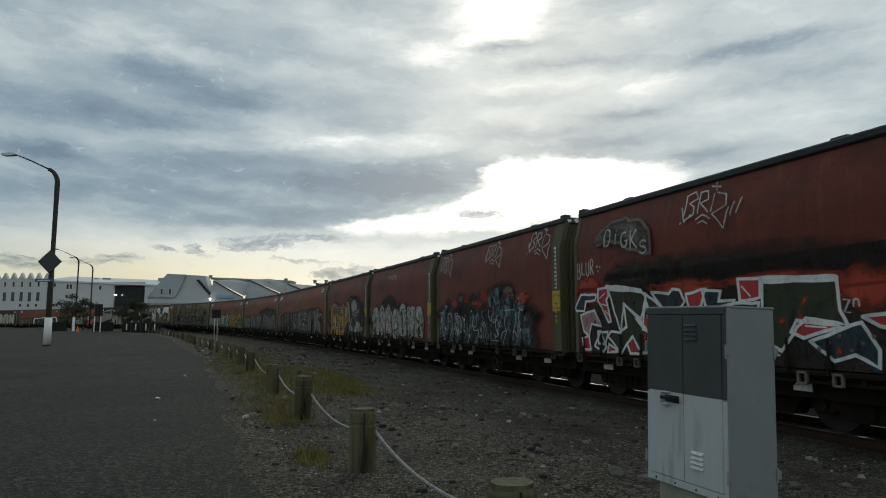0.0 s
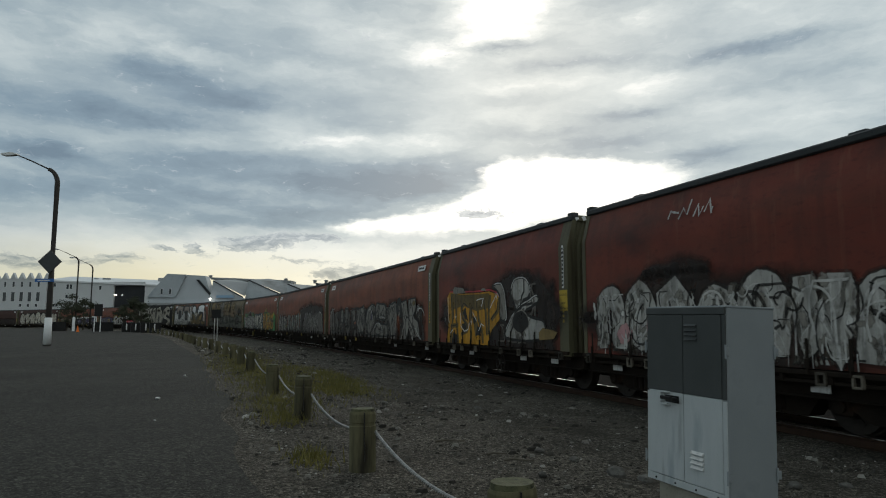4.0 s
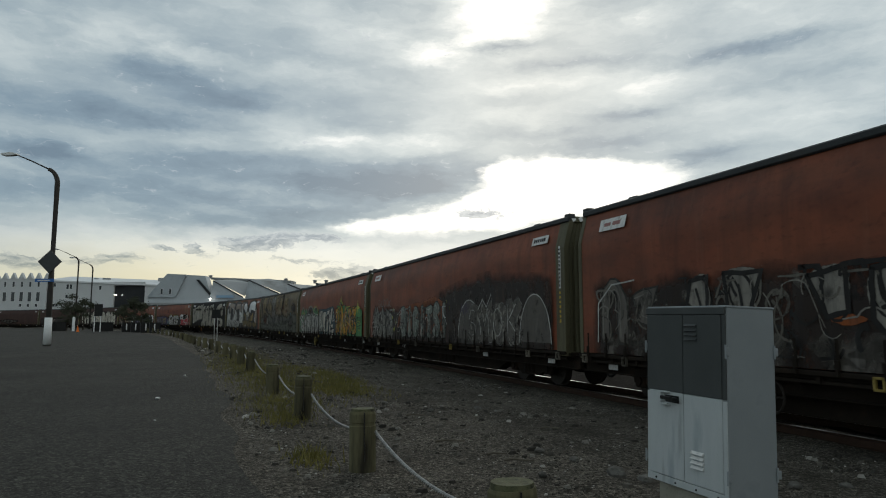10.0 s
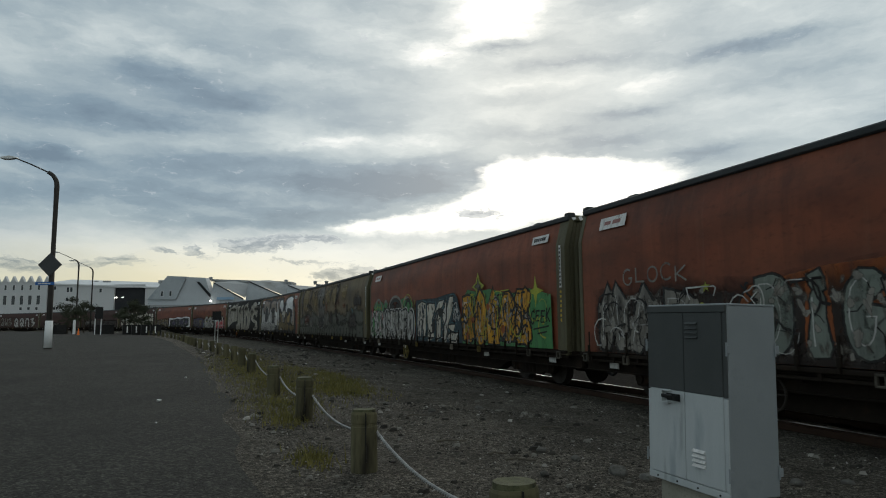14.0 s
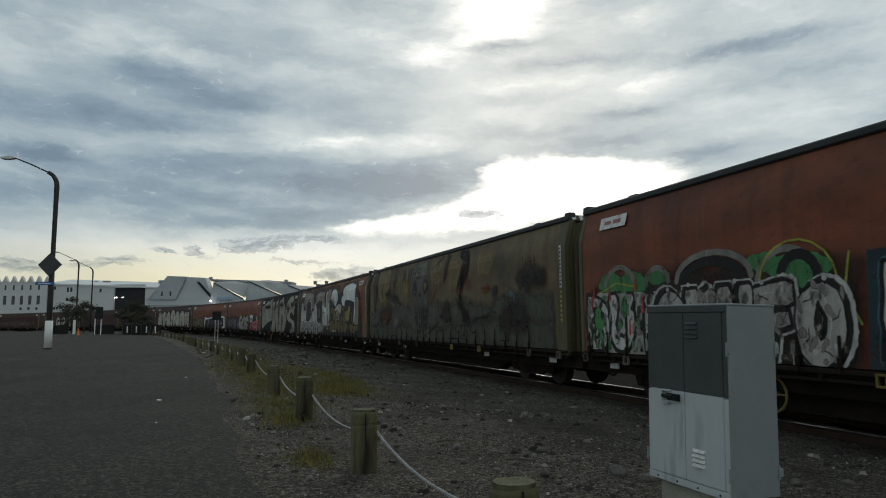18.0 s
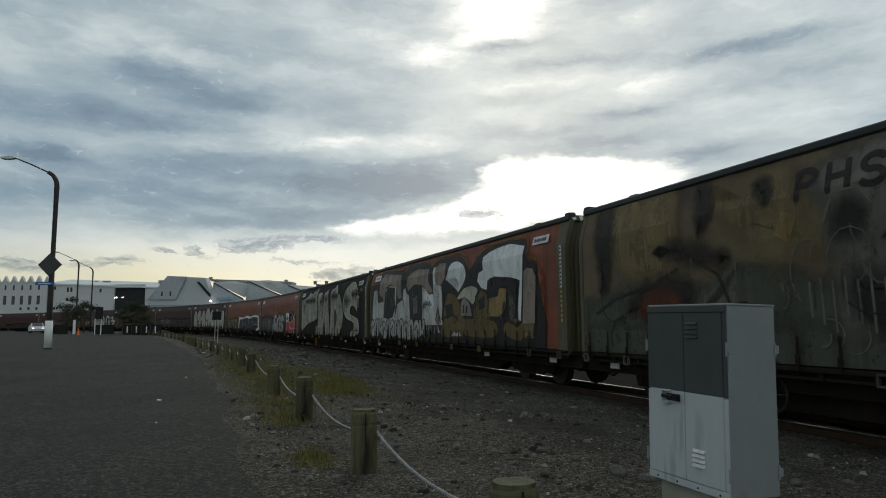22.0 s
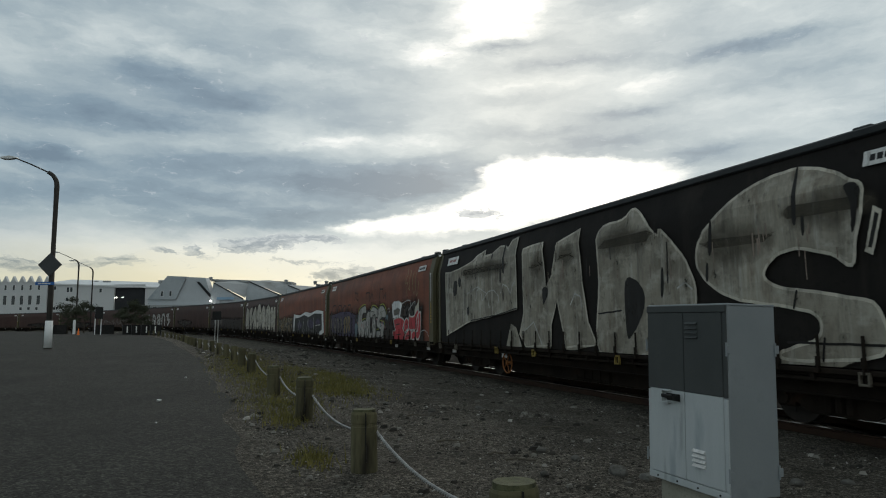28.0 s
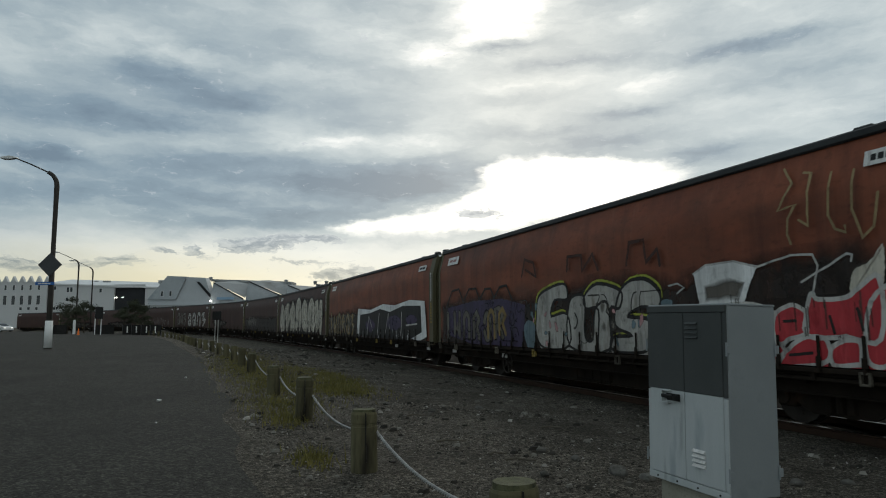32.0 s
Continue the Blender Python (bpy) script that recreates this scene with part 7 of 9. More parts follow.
def paint_j(w):
    first = [(-7.44, 3.06), (-6.6, 3.07), (-5.3, 3.25), (-5.05, 3.4), (-4.52, 3.49), (-4.47, 3.32), (-4.01, 3.35), (-3.59, 3.5), (-3.24, 3.49), (-3.06, 3.41), (-2.9, 3.6), (-2.59, 3.63), (-2.52, 2.7), (-2.53, 1.82), (-3.56, 1.68), (-5.42, 1.53), (-7.33, 1.1), (-7.38, 1.57)]
    second = [(-2.18, 3.28), (-1.22, 3.34), (-1.06, 2.25), (-0.79, 2.52), (-0.55, 3.24), (0.31, 3.42), (0.45, 2.29), (0.61, 1.46), (0.9, 0.99), (-0.25, 0.93), (-0.57, 1.97), (-0.85, 1.41), (-0.9, 0.94), (-2.05, 0.88), (-2.39, 1.17), (-2.16, 1.68)]
    third = [(1.07, 3.28), (1.78, 3.41), (2.16, 3.57), (2.82, 2.99), (2.95, 3.05), (3.45, 2.57), (3.71, 2.09), (3.7, 1.67), (3.27, 1.17), (2.37, 0.87), (1.01, 0.88), (1.06, 2.25)]
    fourth = [(3.79, 2.54), (3.98, 2.88), (4.51, 3.25), (5.01, 3.46), (5.59, 3.53), (6.04, 3.44), (6.46, 3.23), (6.65, 3.05), (6.53, 2.47), (6.44, 2.13), (6.17, 2.29), (5.76, 2.41), (5.4, 2.39), (5.14, 2.2), (5.13, 2.06), (5.31, 1.93), (5.8, 1.84), (6.35, 1.74), (6.73, 1.59), (6.73, 1.04), (5.48, 0.92), (5.34, 1.03), (5.83, 1.18), (5.97, 1.36), (5.86, 1.54), (5.52, 1.63), (4.65, 1.76), (4.12, 1.99), (3.85, 2.26)]
    shape(w, "pewter", first, second)
    shape(w, "pewter", [(-3.22, 0.87), (-2.87, 1.45), (-2.57, 1.34), (-2.23, 0.9)])
    shape(w, "pewter", third, fourth, curve=1)
    shape(w, "umber", blob(-4.41, 2.95, 1.6, 0.28, 0, 0.25), blob(-1.47, 2.8, 0.4, 0.3, 1, 0.25), blob(-0.15, 2.92, 0.45, 0.3, 2, 0.25), blob(1.87, 3.01, 0.9, 0.34, 3, 0.25), blob(4.6, 2.63, 0.7, 0.4, 4, 0.25), blob(6.14, 2.89, 0.7, 0.3, 5, 0.25))
    lines(w, "silver", 0.045, *[freehand(q + [q[0]], 0.3, 0.03) for q in (first, second)], name="spray_outline")
    lines(w, "silver", 0.045, *[freehand(spline(q) + [spline(q)[0]], 0.3, 0.02) for q in (third, fourth)], name="spray_outline")
    shape(w, "black", [(-6.78, 2.56), (-6.66, 2.77), (-6.45, 2.73), (-6.47, 2.41), (-6.65, 2.29), (-6.79, 2.37)], [(-6.38, 2.76), (-6.27, 2.86), (-6.14, 2.76), (-6.19, 2.57), (-6.32, 2.57)], [(-4.04, 3.26), (-3.99, 3.38), (-3.93, 3.29), (-3.96, 3.21)], [(-3.29, 3.48), (-3.21, 3.48), (-3.2, 2.8), (-3.27, 2.77), (-3.3, 2.84)], [(-3.46, 2.9), (-3.38, 2.91), (-3.4, 2.56), (-3.45, 2.5), (-3.48, 2.59)], [(-3.31, 2.24), (-3.25, 2.25), (-3.25, 2.07), (-3.3, 2.03)], [(-5.69, 1.91), (-5.56, 1.94), (-5.55, 1.74), (-5.67, 1.69)], [(1.9, 2.2), (2.24, 2.22), (2.46, 1.96), (2.41, 1.63), (2.1, 1.23), (1.9, 1.22)], [(5.63, 2.82), (5.67, 3.52), (5.71, 3.52), (5.7, 2.82)], [(5.77, 2.83), (5.82, 2.85), (5.81, 2.62), (5.77, 2.6)], [(6.41, 3.13), (6.56, 3.16), (6.63, 3.04), (6.6, 2.95), (6.53, 2.61), (6.47, 2.55), (6.48, 2.9)], [(4.11, 3.03), (4.16, 3.02), (4.13, 2.55), (4.06, 2.53)], [(4.0, 2.35), (4.05, 2.35), (4.03, 2.1), (3.98, 2.1)], [(2.93, 2.35), (2.99, 2.35), (2.97, 1.94), (2.9, 1.9)], [(-1.22, 2.23), (-1.01, 2.27), (-0.96, 2.12), (-1.18, 1.86)], curve=1)
    shape(w, "silver", [(6.77, 2.83), (6.89, 2.76), (6.73, 2.22), (6.62, 2.28)])
    shape(w, "black", [(6.79, 2.75), (6.84, 2.71), (6.72, 2.31), (6.67, 2.33)])
    lines(w, "black", 0.032, freehand([(3.11, 2.81), (3.09, 2.12)]), freehand([(5.63, 1.85), (5.57, 1.62)]), freehand([(5.44, 1.16), (6.78, 1.15)]), freehand([(6.0, 1.22), (5.96, 0.93)]), freehand([(6.52, 1.18), (6.5, 0.95)]), freehand([(-2.53, 1.82), (-3.56, 1.68), (-5.42, 1.53)]), freehand([(1.02, 1.62), (1.76, 1.67)]))
    lines(w, "dirty_white", 0.03, freehand([(-5.04, 2.11), (-4.96, 2.38), (-4.77, 2.46), (-4.65, 2.27), (-4.61, 2.08), (-4.18, 2.32), (-3.83, 2.34), (-3.56, 2.18), (-3.53, 2.01)]), freehand([(-3.41, 2.25), (-3.27, 2.48), (-3.02, 2.39), (-2.84, 2.2), (-2.73, 2.42), (-2.59, 2.5)]), freehand([(-5.63, 2.33), (-4.93, 2.49), (-4.28, 2.27), (-4.15, 1.87)]), freehand([(-0.02, 1.83), (0.17, 2.06), (0.39, 1.99), (0.41, 1.76)]), freehand([(-2.24, 1.2), (-1.66, 1.47), (-1.28, 0.95)]), freehand([(3.33, 2.01), (3.52, 2.1), (3.67, 1.98)]), name="spray_highlight")
    drips(w, "taupe", -7.2, 6.4, 2.6, 40, 2)
    drips(w, "black", -7.2, 3.4, 3.0, 14, 5)
    scrawl(w, "mid_grey", 7.0, 7.6, 2.9, 3.3, 3, 4, 0.03)


def paint_k(w):
    shape(w, "soot", [(-7.9, 0.88), (-7.9, 2.2), (-5.5, 2.35), (-3.2, 2.3), (-2.2, 2.2), (-1.0, 2.3), (1.5, 2.5), (3.2, 2.3), (4.8, 2.45), (6.6, 2.5), (7.3, 2.2), (7.4, 0.88)])
    shape(w, "purple", [(-7.4, 1.1), (-7.3, 1.95), (-5.2, 2.1), (-3.4, 2.1), (-2.1, 1.9), (-2.2, 0.95), (-5.2, 0.95)])
    lines(w, "black", 0.06, freehand([(-7.41, 1.96), (-6.91, 2.46), (-6.34, 2.5), (-6.0, 2.09)]), freehand([(-5.91, 2.17), (-5.56, 2.46), (-5.06, 2.45), (-4.83, 2.13)]), freehand([(-4.75, 2.16), (-4.44, 2.4), (-4.07, 2.4), (-3.86, 2.13)]), freehand([(-3.83, 2.15), (-3.5, 2.41), (-3.1, 2.43), (-2.79, 2.05)]))
    word(w, "25134R", -7.6, -3.2, 0.95, 1.85, 0.16, "ash", "soot", 0.03, seed=3)
    word(w, "13", -4.4, -3.0, 1.0, 1.8, 0.12, "gold", seed=5)
    shape(w, "lime", [(-1.59, 1.6700000000000002), (-1.46, 2.15), (-0.8200000000000001, 2.3499999999999996), (-0.29000000000000004, 2.3699999999999997), (-0.22, 2.05), (-0.74, 2.04), (-0.9099999999999999, 1.6900000000000002), (-0.24, 1.73), (-0.18, 1.05), (-1.25, 0.97), (-1.61, 1.27)], [(0.5, 2.08), (0.96, 2.3200000000000003), (1.63, 2.2), (1.8, 2.05), (1.68, 1.81), (1.39, 1.8), (1.38, 1.01), (0.96, 1.0), (1.01, 1.79), (0.57, 1.84)], [(1.72, 2.02), (2.02, 2.28), (2.5100000000000002, 2.31), (2.89, 2.09), (2.89, 1.81), (2.41, 1.81), (2.01, 1.6500000000000001), (2.65, 1.56), (2.66, 1.24), (2.42, 1.0), (1.55, 1.0), (1.49, 1.24), (2.12, 1.3), (1.61, 1.48)], curve=1)
    shape(w, "black", [(-1.56, 1.62), (-1.43, 2.1), (-0.79, 2.3), (-0.26, 2.32), (-0.19, 2.0), (-0.7100000000000001, 1.99), (-0.88, 1.6400000000000001), (-0.21, 1.68), (-0.15, 1.0), (-1.22, 0.92), (-1.58, 1.22)], [(0.5, 2.03), (0.96, 2.27), (1.63, 2.15), (1.8, 2.0), (1.68, 1.76), (1.39, 1.75), (1.38, 0.9600000000000001), (0.96, 0.9500000000000001), (1.01, 1.74), (0.57, 1.79)], [(1.69, 1.98), (1.99, 2.2399999999999998), (2.48, 2.27), (2.86, 2.05), (2.86, 1.77), (2.38, 1.77), (1.98, 1.61), (2.6199999999999997, 1.52), (2.63, 1.2), (2.3899999999999997, 0.9600000000000001), (1.52, 0.9600000000000001), (1.46, 1.2), (2.09, 1.26), (1.58, 1.44)], curve=1)
    shape(w, "dull_silver", [(-1.53, 1.58), (-1.4, 2.06), (-0.76, 2.26), (-0.23, 2.28), (-0.16, 1.96), (-0.68, 1.95), (-0.85, 1.6), (-0.18, 1.64), (-0.12, 0.96), (-1.19, 0.88), (-1.55, 1.18)], [(-0.07, 1.88), (0.42, 2.03), (0.53, 1.81), (0.5, 1.16), (0.78, 1.12), (0.89, 1.71), (1.32, 1.81), (1.34, 0.93), (-0.08, 0.94)], [(0.5, 1.98), (0.96, 2.22), (1.63, 2.1), (1.8, 1.95), (1.68, 1.71), (1.39, 1.7), (1.38, 0.91), (0.96, 0.9), (1.01, 1.69), (0.57, 1.74)], [(1.66, 1.93), (1.96, 2.19), (2.45, 2.22), (2.83, 2.0), (2.83, 1.72), (2.35, 1.72), (1.95, 1.56), (2.59, 1.47), (2.6, 1.15), (2.36, 0.91), (1.49, 0.91), (1.43, 1.15), (2.06, 1.21), (1.55, 1.39)], curve=1)
    for q in ([(-1.53, 1.58), (-1.4, 2.06), (-0.76, 2.26), (-0.23, 2.28), (-0.16, 1.96), (-0.68, 1.95), (-0.85, 1.6), (-0.18, 1.64), (-0.12, 0.96), (-1.19, 0.88), (-1.55, 1.18)], [(-0.07, 1.88), (0.42, 2.03), (0.53, 1.81), (0.5, 1.16), (0.78, 1.12), (0.89, 1.71), (1.32, 1.81), (1.34, 0.93), (-0.08, 0.94)]):
        lines(w, "black", 0.055, freehand(spline(q) + [spline(q)[0]]), name="spray_outline")
    for q in ([(0.5, 1.98), (0.96, 2.22), (1.63, 2.1), (1.8, 1.95), (1.68, 1.71), (1.39, 1.7), (1.38, 0.91), (0.96, 0.9), (1.01, 1.69), (0.57, 1.74)], [(1.66, 1.93), (1.96, 2.19), (2.45, 2.22), (2.83, 2.0), (2.83, 1.72), (2.35, 1.72), (1.95, 1.56), (2.59, 1.47), (2.6, 1.15), (2.36, 0.91), (1.49, 0.91), (1.43, 1.15), (2.06, 1.21), (1.55, 1.39)]):
        lines(w, "black", 0.055, freehand(spline(q) + [spline(q)[0]]), name="spray_outline")
    grit(w, ("ash", "pink", "sky_blue"), -2.1, 2.9, 0.95, 2.0, 9, 6, 0.07)
    tangle(w, "black_wash", -7.3, 2.9, 1.0, 2.0, 30, 39, 0.03)
    shape(w, "sky_blue", [(-2.16, 1.34), (-1.92, 1.53), (-1.59, 1.39), (-1.67, 0.91), (-2.06, 0.99)], [(2.88, 1.78), (3.03, 1.85), (3.19, 1.79), (3.09, 1.58)], curve=1)
    shape(w, "soot", [(5.0, 2.13), (5.47, 2.3), (5.91, 2.28), (6.37, 2.06), (6.44, 1.88), (6.33, 1.6), (4.99, 1.64)])
    shape(w, "white", [(3.71, 2.22), (3.99, 2.34), (4.57, 2.35), (5.01, 2.23), (4.87, 2.01), (4.72, 1.69), (3.82, 1.68)])
    shape(w, "smoke", [(3.91, 2.03), (4.44, 2.12), (4.76, 2.02), (4.64, 1.77), (3.95, 1.76)])
    lines(w, "dirty_white", 0.03, freehand([(5.01, 2.23), (5.57, 2.34), (5.91, 2.32), (5.98, 2.16), (5.85, 1.73)]), freehand([(5.71, 1.96), (6.14, 2.15), (6.39, 2.28), (6.46, 2.26), (6.44, 2.18)]), freehand([(3.11, 2.06), (3.33, 2.09), (3.48, 2.02), (3.31, 1.92)]), freehand([(3.71, 2.22), (3.99, 2.34), (4.57, 2.35), (5.01, 2.23)]), name="spray_outline")
    shape(w, "silver", [(6.4, 1.9), (6.47, 2.08), (6.67, 2.16), (6.86, 2.36), (6.83, 1.89), (6.64, 1.85), (6.42, 1.75)], curve=1)
    red_forms = [[(3.95, 1.62), (4.73, 1.7), (5.25, 1.56), (5.08, 1.28), (5.39, 1.05), (5.03, 0.75), (4.07, 0.82), (3.86, 1.15), (4.16, 1.24)], [(5.24, 1.5), (5.5, 1.66), (5.72, 1.6), (5.76, 1.4), (5.73, 1.27), (5.49, 1.21), (5.34, 1.14), (5.24, 1.2)], [(5.21, 0.84), (5.45, 1.08), (5.74, 1.23), (6.03, 1.2), (6.02, 0.93), (5.46, 0.83)], [(5.8, 1.7), (5.87, 1.8), (5.95, 1.72), (6.34, 1.74), (6.51, 1.84), (6.78, 1.97), (6.74, 1.23), (6.3, 1.24), (5.74, 1.26)]]
    red_forms += [[(6.11, 1.13), (6.46, 1.2), (6.47, 0.95), (6.39, 0.91), (6.1, 0.89)], [(6.65, 1.66), (7.03, 1.86), (7.0, 1.13), (6.75, 0.91), (6.54, 1.0)]]
    shape(w, "red", *red_forms, curve=1)
    lines(w, "dirty_white", 0.06, *[freehand(spline(q) + [spline(q)[0]], 0.2, 0.02) for q in red_forms], name="spray_outline")
    lines(w, "black", 0.04, freehand([(4.24, 1.41), (4.72, 1.46)]), freehand([(4.29, 1.03), (4.84, 1.07)]), freehand([(5.4, 1.44), (5.59, 1.45)]), freehand([(5.46, 0.99), (5.81, 1.03)]), freehand([(6.09, 1.5), (6.15, 1.29)]), freehand([(6.48, 1.6), (6.53, 1.33)]))
    drips(w, "soot_scrub", 3.6, 7.0, 1.6, 26, 3)
    lines(w, "dirty_white", 0.03, freehand([(7.03, 1.18), (7.39, 1.24), (7.7, 1.15), (7.81, 1.02)]))
    lines(w, "khaki_line", 0.035, freehand([(5.48, 3.57), (5.64, 3.32), (5.42, 2.97), (5.71, 3.02), (5.57, 2.84), (5.55, 2.63), (5.6, 2.49)]), freehand([(5.81, 3.44), (5.93, 3.41), (5.9, 3.15), (5.88, 2.7), (5.74, 2.8)]), freehand([(6.23, 3.35), (6.18, 2.8), (6.26, 2.61), (6.41, 2.54), (6.4, 2.63)]), freehand([(6.55, 3.32), (6.51, 2.82), (6.62, 2.45), (6.77, 2.57), (6.85, 2.97)]))
    lines(w, "rust_line", 0.06, freehand([(-2.19, 2.59), (-2.02, 3.0), (-1.6, 2.89), (-1.48, 2.54), (-1.98, 2.74)]))
    lines(w, "rust_line", 0.06, freehand([(-0.1, 2.57), (-0.06, 2.87), (0.47, 2.86), (0.49, 2.52), (0.88, 2.84), (1.06, 2.5)]))
    lines(w, "rust_line", 0.06, freehand([(1.98, 2.51), (2.09, 2.93), (2.5, 2.93), (2.55, 2.51), (2.87, 2.73), (2.92, 2.43)]))


def paint_l(w):
    shape(w, "soot", [(-8.0, 0.88), (-8.0, 2.05), (-4.0, 2.2), (0, 2.3), (6.5, 2.35), (7.6, 2.0), (7.7, 0.88)])
    word(w, "251346", -7.8, -2.2, 0.9, 2.0, 0.20, "gold", "ash", 0.05, seed=2)
    shape(w, "white", [(-1.8, 1.0), (-1.6, 2.2), (0.6, 2.1), (2.4, 2.3), (4.0, 2.2), (5.8, 2.35), (7.4, 2.25), (7.6, 1.0), (6.8, 0.95), (5.0, 1.0)])
    shape(w, "black", [(-1.4, 1.0), (-1.2, 1.9), (0.4, 1.95), (2.0, 2.1), (3.4, 1.95), (5.0, 2.15), (7.0, 2.1), (7.1, 1.15), (5.5, 0.92), (2.0, 0.92)])
    shape(w, "purple", blob(3.9, 1.5, 1.0, 0.3, 2, 0.2), blob(0.5, 1.4, 0.7, 0.3, 4, 0.2), blob(6.0, 1.6, 0.6, 0.2, 5, 0.2))
    lines(w, "dirty_white", 0.05, [(0.0, 1.0), (0.3, 1.8), (0.9, 1.2)], [(1.6, 1.0), (1.9, 1.9)], [(2.8, 1.1), (3.2, 1.9), (3.4, 1.1)], [(4.8, 1.0), (4.9, 1.9)], [(5.4, 1.4), (6.6, 1.45)])
    drips(w, "white", -1.5, 7.4, 1.05, 24, 6)


def paint_far(w, kind):
    if kind == "N":
        shape(w, "soot", blob(0, 2.1, 7.4, 1.25, 4, 0.1))
        word(w, "4631415", -7.3, 7.2, 0.95, 3.1, 0.85, "silver", "black", 0.12, seed=4, jig=0.1, gap=0.0)
    elif kind == "O":
        shape(w, "soot", [(-7.6, 0.88), (-7.6, 2.1), (-2, 2.3), (4, 2.2), (7.6, 2.2), (7.6, 0.88)])
        scrawl(w, "mid_grey", -6, -1.5, 1.2, 2.2, 8, 4, 0.10)
    elif kind == "P":
        shape(w, "soot", blob(-3, 1.5, 3.5, 0.55, 4, 0.2))
        scrawl(w, "ash", -6, 0, 1.0, 1.9, 9, 5, 0.09)
    elif kind == "Q":
        word(w, "456", -6.8, -2.0, 1.1, 2.9, 0.22, "mid_grey", "soot", 0.08, seed=6)
        word(w, "4416", -1.5, 6.9, 1.0, 2.9, 0.42, "dirty_white", "soot", 0.10, seed=7)
    elif kind == "R":
        scrawl(w, "mid_grey", -7, 6, 1.0, 2.3, 14, 6, 0.10)
    else:
        shape(w, "soot", blob(1, 1.4, 5.0, 0.5, 8, 0.2))
        scrawl(w, "ash", -3, 4, 1.0, 1.7, 8, 7, 0.07)


for key, fn in (("A", paint_a), ("B", paint_b), ("C", paint_c), ("D", paint_d), ("E", paint_e), ("F", paint_f), ("G", paint_g), ("H", paint_h), ("I", paint_i), ("J", paint_j), ("K", paint_k), ("L", paint_l)):
    fn(WAGON[key])
for key in "NOPQRST":
    paint_far(WAGON[key], key)



# ---- posts and rope along the road ----
NEAR_POSTS = ((0.35, 3.35), (-0.75, 6.22), (-2.01, 9.49), (-3.30, 12.79))
FAR_POSTS = [22.5 + 3.3 * k for k in range(26)]


def bollard_spot(k):
    if k < 4:
        x, y = NEAR_POSTS[k]
    else:
        s = FAR_POSTS[k - 4]
        x, y = beside(s, 7.25 + 0.75 * smoothstep(28, 55, s))
    return x, y, ground_z(x, y)


def bollard_bm(seed, r, h):
    bm = bmesh.new()
    rnd = random.Random(seed)
    n = 18
    zs = (-0.1, 0.03, 0.15, 0.3, h - 0.13, h - 0.125, h - 0.10, h - 0.095, h - 0.02, h)
    rs = (1.0, 1.01, 1.0, 0.99, 1.0, 0.95, 0.95, 1.0, 0.99, 0.93)
    rings = []
    for z, k in zip(zs, rs):
        rings.append([bm.verts.new((r * k * (1 + 0.035 * noise.noise((math.cos(a) * 2 + seed, math.sin(a) * 2, z * 1.5))) * math.cos(a), r * k * math.sin(a), z + (0.006 * math.cos(a + seed) if z == h else 0))) for a in [6.2832 * i / n for i in range(n)]])
    for a, b in zip(rings, rings[1:]):
        for i in range(n):
            bm.faces.new((a[i], a[(i + 1) % n], b[(i + 1) % n], b[i]))
    c = bm.verts.new((0, 0, h + 0.004))
    for i in range(n):
        bm.faces.new((rings[-1][i], rings[-1][(i + 1) % n], c))
    return bm


def rope_bm(a, b, sag, fine):
    bm = bmesh.new()
    n = 60 if fine else 10
    pts = []
    for k in range(n + 1):
        u = k / n
        p = Vector(a).lerp(Vector(b), u)
        p.z -= sag * 4 * u * (1 - u)
        pts.append(p)
    if fine:
        for ph in (0, 2.094, 4.189):
            st = []
            for k in range(n * 4 + 1):
                u = k / 4
                i = min(int(u), n - 1)
                p = pts[i].lerp(pts[i + 1], u - i)
                an = ph + k * 0.62
                st.append(p + Vector((0.010 * math.cos(an), 0.005 * math.cos(an), 0.010 * math.sin(an))))
            tube(bm, st, 0.0056, 5)
    else:
        tube(bm, pts, 0.016, 5)
    return bm


def build_bollards():
    spots = [bollard_spot(k) for k in range(4 + len(FAR_POSTS))]
    lean = random.Random(4)
    for k, (x, y, z) in enumerate(spots):
        h = 0.555 + lean.uniform(-0.03, 0.03)
        ob = part("wooden_bollard", bollard_bm(k * 1.7, 0.125, h), "bollard_wood")
        ob.matrix_basis = pose(x, y, z, lean.uniform(-2, 2), lean.uniform(-2, 2), lean.uniform(0, 360) if k > 2 else 0)
        if k < 8:
            bm = bmesh.new()
            cy(bm, (0, 0, h - 0.01), (0, 0, h + 0.026), 0.112, 0.108, 18)
            part("top_face", bm, "bollard_top", ob, "dark weathered end grain")
        if k < 3:
            bm = bmesh.new()
            bx(bm, 0.03, -0.121, h - 0.15, 0.009, 0.012, 0.30)
            bx(bm, 0.035, -0.120, h - 0.36, 0.005, 0.012, 0.16)
            part("split", bm, "black_metal", ob, "dark drying crack in the timber")
        tagged(ob, "round weathered timber bollard at the road edge", "bollard", group="bollards along the road")
        if k:
            x0, y0, z0 = spots[k - 1]
            side = Vector((0.10, 0.045, 0))
            ro = part("rope", rope_bm(Vector((x0, y0, z0 + 0.36)) + side, Vector((x, y, z + 0.36)) + side, 0.16, k < 5), "rope", smooth=True)
            tagged(ro, "pale grey twisted rope strung between timber bollards", "rope", group="ropes between bollards")


build_bollards()


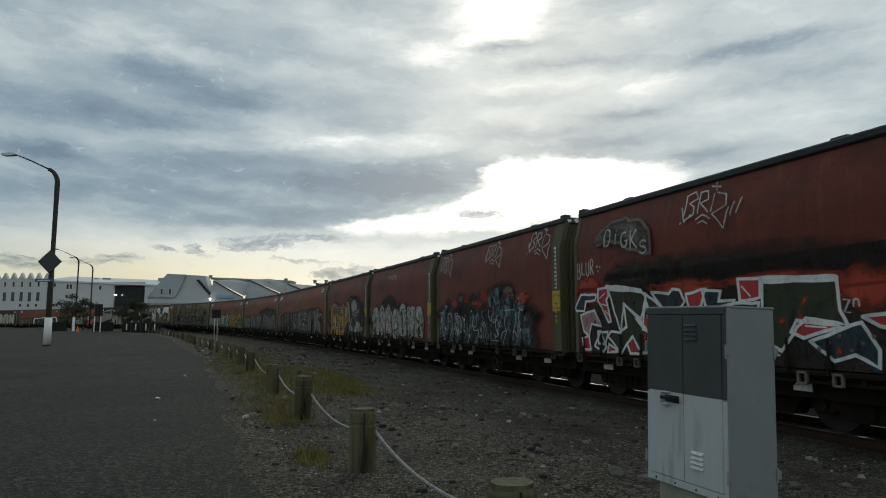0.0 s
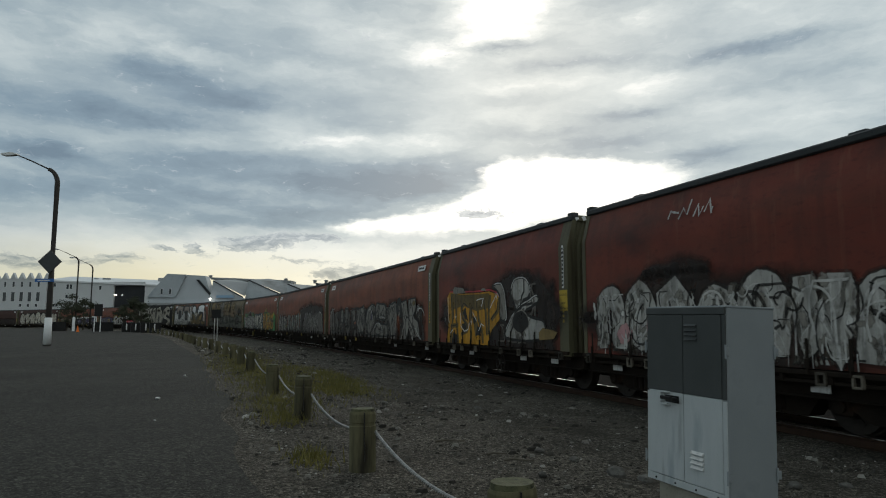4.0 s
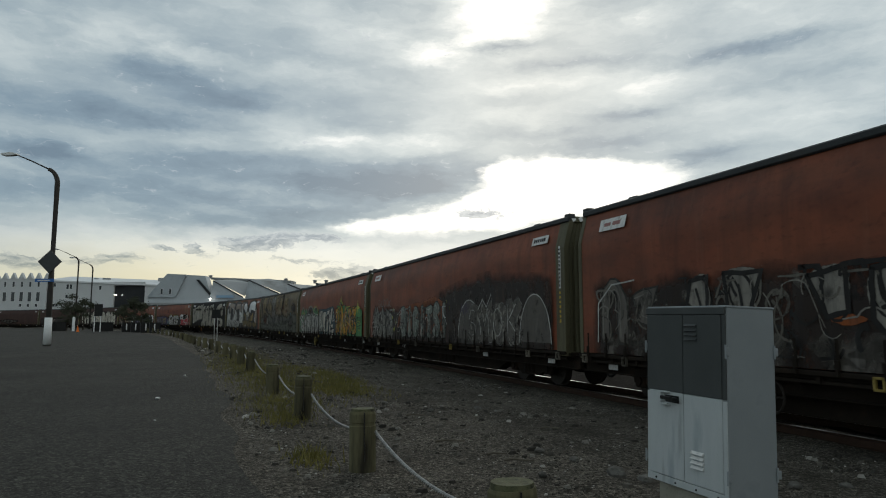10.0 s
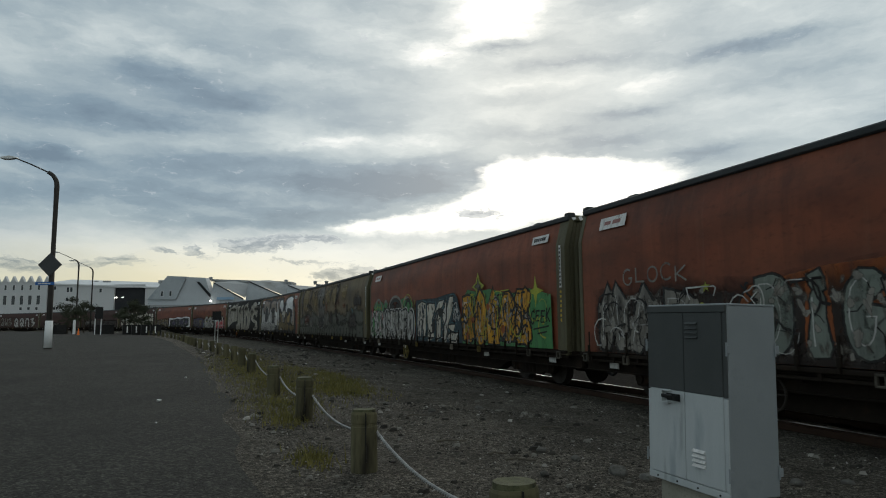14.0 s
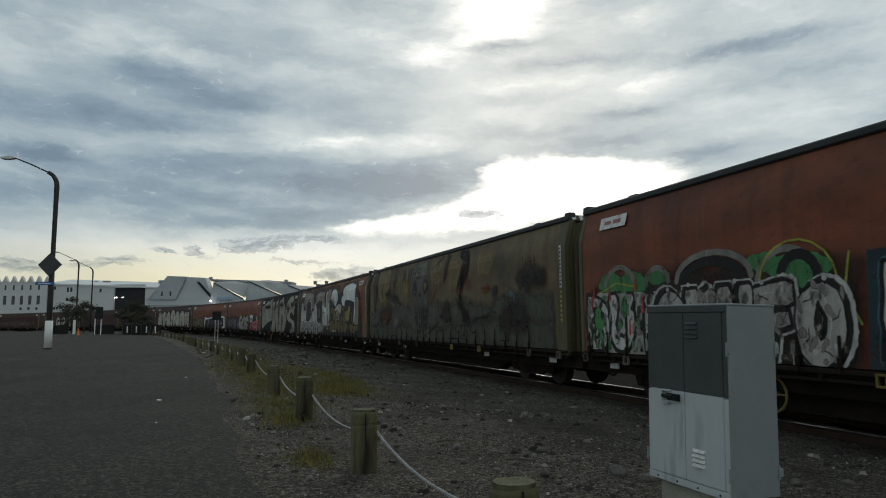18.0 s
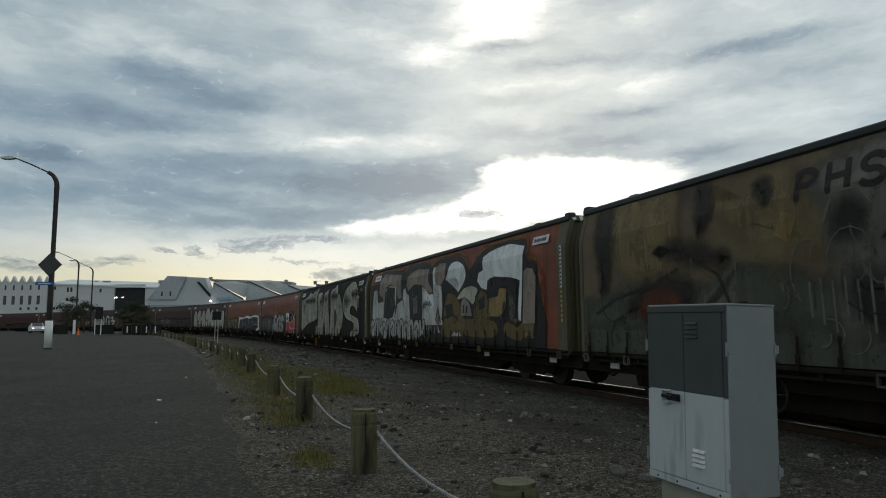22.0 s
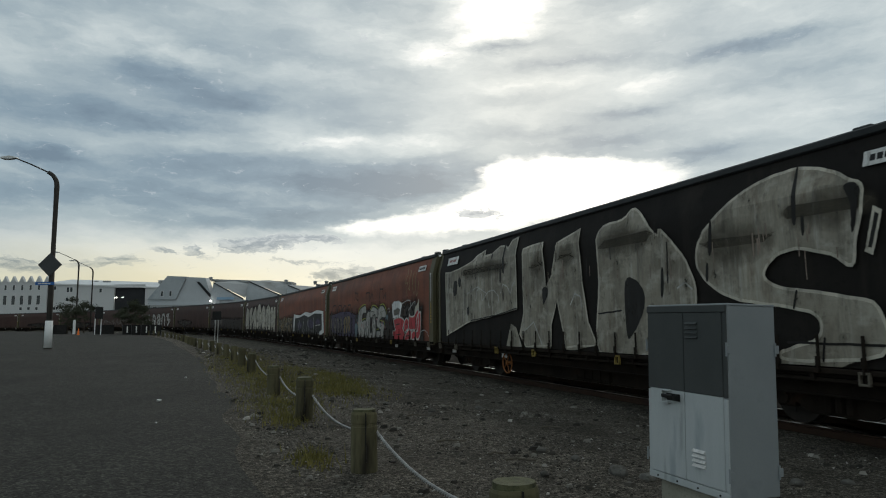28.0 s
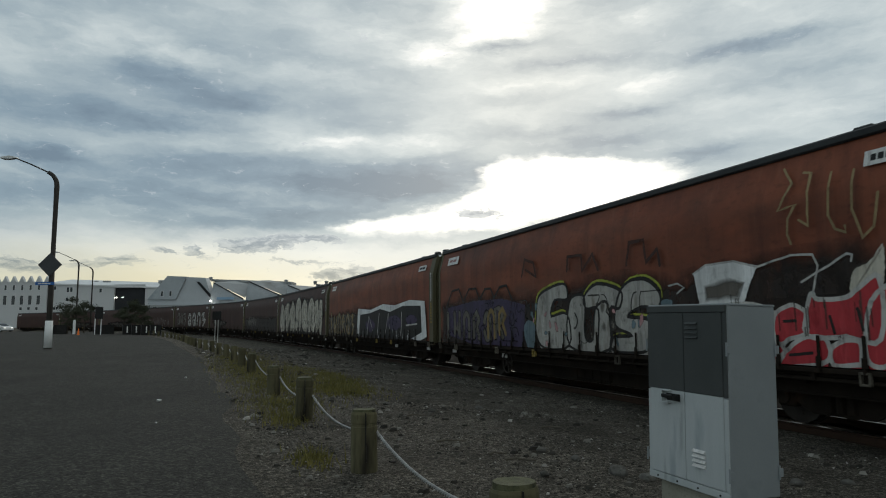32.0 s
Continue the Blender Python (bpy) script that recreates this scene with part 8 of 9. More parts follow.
# ---- signal cabinet ----
def build_cabinet():
    c = empty("electrical_cabinet")
    tagged(c, "grey steel roadside cabinet with dark painted upper doors", "electrical cabinet")
    W, D, H, Z0 = 0.78, 0.42, 1.25, 0.21
    # local: x along the front from the near corner, y into the depth, z up
    bm = bmesh.new()
    bx(bm, W / 2, D / 2, Z0 + H / 2, W, D, H, 0.008)
    part("body", bm, "cab_grey", c, "blue-grey painted sheet steel")
    bm = bmesh.new()
    bx(bm, W / 2, D / 2, Z0 + H + 0.004, W + 0.004, D + 0.004, 0.014, 0.003)
    part("lid", bm, "cab_grey", c)
    bm = bmesh.new()
    bx(bm, W / 2, D / 2 + 0.01, Z0 / 2 - 0.06, W - 0.10, D - 0.06, Z0 + 0.12, 0.02)
    part("plinth", bm, "concrete", c, "chipped cream concrete plinth")
    split = 0.47 * H
    for nm, x0, x1 in (("door", 0.035, W / 2 - 0.003), ("door", W / 2 + 0.003, W - 0.035)):
        bm = bmesh.new()
        bx(bm, (x0 + x1) / 2, -0.008, Z0 + 0.055 + (split + 0.06 - 0.055) / 2 + 0.0, x1 - x0, 0.016, split + 0.06 - 0.055, 0.003)
        d = part(nm, bm, "cab_light", c, "light grey steel door, upper half painted dark")
        bm = bmesh.new()
        bx(bm, (x0 + x1) / 2, -0.009, Z0 + (split + 0.062 + H - 0.05) / 2, x1 - x0, 0.018, H - 0.05 - split - 0.062, 0.003)
        part("painted_panel", bm, "cab_dark", d, "dark charcoal painted upper half")
    bm = bmesh.new()
    bx(bm, W / 2, -0.006, Z0 + 0.025, W, 0.014, 0.05, 0.003)
    part("kick_plate", bm, "cab_light", c)
    bm = bmesh.new()
    bx(bm, W / 2, -0.010, Z0 + H - 0.024, W, 0.022, 0.05, 0.004)
    part("hood", bm, "cab_dark", c, "dark top edge")
    for x in (0.0175, W - 0.0175):
        bm = bmesh.new()
        bx(bm, x, -0.005, Z0 + 0.05 + (split) / 2, 0.033, 0.010, split, 0.002)
        part("door_frame", bm, "cab_light", c)
        bm = bmesh.new()
        bx(bm, x, -0.005, Z0 + (split + 0.06 + H - 0.05) / 2, 0.033, 0.010, H - 0.11 - split, 0.002)
        part("door_frame", bm, "cab_dark", c)
    # louvres
    for lx, lz, mat in ((0.20, 0.16, "white_plate"), (0.25, 1.02, "cab_dark")):
        for k in range(4):
            bm = bmesh.new()
            prism(bm, [(lx, -0.017, Z0 + lz + 0.032 * k), (lx, -0.034, Z0 + lz + 0.032 * k + 0.004), (lx, -0.017, Z0 + lz + 0.032 * k + 0.022)], (0.115, 0, 0))
            part("louvre", bm, mat, c)
    # handle with lock
    bm = bmesh.new()
    bx(bm, 0.50, -0.02, Z0 + 0.60, 0.14, 0.008, 0.05, 0.003)
    bx(bm, 0.45, -0.05, Z0 + 0.60, 0.05, 0.06, 0.03, 0.006)
    bx(bm, 0.50, -0.075, Z0 + 0.61, 0.11, 0.02, 0.025, 0.005)
    part("handle", bm, "black_metal", c, "black metal handle and lock")
    bm = bmesh.new()
    bx(bm, 0.56, -0.03, Z0 + 0.645, 0.075, 0.04, 0.012, 0.003)
    bx(bm, 0.56, -0.03, Z0 + 0.56, 0.075, 0.04, 0.012, 0.003)
    bx(bm, 0.592, -0.03, Z0 + 0.60, 0.012, 0.04, 0.09, 0.003)
    part("hasp", bm, "cab_light", c, "pale steel hasp bracket")
    for hz in (0.16, 0.96):
        for hx, hy in ((-0.006, 0.0), (W + 0.01, 0.0), (-0.008, D)):
            bm = bmesh.new()
            bx(bm, hx, hy, Z0 + hz, 0.016, 0.030, 0.055, 0.004)
            cy(bm, (hx, hy - 0.015, Z0 + hz - 0.045), (hx, hy - 0.015, Z0 + hz + 0.045), 0.007, seg=8)
            part("hinge", bm, "cab_grey", c)
    for k in range(4):
        bm = bmesh.new()
        cy(bm, (0.08 + 0.2 * k, -0.013, Z0 + 0.022), (0.08 + 0.2 * k, -0.018, Z0 + 0.022), 0.007, seg=8)
        part("bolt", bm, "black_metal", c)
    return c


def place_cabinet():
    c = build_cabinet()
    W = 0.78
    # rotate so that the front's far end leads: local x is re-read from the far end
    for o in list(c.children_recursive):
        if o.type == "MESH" and not o.get("flipped"):
            o.data.transform(Matrix(((-1, 0, 0, W), (0, 1, 0, 0), (0, 0, 1, 0), (0, 0, 0, 1))))
            o.data.flip_normals()
            o["flipped"] = 1
    for o in c.children_recursive:
        if "flipped" in o:
            del o["flipped"]
    ang = math.degrees(math.atan2(-0.9320, 0.3624))
    c.matrix_basis = pose(1.814, 4.28, 0, 0, 1.7, 0) @ pose(-0.3624 * W, 0.9320 * W, 0, 0, 0, ang)


place_cabinet()


# ---- street lamps and signs ----
def street_lamp(x, y, h, reach, lean, first):
    z = ground_z(x, y)
    s = h / 11.7
    ob = empty("street_lamp", pose(x, y, z, 0, lean, 0))
    tagged(ob, "tall dark curved street lamp" + (" with a white painted foot" if first else ""), "street lamp", group="street lamps")
    bm = bmesh.new()
    bend = 9.9 * s
    pts = [(0, 0, -0.2), (0, 0, 4.0 * s), (0, 0, bend)]
    R = 0.95 * s
    for k in range(1, 7):
        a = k / 6 * 1.15
        pts.append((-R * (1 - math.cos(a)), 0, bend + R * math.sin(a)))
    tube(bm, pts, 0.16 if first else 0.12, 12, 0.11 if first else 0.09)
    part("pole", bm, "pole_dark", ob, smooth=True)
    e = Vector(pts[-1])
    tip = e + Vector((-reach, 0, 0.52 * reach * 0.85))
    bm = bmesh.new()
    tube(bm, [e, e.lerp(tip, 0.55) + Vector((0, 0, 0.03)), tip], 0.045, 8, 0.035)
    part("arm", bm, "pole_dark", ob, smooth=True)
    bm = bmesh.new()
    prism(bm, [(tip.x + 0.12, -0.13, tip.z - 0.02), (tip.x - 0.25, -0.17, tip.z - 0.08), (tip.x - 0.85, -0.14, tip.z - 0.04), (tip.x - 0.85, -0.14, tip.z + 0.06), (tip.x - 0.3, -0.15, tip.z + 0.13), (tip.x + 0.12, -0.12, tip.z + 0.05)], (0, 0.30, 0))
    hd = part("lantern", bm, "steel", ob, "grey metal lamp head")
    bm = bmesh.new()
    bx(bm, tip.x - 0.45, 0, tip.z - 0.075, 0.5, 0.22, 0.05, 0.02)
    part("lens", bm, "white_plate", hd)
    if first:
        bm = bmesh.new()
        tube(bm, [(0, 0, 0.12), (0, 0, 1.0), (0, 0, 1.72)], 0.215, 14, 0.205)
        part("painted_foot", bm, "white_paint", ob, "white painted lower sleeve", smooth=True)
        bm = bmesh.new()
        cy(bm, (0, 0, -0.1), (0, 0, 0.13), 0.26, 0.24, 14)
        part("base_collar", bm, "pole_dark", ob)
        bm = bmesh.new()
        bx(bm, 0, -0.24, 5.05, 1.02, 0.02, 1.02, 0.02, Matrix.Rotation(radians(45), 4, "Y"))
        sg = part("diamond_sign", bm, "sign_back", ob, "dark diamond-shaped sign plate")
        bm = bmesh.new()
        bx(bm, 0, -0.20, 5.05, 0.05, 0.06, 1.2)
        part("bracket", bm, "steel", sg)
        bm = bmesh.new()
        bx(bm, -0.25, -0.23, 3.93, 1.15, 0.03, 0.19, 0.01)
        st = part("street_sign", bm, "sign_blue", ob, "blue street name blade with pale bars")
        bm = bmesh.new()
        bx(bm, -0.28, -0.25, 3.93, 0.75, 0.008, 0.06)
        part("sign_mark", bm, "white_plate", st)
    return ob


def build_poles():
    p1 = (-23.55, 39.0)
    street_lamp(p1[0], p1[1], 11.7, 2.1, -0.2, True)
    street_lamp(-53.5, 95.0, 11.6, 2.6, 0, False)
    street_lamp(-58.4, 108.0, 11.6, 2.6, 0, False)
    # notice board on two white posts
    b = empty("notice_board", pose(-43.4, 82.0, ground_z(-43.4, 82.0)))
    tagged(b, "black notice board between two white posts", "sign")
    for x in (-0.35, 0.42):
        bm = bmesh.new()
        cy(bm, (x, 0, -0.1), (x, 0, 3.5), 0.06, seg=8)
        part("post", bm, "white_paint", b)
    bm = bmesh.new()
    bx(bm, 0.15, -0.09, 2.75, 1.0, 0.06, 1.5, 0.01)
    part("board", bm, "black_metal", b, "black board")
    # signal back by the bollards
    x, y = -18.4, 53.0
    g = empty("crossing_sign", pose(x, y, ground_z(x, y)))
    tagged(g, "black square signal board on twin grey posts", "sign")
    for dx in (-0.12, 0.12):
        bm = bmesh.new()
        cy(bm, (dx, 0, -0.1), (dx, 0, 2.3), 0.035, seg=8)
        part("post", bm, "steel", g)
    bm = bmesh.new()
    bx(bm, 0, -0.03, 2.15, 0.72, 0.05, 0.70, 0.015)
    part("board", bm, "black_metal", g, "black board")


build_poles()


# ---- planters, cone and posts at the bend ----
def build_bend():
    x, y = -48.6, 86.0
    z = ground_z(x, y)
    bm = bmesh.new()
    cy(bm, (0, 0, 0), (0, 0, 1.75), 0.17, seg=12)
    bmesh.ops.create_uvsphere(bm, u_segments=12, v_segments=6, radius=0.17, matrix=Matrix.Translation((0, 0, 1.75)))
    tagged(part("white_post", bm, "white_paint"), "thick white painted guard post", "post").matrix_basis = pose(x, y, z)
    cx, cyy = -45.5, 81.5
    c = empty("traffic_cone", pose(cx, cyy, ground_z(cx, cyy)))
    tagged(c, "orange traffic cone on the asphalt", "traffic cone")
    bm = bmesh.new()
    bx(bm, 0, 0, 0.03, 0.42, 0.42, 0.05, 0.01)
    part("foot", bm, "orange", c)
    bm = bmesh.new()
    cy(bm, (0, 0, 0.05), (0, 0, 0.85), 0.16, 0.03, 14)
    cn = part("cone", bm, "orange", c)
    bm = bmesh.new()
    cy(bm, (0, 0, 0.4), (0, 0, 0.58), 0.102, 0.07, 14)
    part("band", bm, "white_paint", cn)
    # dark timber boxes with shrubs
    for i, (px, py, w) in enumerate(((-50.5, 86.5, 1.1), (-51.9, 87.5, 1.2), (-44.2, 85.0, 2.4), (-39.6, 82.0, 1.2), (-38.0, 81.0, 1.2), (-36.3, 80.0, 1.3), (-34.8, 79.0, 1.2))):
        bm = bmesh.new()
        bx(bm, 0, 0, 0.55, w, 0.8, 1.25, 0.03)
        bx(bm, 0, 0, 1.19, w + 0.08, 0.88, 0.07, 0.02)
        ob = part("planter_box", bm, "black_metal")
        ob.matrix_basis = pose(px, py, ground_z(px, py), 0, 0, 30)
        tagged(ob, "dark stained timber planter box by the road", "planter", group="planters at the bend")
        if i > 2:
            bm = bmesh.new()
            bx(bm, 0, 0, 0.75, 0.14, 0.06, 0.8, 0.01)
            o = part("marker_post", bm, "white_plate")
            o.matrix_basis = pose(px + 0.3, py - 0.75, ground_z(px, py) - 0.08, 0, 0, 0)
            tagged(o, "short white marker post before a planter", "post", group="marker posts")


build_bend()


def tree(x, y, h, spread, seed, n, low=0.25):
    rnd = random.Random(seed)
    t = empty("tree", pose(x, y, ground_z(x, y)))
    tagged(t, "dark evergreen street tree with open crown", "tree", group="trees at the bend")
    bm = bmesh.new()
    tube(bm, [(0, 0, -0.1), (0.05, 0, h * 0.25), (-0.05, 0.05, h * 0.5), (0.02, 0, h * 0.75)], 0.14, 8, 0.04)
    ends = []
    for k in range(9):
        a = k * 2.4 + rnd.uniform(-0.3, 0.3)
        z0 = h * rnd.uniform(low, 0.6)
        ln = spread * rnd.uniform(0.5, 0.95)
        e = Vector((ln * math.cos(a), ln * math.sin(a) * 0.8, z0 + h * rnd.uniform(0.12, 0.36)))
        tube(bm, [(0, 0, z0), Vector((0, 0, z0)).lerp(e, 0.5) + Vector((0, 0, 0.15)), e], 0.055, 5, 0.018)
        ends.append(e)
    ends.append(Vector((0, 0, h * 0.9)))
    part("trunk", bm, "bark", t)
    vs, fs = [], []
    for k in range(n):
        e = rnd.choice(ends)
        d = Vector((rnd.gauss(0, 1), rnd.gauss(0, 1), rnd.gauss(0, 0.6))) * spread * 0.19
        c = e + d
        if c.z > h:
            c.z = h - rnd.random() * 0.3
        u = Vector((rnd.gauss(0, 1), rnd.gauss(0, 1), rnd.gauss(0, 0.6))).normalized()
        w = u.orthogonal().normalized()
        sz = rnd.uniform(0.06, 0.13)
        i = len(vs)
        vs += [c - u * sz, c + w * sz * 0.5, c + u * sz, c - w * sz * 0.5]
        fs.append((i, i + 1, i + 2, i + 3))
    me = bpy.data.meshes.new("crown")
    me.from_pydata([tuple(v) for v in vs], [], fs)
    me.materials.append(M["leaf"])
    o = new("crown", me)
    o.parent = t


for a in ((-54.0, 95.0, 5.4, 1.9, 1, 2900), (-50.9, 92.5, 4.7, 1.6, 2, 1900), (-50.4, 87.5, 2.6, 0.9, 4, 600), (-41.8, 85.5, 3.6, 1.3, 5, 1500), (-40.0, 84.5, 4.6, 1.6, 6, 2200), (-38.4, 83.0, 3.0, 1.3, 7, 1500), (-130.0, 165.0, 6.0, 2.6, 8, 1300)):
    tree(*a)


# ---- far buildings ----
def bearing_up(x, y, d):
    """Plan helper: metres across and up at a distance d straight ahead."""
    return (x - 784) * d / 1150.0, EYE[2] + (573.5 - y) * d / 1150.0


def far_box(name, x0, x1, y0, y1, z1, mat, parent, z0=0.0):
    bm = bmesh.new()
    bx(bm, (x0 + x1) / 2, (y0 + y1) / 2, (z0 + z1) / 2, x1 - x0, y1 - y0, z1 - z0)
    return part(name, bm, mat, parent)


def facade_window(parent, x, z, w, h, y, lit=None):
    bm = bmesh.new()
    bx(bm, x, y - 0.03, z, w + 0.16, 0.10, h + 0.16)
    fr = part("window", bm, "white_paint", parent)
    bm = bmesh.new()
    bx(bm, x, y - 0.10, z, w, 0.05, h)
    part("pane", bm, "window_glass", fr)


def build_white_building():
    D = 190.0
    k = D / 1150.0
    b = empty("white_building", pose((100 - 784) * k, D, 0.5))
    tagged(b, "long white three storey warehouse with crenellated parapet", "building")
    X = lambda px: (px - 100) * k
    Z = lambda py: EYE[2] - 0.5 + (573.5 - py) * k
    far_box("wall", X(-160), X(82), 0, 30, Z(494), "white_wall", b, -0.5)
    far_box("wall", X(82), X(200), 0.5, 30, Z(500), "white_wall", b, -0.5)
    far_box("doorway", X(200), X(255), 1.2, 30, Z(504), "dark_opening", b, -0.5)
    far_box("wall", X(255), X(278), 0.5, 30, Z(504), "white_wall", b, -0.5)
    bm = bmesh.new()
    prism(bm, [(X(78), 0.2, Z(496)), (X(78), 14, Z(484)), (X(78), 14, Z(496) - 0.5), (X(78), 0.2, Z(496) - 0.4)], (X(292) - X(78), 0, Z(506) - Z(497)))
    part("roof", bm, "white_roof", b)
    bm = bmesh.new()
    bx(bm, (X(200) + X(255)) / 2, 0.6, Z(502.5), X(255) - X(200), 0.5, 1.0)
    part("lintel", bm, "white_wall", b)
    # pointed parapet
    for i in range(-7, 6):
        px = 8 + 14.8 * i
        bm = bmesh.new()
        prism(bm, [(X(px - 5.2), -0.3, Z(494)), (X(px + 5.2), -0.3, Z(494)), (X(px + 1.6), -0.3, Z(487)), (X(px), -0.3, Z(483.5)), (X(px - 1.6), -0.3, Z(487))], (0, 1.0, 0))
        part("merlon", bm, "white_wall", b)
        if px > 80:
            continue
        facade_window(b, X(px + 1), Z(504), 3.4 * k, 9 * k, 0)
        facade_window(b, X(px + 1), Z(526), 5.6 * k, 16 * k, 0)
    for px in (38, 52, 66, 97):
        facade_window(b, X(px), Z(541), 4 * k, 5 * k, 0)
    for px, py, w, h in ((95, 505, 4, 6), (118, 508, 4, 8), (124, 508, 4, 8), (90, 522, 5, 6), (176, 510, 4, 7), (117, 525, 4, 6), (98, 541, 6, 5)):
        facade_window(b, X(px), Z(py), w * k, h * k, 0.5)
    for px in (140, 156, 163, 259, 266):
        bm = bmesh.new()
        bx(bm, X(px), 9, Z(492), 1.0, 1.0, 1.0, 0.1)
        cy(bm, (X(px), 9, Z(496)), (X(px), 9, Z(489)), 0.12, seg=6)
        part("roof_vent", bm, "shed_roof", b)
    for px in (199.5, 203, 214):
        bm = bmesh.new()
        bmesh.ops.create_uvsphere(bm, u_segments=10, v_segments=6, radius=0.16 if px != 214 else 0.12, matrix=Matrix.Translation((X(px), 1.0, Z(522.5))))
        part("flood_lamp", bm, "lamp_white", b, "lit white lamp in the dark doorway")


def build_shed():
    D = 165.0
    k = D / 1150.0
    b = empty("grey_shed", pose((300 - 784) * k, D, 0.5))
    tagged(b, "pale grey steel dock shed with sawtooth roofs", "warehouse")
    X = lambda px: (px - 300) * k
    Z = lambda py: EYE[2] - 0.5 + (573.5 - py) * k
    bm = bmesh.new()
    prism(bm, [(X(262), 0, -0.5), (X(380), 0, -0.5), (X(380), 0, Z(541)), (X(362), 0, Z(489)), (X(296), 0, Z(485.5)), (X(262), 0, Z(527))], (0, 3.0, 0))
    part("gable_wall", bm, "shed_wall", b, "pale grey cladding")
    bm = bmesh.new()
    prism(bm, [(X(262), -0.1, Z(527)), (X(296), -0.1, Z(485.5)), (X(330), -0.1, Z(487)), (X(312), -0.1, Z(527))], (0, -0.4, 0))
    part("end_gable", bm, "shed_gable", b, "weathered grey gable")
    bm = bmesh.new()
    bx(bm, X(318), -0.6, Z(538.5), X(380) - X(256), 1.4, 0.5)
    part("eave", bm, "shed_roof", b)
    for px in (288, 303):
        facade_window(b, X(px), Z(517), 3.6 * k, 9 * k, -0.5)
    for px in (278, 300, 320):
        facade_window(b, X(px), Z(541.5), 7 * k, 2.2 * k, -0.9)
    bm = bmesh.new()
    prism(bm, [(X(347), -0.05, Z(496)), (X(352), -0.05, Z(496)), (X(376), -0.05, Z(522)), (X(373), -0.05, Z(525))], (0, -0.3, 0))
    part("valley", bm, "dark_opening", b, "dark sloping gap")
    # sawtooth bays, going away
    for i, (a, peak, e, top, low) in enumerate(((372, 378, 431, 498, 531), (431, 436, 500, 495.5, 528), (500, 503, 552, 502, 526), (548, 551, 600, 500, 522), (600, 603, 660, 500, 520), (660, 664, 720, 500, 520))):
        bm = bmesh.new()
        prism(bm, [(X(a), -0.4 + 2.0 * i, -0.5), (X(e), -0.4 + 2.0 * i, -0.5), (X(e), -0.4 + 2.0 * i, Z(low - 2)), (X(peak), -0.4 + 2.0 * i, Z(top)), (X(a), -0.4 + 2.0 * i, Z(low))], (0, 2.0, 0))
        part("bay_wall", bm, "shed_wall", b)
        bm = bmesh.new()
        t2 = top - 5 + (6 if i > 1 else 0)
        prism(bm, [(X(peak), 0.1 + 2.0 * i, Z(top)), (X(e + 2), 0.1 + 2.0 * i, Z(low - 6)), (X(e + 2), 8 + 2.0 * i, Z(top + 2)), (X(peak + 20), 8 + 2.0 * i, Z(t2))], (0, 0.4, 0.2))
        part("bay_roof", bm, "shed_roof", b, "grey weathered iron roofing")
        bm = bmesh.new()
        tube(bm, [(X(peak), -0.5 + 2.0 * i, Z(top)), (X(e), -0.5 + 2.0 * i, Z(low - 4))], 0.16, 5)
        part("barge_board", bm, "roof_grey", b)
    bm = bmesh.new()
    prism(bm, [(X(350), 9.0, Z(487)), (X(500), 9.0, Z(493)), (X(500), 9.0, Z(497)), (X(350), 9.0, Z(491))], (0, 6, 0))
    part("ridge", bm, "shed_roof", b)
    for px, py in ((352, 485), (492, 491), (546, 494), (567, 494)):
        bm = bmesh.new()
        cy(bm, (X(px), 8.0, Z(py + 5)), (X(px), 8.0, Z(py)), 0.35, 0.5, 8)
        cy(bm, (X(px), 8.0, Z(py)), (X(px), 8.0, Z(py - 1.5)), 0.65, 0.3, 8)
        part("roof_vent", bm, "shed_roof", b)
    bm = bmesh.new()
    bx(bm, X(400), -0.7, Z(526), 30 * k, 0.3, 4.5 * k)
    part("wall_sign", bm, "sign_pale_blue", b, "pale blue sign board")
    bm = bmesh.new()
    bmesh.ops.create_uvsphere(bm, u_segments=12, v_segments=8, radius=0.26, matrix=Matrix.Translation((X(375.5), -1.2, Z(530.5))))
    part("flood_lamp", bm, "lamp_white", b, "lit white floodlight")


M["shed_gable"] = material("shed_gable", (0.33, 0.36, 0.38), (0.40, 0.43, 0.45), 0.3, 0.7, 0, 0.05, 4, (0.26, 0.29, 0.31), 0.6, 0.55)
M["sign_pale_blue"] = material("sign_pale_blue", (0.22, 0.36, 0.50), (0.30, 0.42, 0.55), 0.5, 0.6, 0, 0, 4)
build_white_building()
build_shed()


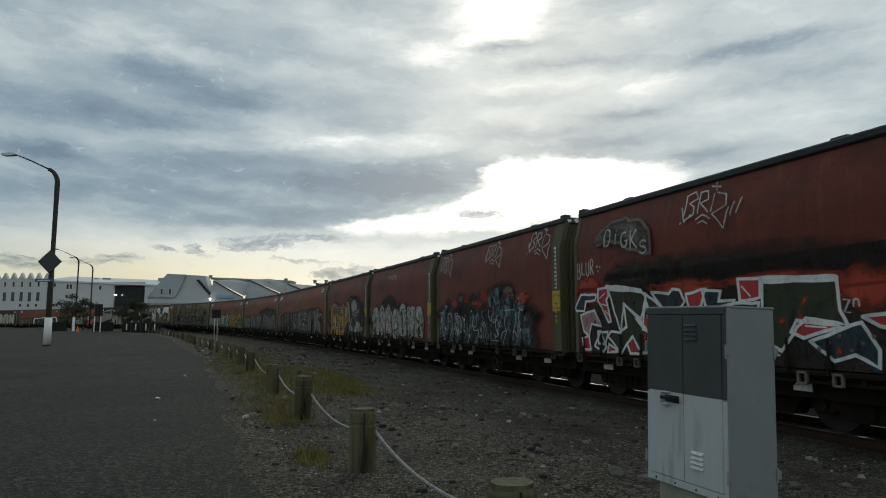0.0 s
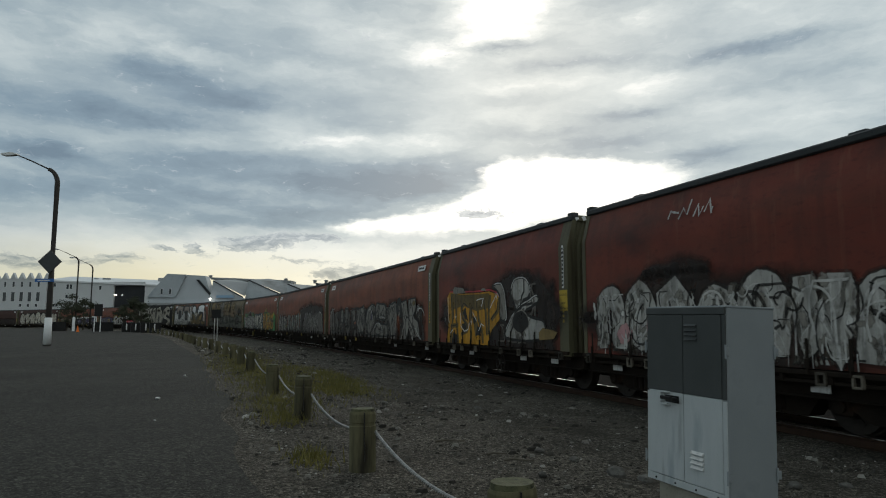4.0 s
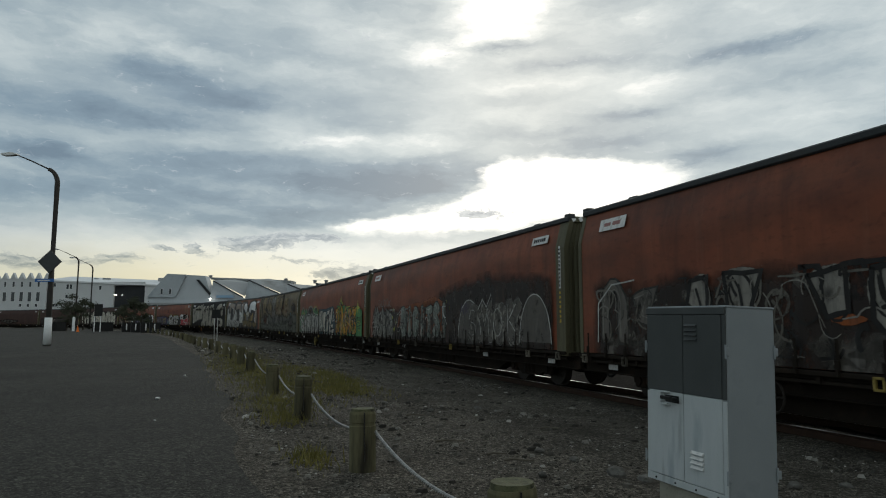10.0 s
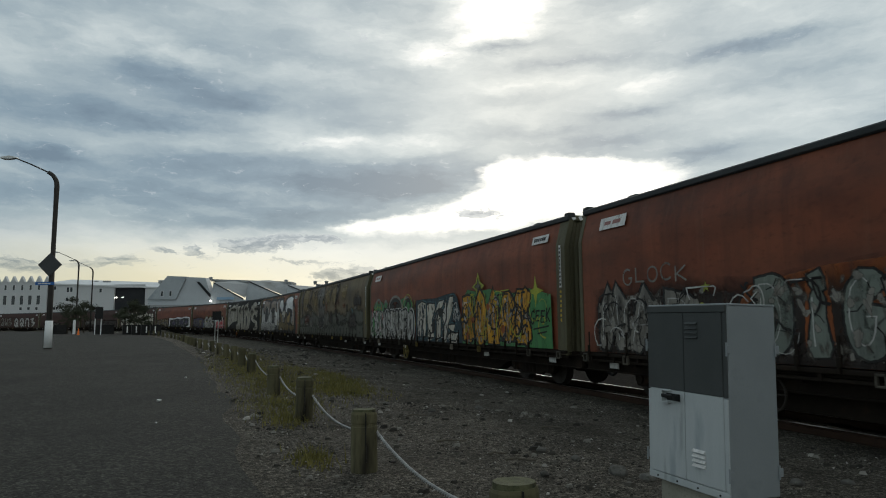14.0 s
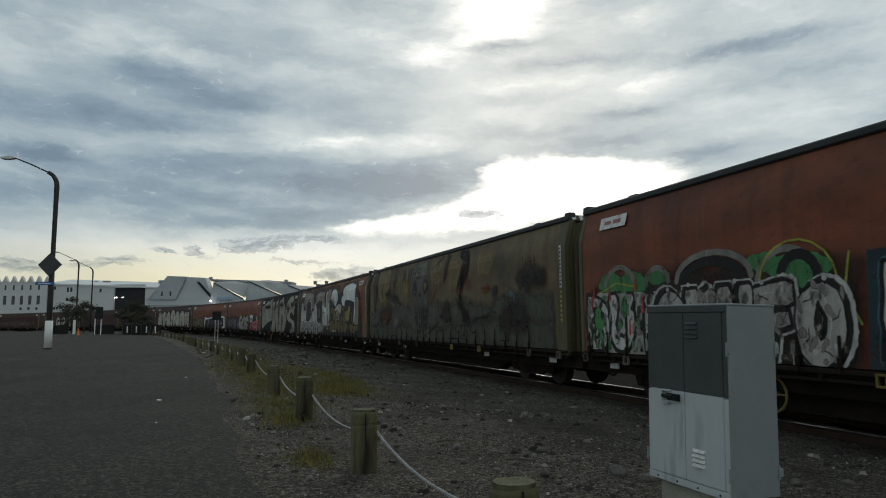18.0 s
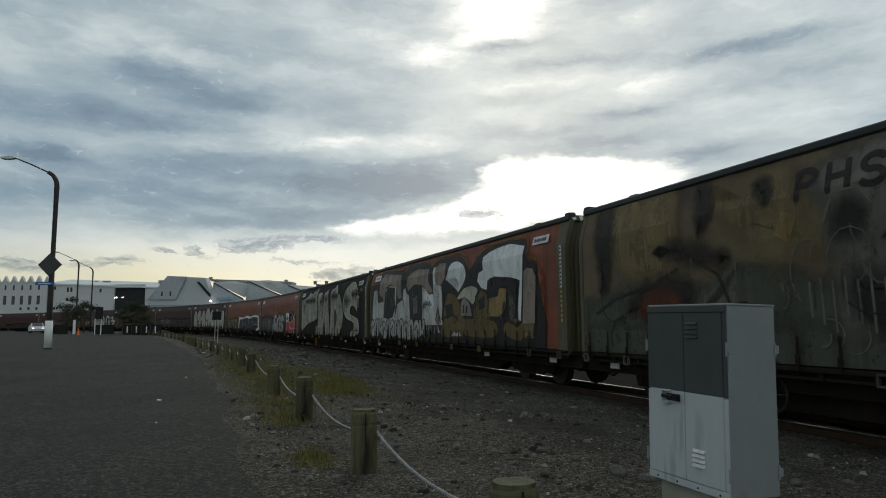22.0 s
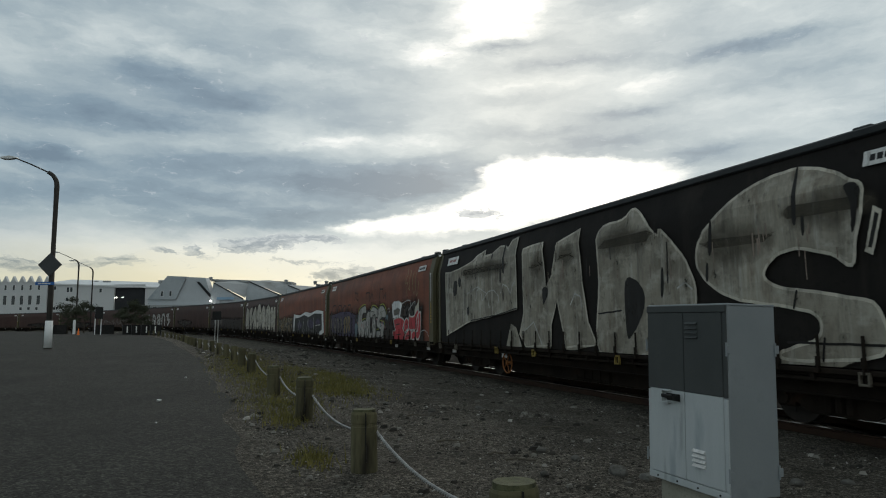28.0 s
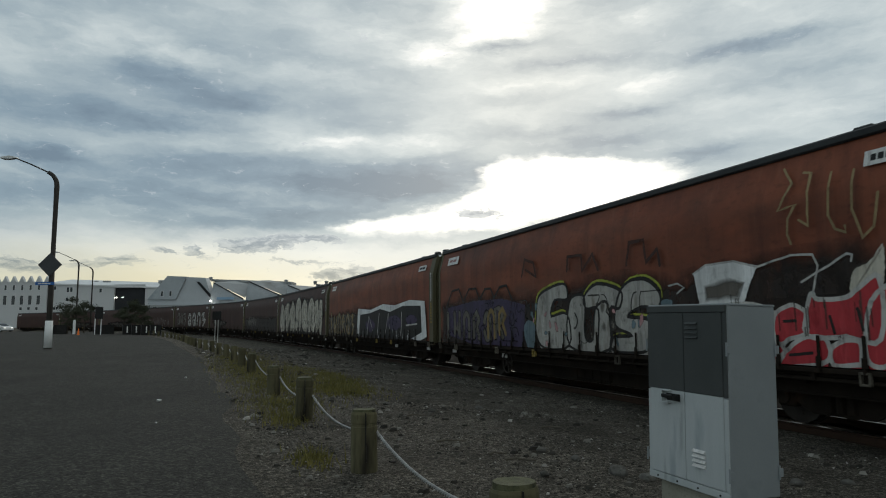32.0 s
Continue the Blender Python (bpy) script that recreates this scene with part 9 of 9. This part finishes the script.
# ---- cars ----
def make_car(mat, label):
    c = empty("car")
    tagged(c, label, "car", group="passing cars")
    prof = [(-2.1, 0.30), (-2.15, 0.62), (-2.05, 0.92), (-1.55, 1.02), (-1.0, 1.40), (0.25, 1.46), (1.05, 1.02), (1.95, 0.86), (2.15, 0.62), (2.12, 0.30)]
    bm = bmesh.new()
    n = len(prof)
    rings = []
    for y, sc in ((-0.86, 0.94), (-0.80, 1.0), (0.80, 1.0), (0.86, 0.94)):
        rings.append([bm.verts.new((x, y * (0.82 if z > 1.1 else 1.0), 0.30 + (z - 0.30) * sc)) for x, z in prof])
    for a, b in zip(rings, rings[1:]):
        for i in range(n):
            bm.faces.new((a[i], a[(i + 1) % n], b[(i + 1) % n], b[i]))
    bm.faces.new(rings[0])
    bm.faces.new(rings[-1])
    body = part("body", bm, mat, c)
    for pts in ([(-1.42, 1.06), (-0.98, 1.36), (0.22, 1.41), (0.86, 1.06)],):
        for s in (-1, 1):
            bm = bmesh.new()
            prism(bm, [(x, s * (0.845 if z < 1.1 else 0.705), z) for x, z in pts], (0, s * 0.02, 0))
            part("side_window", bm, "window_glass", body)
    for pts in (((-1.58, 1.03), (-1.02, 1.41)), ((1.08, 1.03), (0.28, 1.47))):
        (x0, z0), (x1, z1) = pts
        bm = bmesh.new()
        s = -1 if x0 < 0 else 1
        prism(bm, [(x0, -0.66, z0 + 0.02), (x0, 0.66, z0 + 0.02), (x1, 0.58, z1 - 0.03), (x1, -0.58, z1 - 0.03)], (0.03 * s, 0, 0.03))
        part("windscreen", bm, "window_glass", body)
    for s in (-1, 1):
        bm = bmesh.new()
        bx(bm, -2.10, s * 0.62, 0.78, 0.12, 0.34, 0.16, 0.02)
        part("tail_light", bm, "lamp_red", body, "red tail light")
        bm = bmesh.new()
        bx(bm, 2.05, s * 0.60, 0.70, 0.16, 0.30, 0.12, 0.02)
        part("headlight", bm, "headlight", body, "headlight")
        for x in (-1.35, 1.35):
            bm = bmesh.new()
            cy(bm, (0, -0.1, 0), (0, 0.1, 0), 0.31, seg=18)
            wh = part("wheel", bm, "tyre", c)
            wh.matrix_basis = pose(x, s * 0.76, 0.31)
            bm = bmesh.new()
            cy(bm, (0, s * 0.09, 0), (0, s * 0.11, 0), 0.19, seg=12)
            part("rim", bm, "steel", wh)
    bm = bmesh.new()
    bx(bm, -2.16, 0, 0.60, 0.02, 0.5, 0.12)
    part("number_plate", bm, "white_plate", body)
    bm = bmesh.new()
    bx(bm, 0, 0, 0.30, 4.2, 1.64, 0.16, 0.03)
    part("underbody", bm, "tyre", c)
    return c


M["headlight"] = glow_material("headlight", (1.0, 0.95, 0.85), 1.6)


def car_rows(pts):
    """Rows from (t, x, y): the car points along its way."""
    rows = []
    for i, (t, x, y) in enumerate(pts):
        a, b = pts[max(i - 1, 0)], pts[min(i + 1, len(pts) - 1)]
        h = math.degrees(math.atan2(b[2] - a[2], b[1] - a[1]))
        rows.append((t, pose(x, y, rise(y) + 0.045, 0, 0, h)))
    return rows


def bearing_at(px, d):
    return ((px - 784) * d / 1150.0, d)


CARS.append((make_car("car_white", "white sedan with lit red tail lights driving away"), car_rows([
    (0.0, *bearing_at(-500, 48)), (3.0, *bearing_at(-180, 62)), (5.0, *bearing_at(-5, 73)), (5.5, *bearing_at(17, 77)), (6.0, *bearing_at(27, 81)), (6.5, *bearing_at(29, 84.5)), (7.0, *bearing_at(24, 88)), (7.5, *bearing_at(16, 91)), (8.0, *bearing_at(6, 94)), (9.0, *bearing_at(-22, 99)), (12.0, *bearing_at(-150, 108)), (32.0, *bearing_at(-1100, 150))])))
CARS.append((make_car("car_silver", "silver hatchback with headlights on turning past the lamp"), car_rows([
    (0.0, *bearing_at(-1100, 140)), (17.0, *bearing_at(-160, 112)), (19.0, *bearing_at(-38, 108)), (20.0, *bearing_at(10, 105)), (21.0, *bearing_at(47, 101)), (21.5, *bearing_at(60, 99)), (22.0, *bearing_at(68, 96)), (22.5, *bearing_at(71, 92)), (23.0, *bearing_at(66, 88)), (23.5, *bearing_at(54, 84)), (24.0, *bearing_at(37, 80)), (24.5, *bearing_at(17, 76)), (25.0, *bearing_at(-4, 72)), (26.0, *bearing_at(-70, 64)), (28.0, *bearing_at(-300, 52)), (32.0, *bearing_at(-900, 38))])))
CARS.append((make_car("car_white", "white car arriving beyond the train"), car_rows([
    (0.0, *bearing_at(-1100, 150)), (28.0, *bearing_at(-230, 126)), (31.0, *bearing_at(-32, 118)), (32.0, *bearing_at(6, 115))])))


# ---- gravel, grass and litter ----
def build_stones():
    rnd = random.Random(12)
    vs, fs = [], []
    base = [(-1, -1, -0.6), (1, -0.9, -0.6), (0.9, 1, -0.6), (-1, 0.9, -0.6), (-0.6, -0.7, 0.7), (0.7, -0.5, 0.6), (0.5, 0.7, 0.75), (-0.7, 0.6, 0.6)]
    quads = [(0, 3, 2, 1), (4, 5, 6, 7), (0, 1, 5, 4), (1, 2, 6, 5), (2, 3, 7, 6), (3, 0, 4, 7)]
    for k in range(60000):
        s = 0.5 + 46 * rnd.random() ** 1.7
        off = rnd.uniform(1.2, 8.2)
        p = beside(s, off)
        r = rnd.uniform(0.0025, 0.008) * (rnd.uniform(1.5, 5.5) if rnd.random() < 0.04 else 1.0) * (0.85 + 0.02 * s) * (1.25 if off < 2.5 else 1.0)
        z = ground_z(p.x, p.y) + 0.03 * noise.noise((p.x * 0.7, p.y * 0.7, 0)) + r * 0.3
        a = rnd.uniform(0, 6.28)
        ca, sa = math.cos(a), math.sin(a)
        i = len(vs)
        for x, y, zz in base:
            j = rnd.uniform(0.8, 1.2) * r
            vs.append((p.x + (x * ca - y * sa) * j * 1.2, p.y + (x * sa + y * ca) * j, z + zz * j * 0.8))
        fs += [tuple(i + q for q in f) for f in quads]
    me = bpy.data.meshes.new("loose_stones")
    me.from_pydata(vs, [], fs)
    me.materials.append(M["stone"])
    tagged(new("loose_stones", me), "loose grey stones strewn over the yard", "gravel", kind="stuff")


def build_grass():
    rnd = random.Random(5)
    vs, fs = [], []
    clumps = [(14.5, 7.4, 0.8, 900), (17.5, 7.0, 1.0, 1400), (20.5, 7.0, 1.1, 1500), (24.0, 7.2, 1.2, 1500), (28.0, 7.0, 1.3, 1400), (12.6, 7.6, 0.4, 500), (9.6, 7.7, 0.25, 300), (6.4, 7.9, 0.18, 90), (32.5, 6.8, 1.3, 1200), (16.6, 5.9, 0.8, 1300), (18.8, 5.5, 0.7, 900), (20.8, 5.4, 0.7, 700), (23.5, 5.8, 0.9, 600), (37, 6.6, 1.3, 800), (43, 6.2, 1.3, 700), (4.3, 7.2, 0.12, 70), (5.2, 6.6, 0.12, 60)]
    for s0, o0, rad, n in clumps:
        for k in range(n):
            s, o = rnd.gauss(s0, rad), rnd.gauss(o0, rad * 0.45)
            p = beside(s, o)
            h = rnd.uniform(0.03, 0.12) if rnd.random() < 0.88 else rnd.uniform(0.10, 0.22)
            z = ground_z(p.x, p.y) - 0.01
            a = rnd.uniform(0, 6.28)
            dx, dy = 0.009 * math.cos(a), 0.009 * math.sin(a)
            lx, ly = rnd.gauss(0, 0.35) * h, rnd.gauss(0, 0.35) * h
            i = len(vs)
            vs += [(p.x - dx, p.y - dy, z), (p.x + dx, p.y + dy, z), (p.x + lx, p.y + ly, z + h)]
            fs.append((i, i + 1, i + 2))
    me = bpy.data.meshes.new("grass")
    me.from_pydata(vs, [], fs)
    me.materials.append(M["grass"])
    tagged(new("grass", me), "yellowing tufts of grass round the bollards", "grass", kind="stuff")


build_stones()
build_grass()


def build_debris():
    rnd = random.Random(8)
    for x, y, r in ((-4.95, 11.5, 0.055), (-6.5, 16.6, 0.035), (-3.9, 9.0, 0.018)):
        bm = bmesh.new()
        bmesh.ops.create_icosphere(bm, subdivisions=1, radius=r)
        for v in bm.verts:
            v.co = Vector((v.co.x * rnd.uniform(0.7, 1.4), v.co.y * rnd.uniform(0.6, 1.2), v.co.z * rnd.uniform(0.3, 0.9)))
        ob = part("scrap_paper", bm, "litter")
        ob.matrix_basis = pose(x, y, rise(y) + 0.045 + r * 0.4, 0, 0, rnd.uniform(0, 360))
        tagged(ob, "crumpled scrap of white litter on asphalt", "litter", group="scraps of litter")
    for x, y, l, a, m in ((0.08, 7.6, 0.34, 5, "debris_wood"), (0.75, 6.6, 0.30, -8, "debris_wood"), (0.55, 6.9, 0.2, 12, "debris_wood"), (1.5, 9.3, 0.3, -5, "debris_wood"), (-0.4, 9.8, 0.3, 3, "debris_wood"), (2.5, 7.0, 0.2, 30, "debris_wood")):
        bm = bmesh.new()
        tube(bm, [(-l / 2, 0, 0), (-l / 6, 0.015, 0.012), (l / 5, -0.012, 0.006), (l / 2, 0.01, 0)], 0.015, 6, 0.008)
        ob = part("wood_stick", bm, m)
        ob.matrix_basis = pose(x, y, ground_z(x, y) + 0.028, 0, 0, a)
        tagged(ob, "weathered stick lying on the gravel", "stick", group="sticks on the gravel")
    for x, y, r in ((1.62, 6.25, 0.10), (1.85, 6.1, 0.07), (1.35, 6.9, 0.05), (0.9, 6.05, 0.045), (1.05, 7.3, 0.06), (2.1, 6.6, 0.06), (0.62, 5.75, 0.035), (3.3, 6.3, 0.07), (3.9, 6.5, 0.06), (3.5, 5.6, 0.05), (-0.2, 10.6, 0.06), (0.6, 11.5, 0.07), (-1.0, 11.4, 0.06)):
        bm = bmesh.new()
        bmesh.ops.create_icosphere(bm, subdivisions=2, radius=r)
        s = rnd.uniform(0, 9)
        for v in bm.verts:
            v.co *= 1 + 0.35 * noise.noise(v.co * (2.2 / r) * 0.5 + Vector((s, 0, 0)))
            v.co.z *= 0.6
        ob = part("rock", bm, "rock")
        ob.matrix_basis = pose(x, y, ground_z(x, y) + r * 0.25, 0, 0, rnd.uniform(0, 360))
        tagged(ob, "rough grey rock lying in the gravel", "rock", group="rocks in the yard")


M["debris_wood"] = material("debris_wood", (0.075, 0.065, 0.05), (0.13, 0.115, 0.09), 8, 0.9, 0, 0.4, 60)
M["rock"] = material("rock", (0.06, 0.057, 0.05), (0.14, 0.135, 0.12), 6, 0.9, 0, 0.5, 40, (0.24, 0.23, 0.21), 2.0, 0.6, rand=0.4)
build_debris()



# ---- movement ----
def train_pose(sc, half):
    """Pose of a wagon whose middle is at sc, standing on bogies half metres either way; its +x points along the travel."""
    a, _ = track(sc - half)
    b, _ = track(sc + half)
    mid = (a + b) / 2
    d = a - b
    za, zb = rise(a.y) + RAIL_Z + 0.003, rise(b.y) + RAIL_Z + 0.003
    return pose(mid.x, mid.y, (za + zb) / 2, 0, -math.degrees(math.atan2(za - zb, d.length)), math.degrees(math.atan2(d.y, d.x)))


def motions():
    for wagon, s_mid, half in TRAIN:
        walk(wagon, [(t * 0.8, train_pose(s_mid - SPEED * t * 0.8, half)) for t in range(41)])
    for wheelset, dx in WHEELS:
        walk(wheelset, [(t * 0.15, pose(dx, 0, 0.43, 0, math.degrees(SPEED * t * 0.15 / 0.43), 0)) for t in range(214)] + [(32.0, pose(dx, 0, 0.43, 0, math.degrees(SPEED * 32.0 / 0.43), 0))])
    for car, rows in CARS:
        walk(car, rows)


motions()
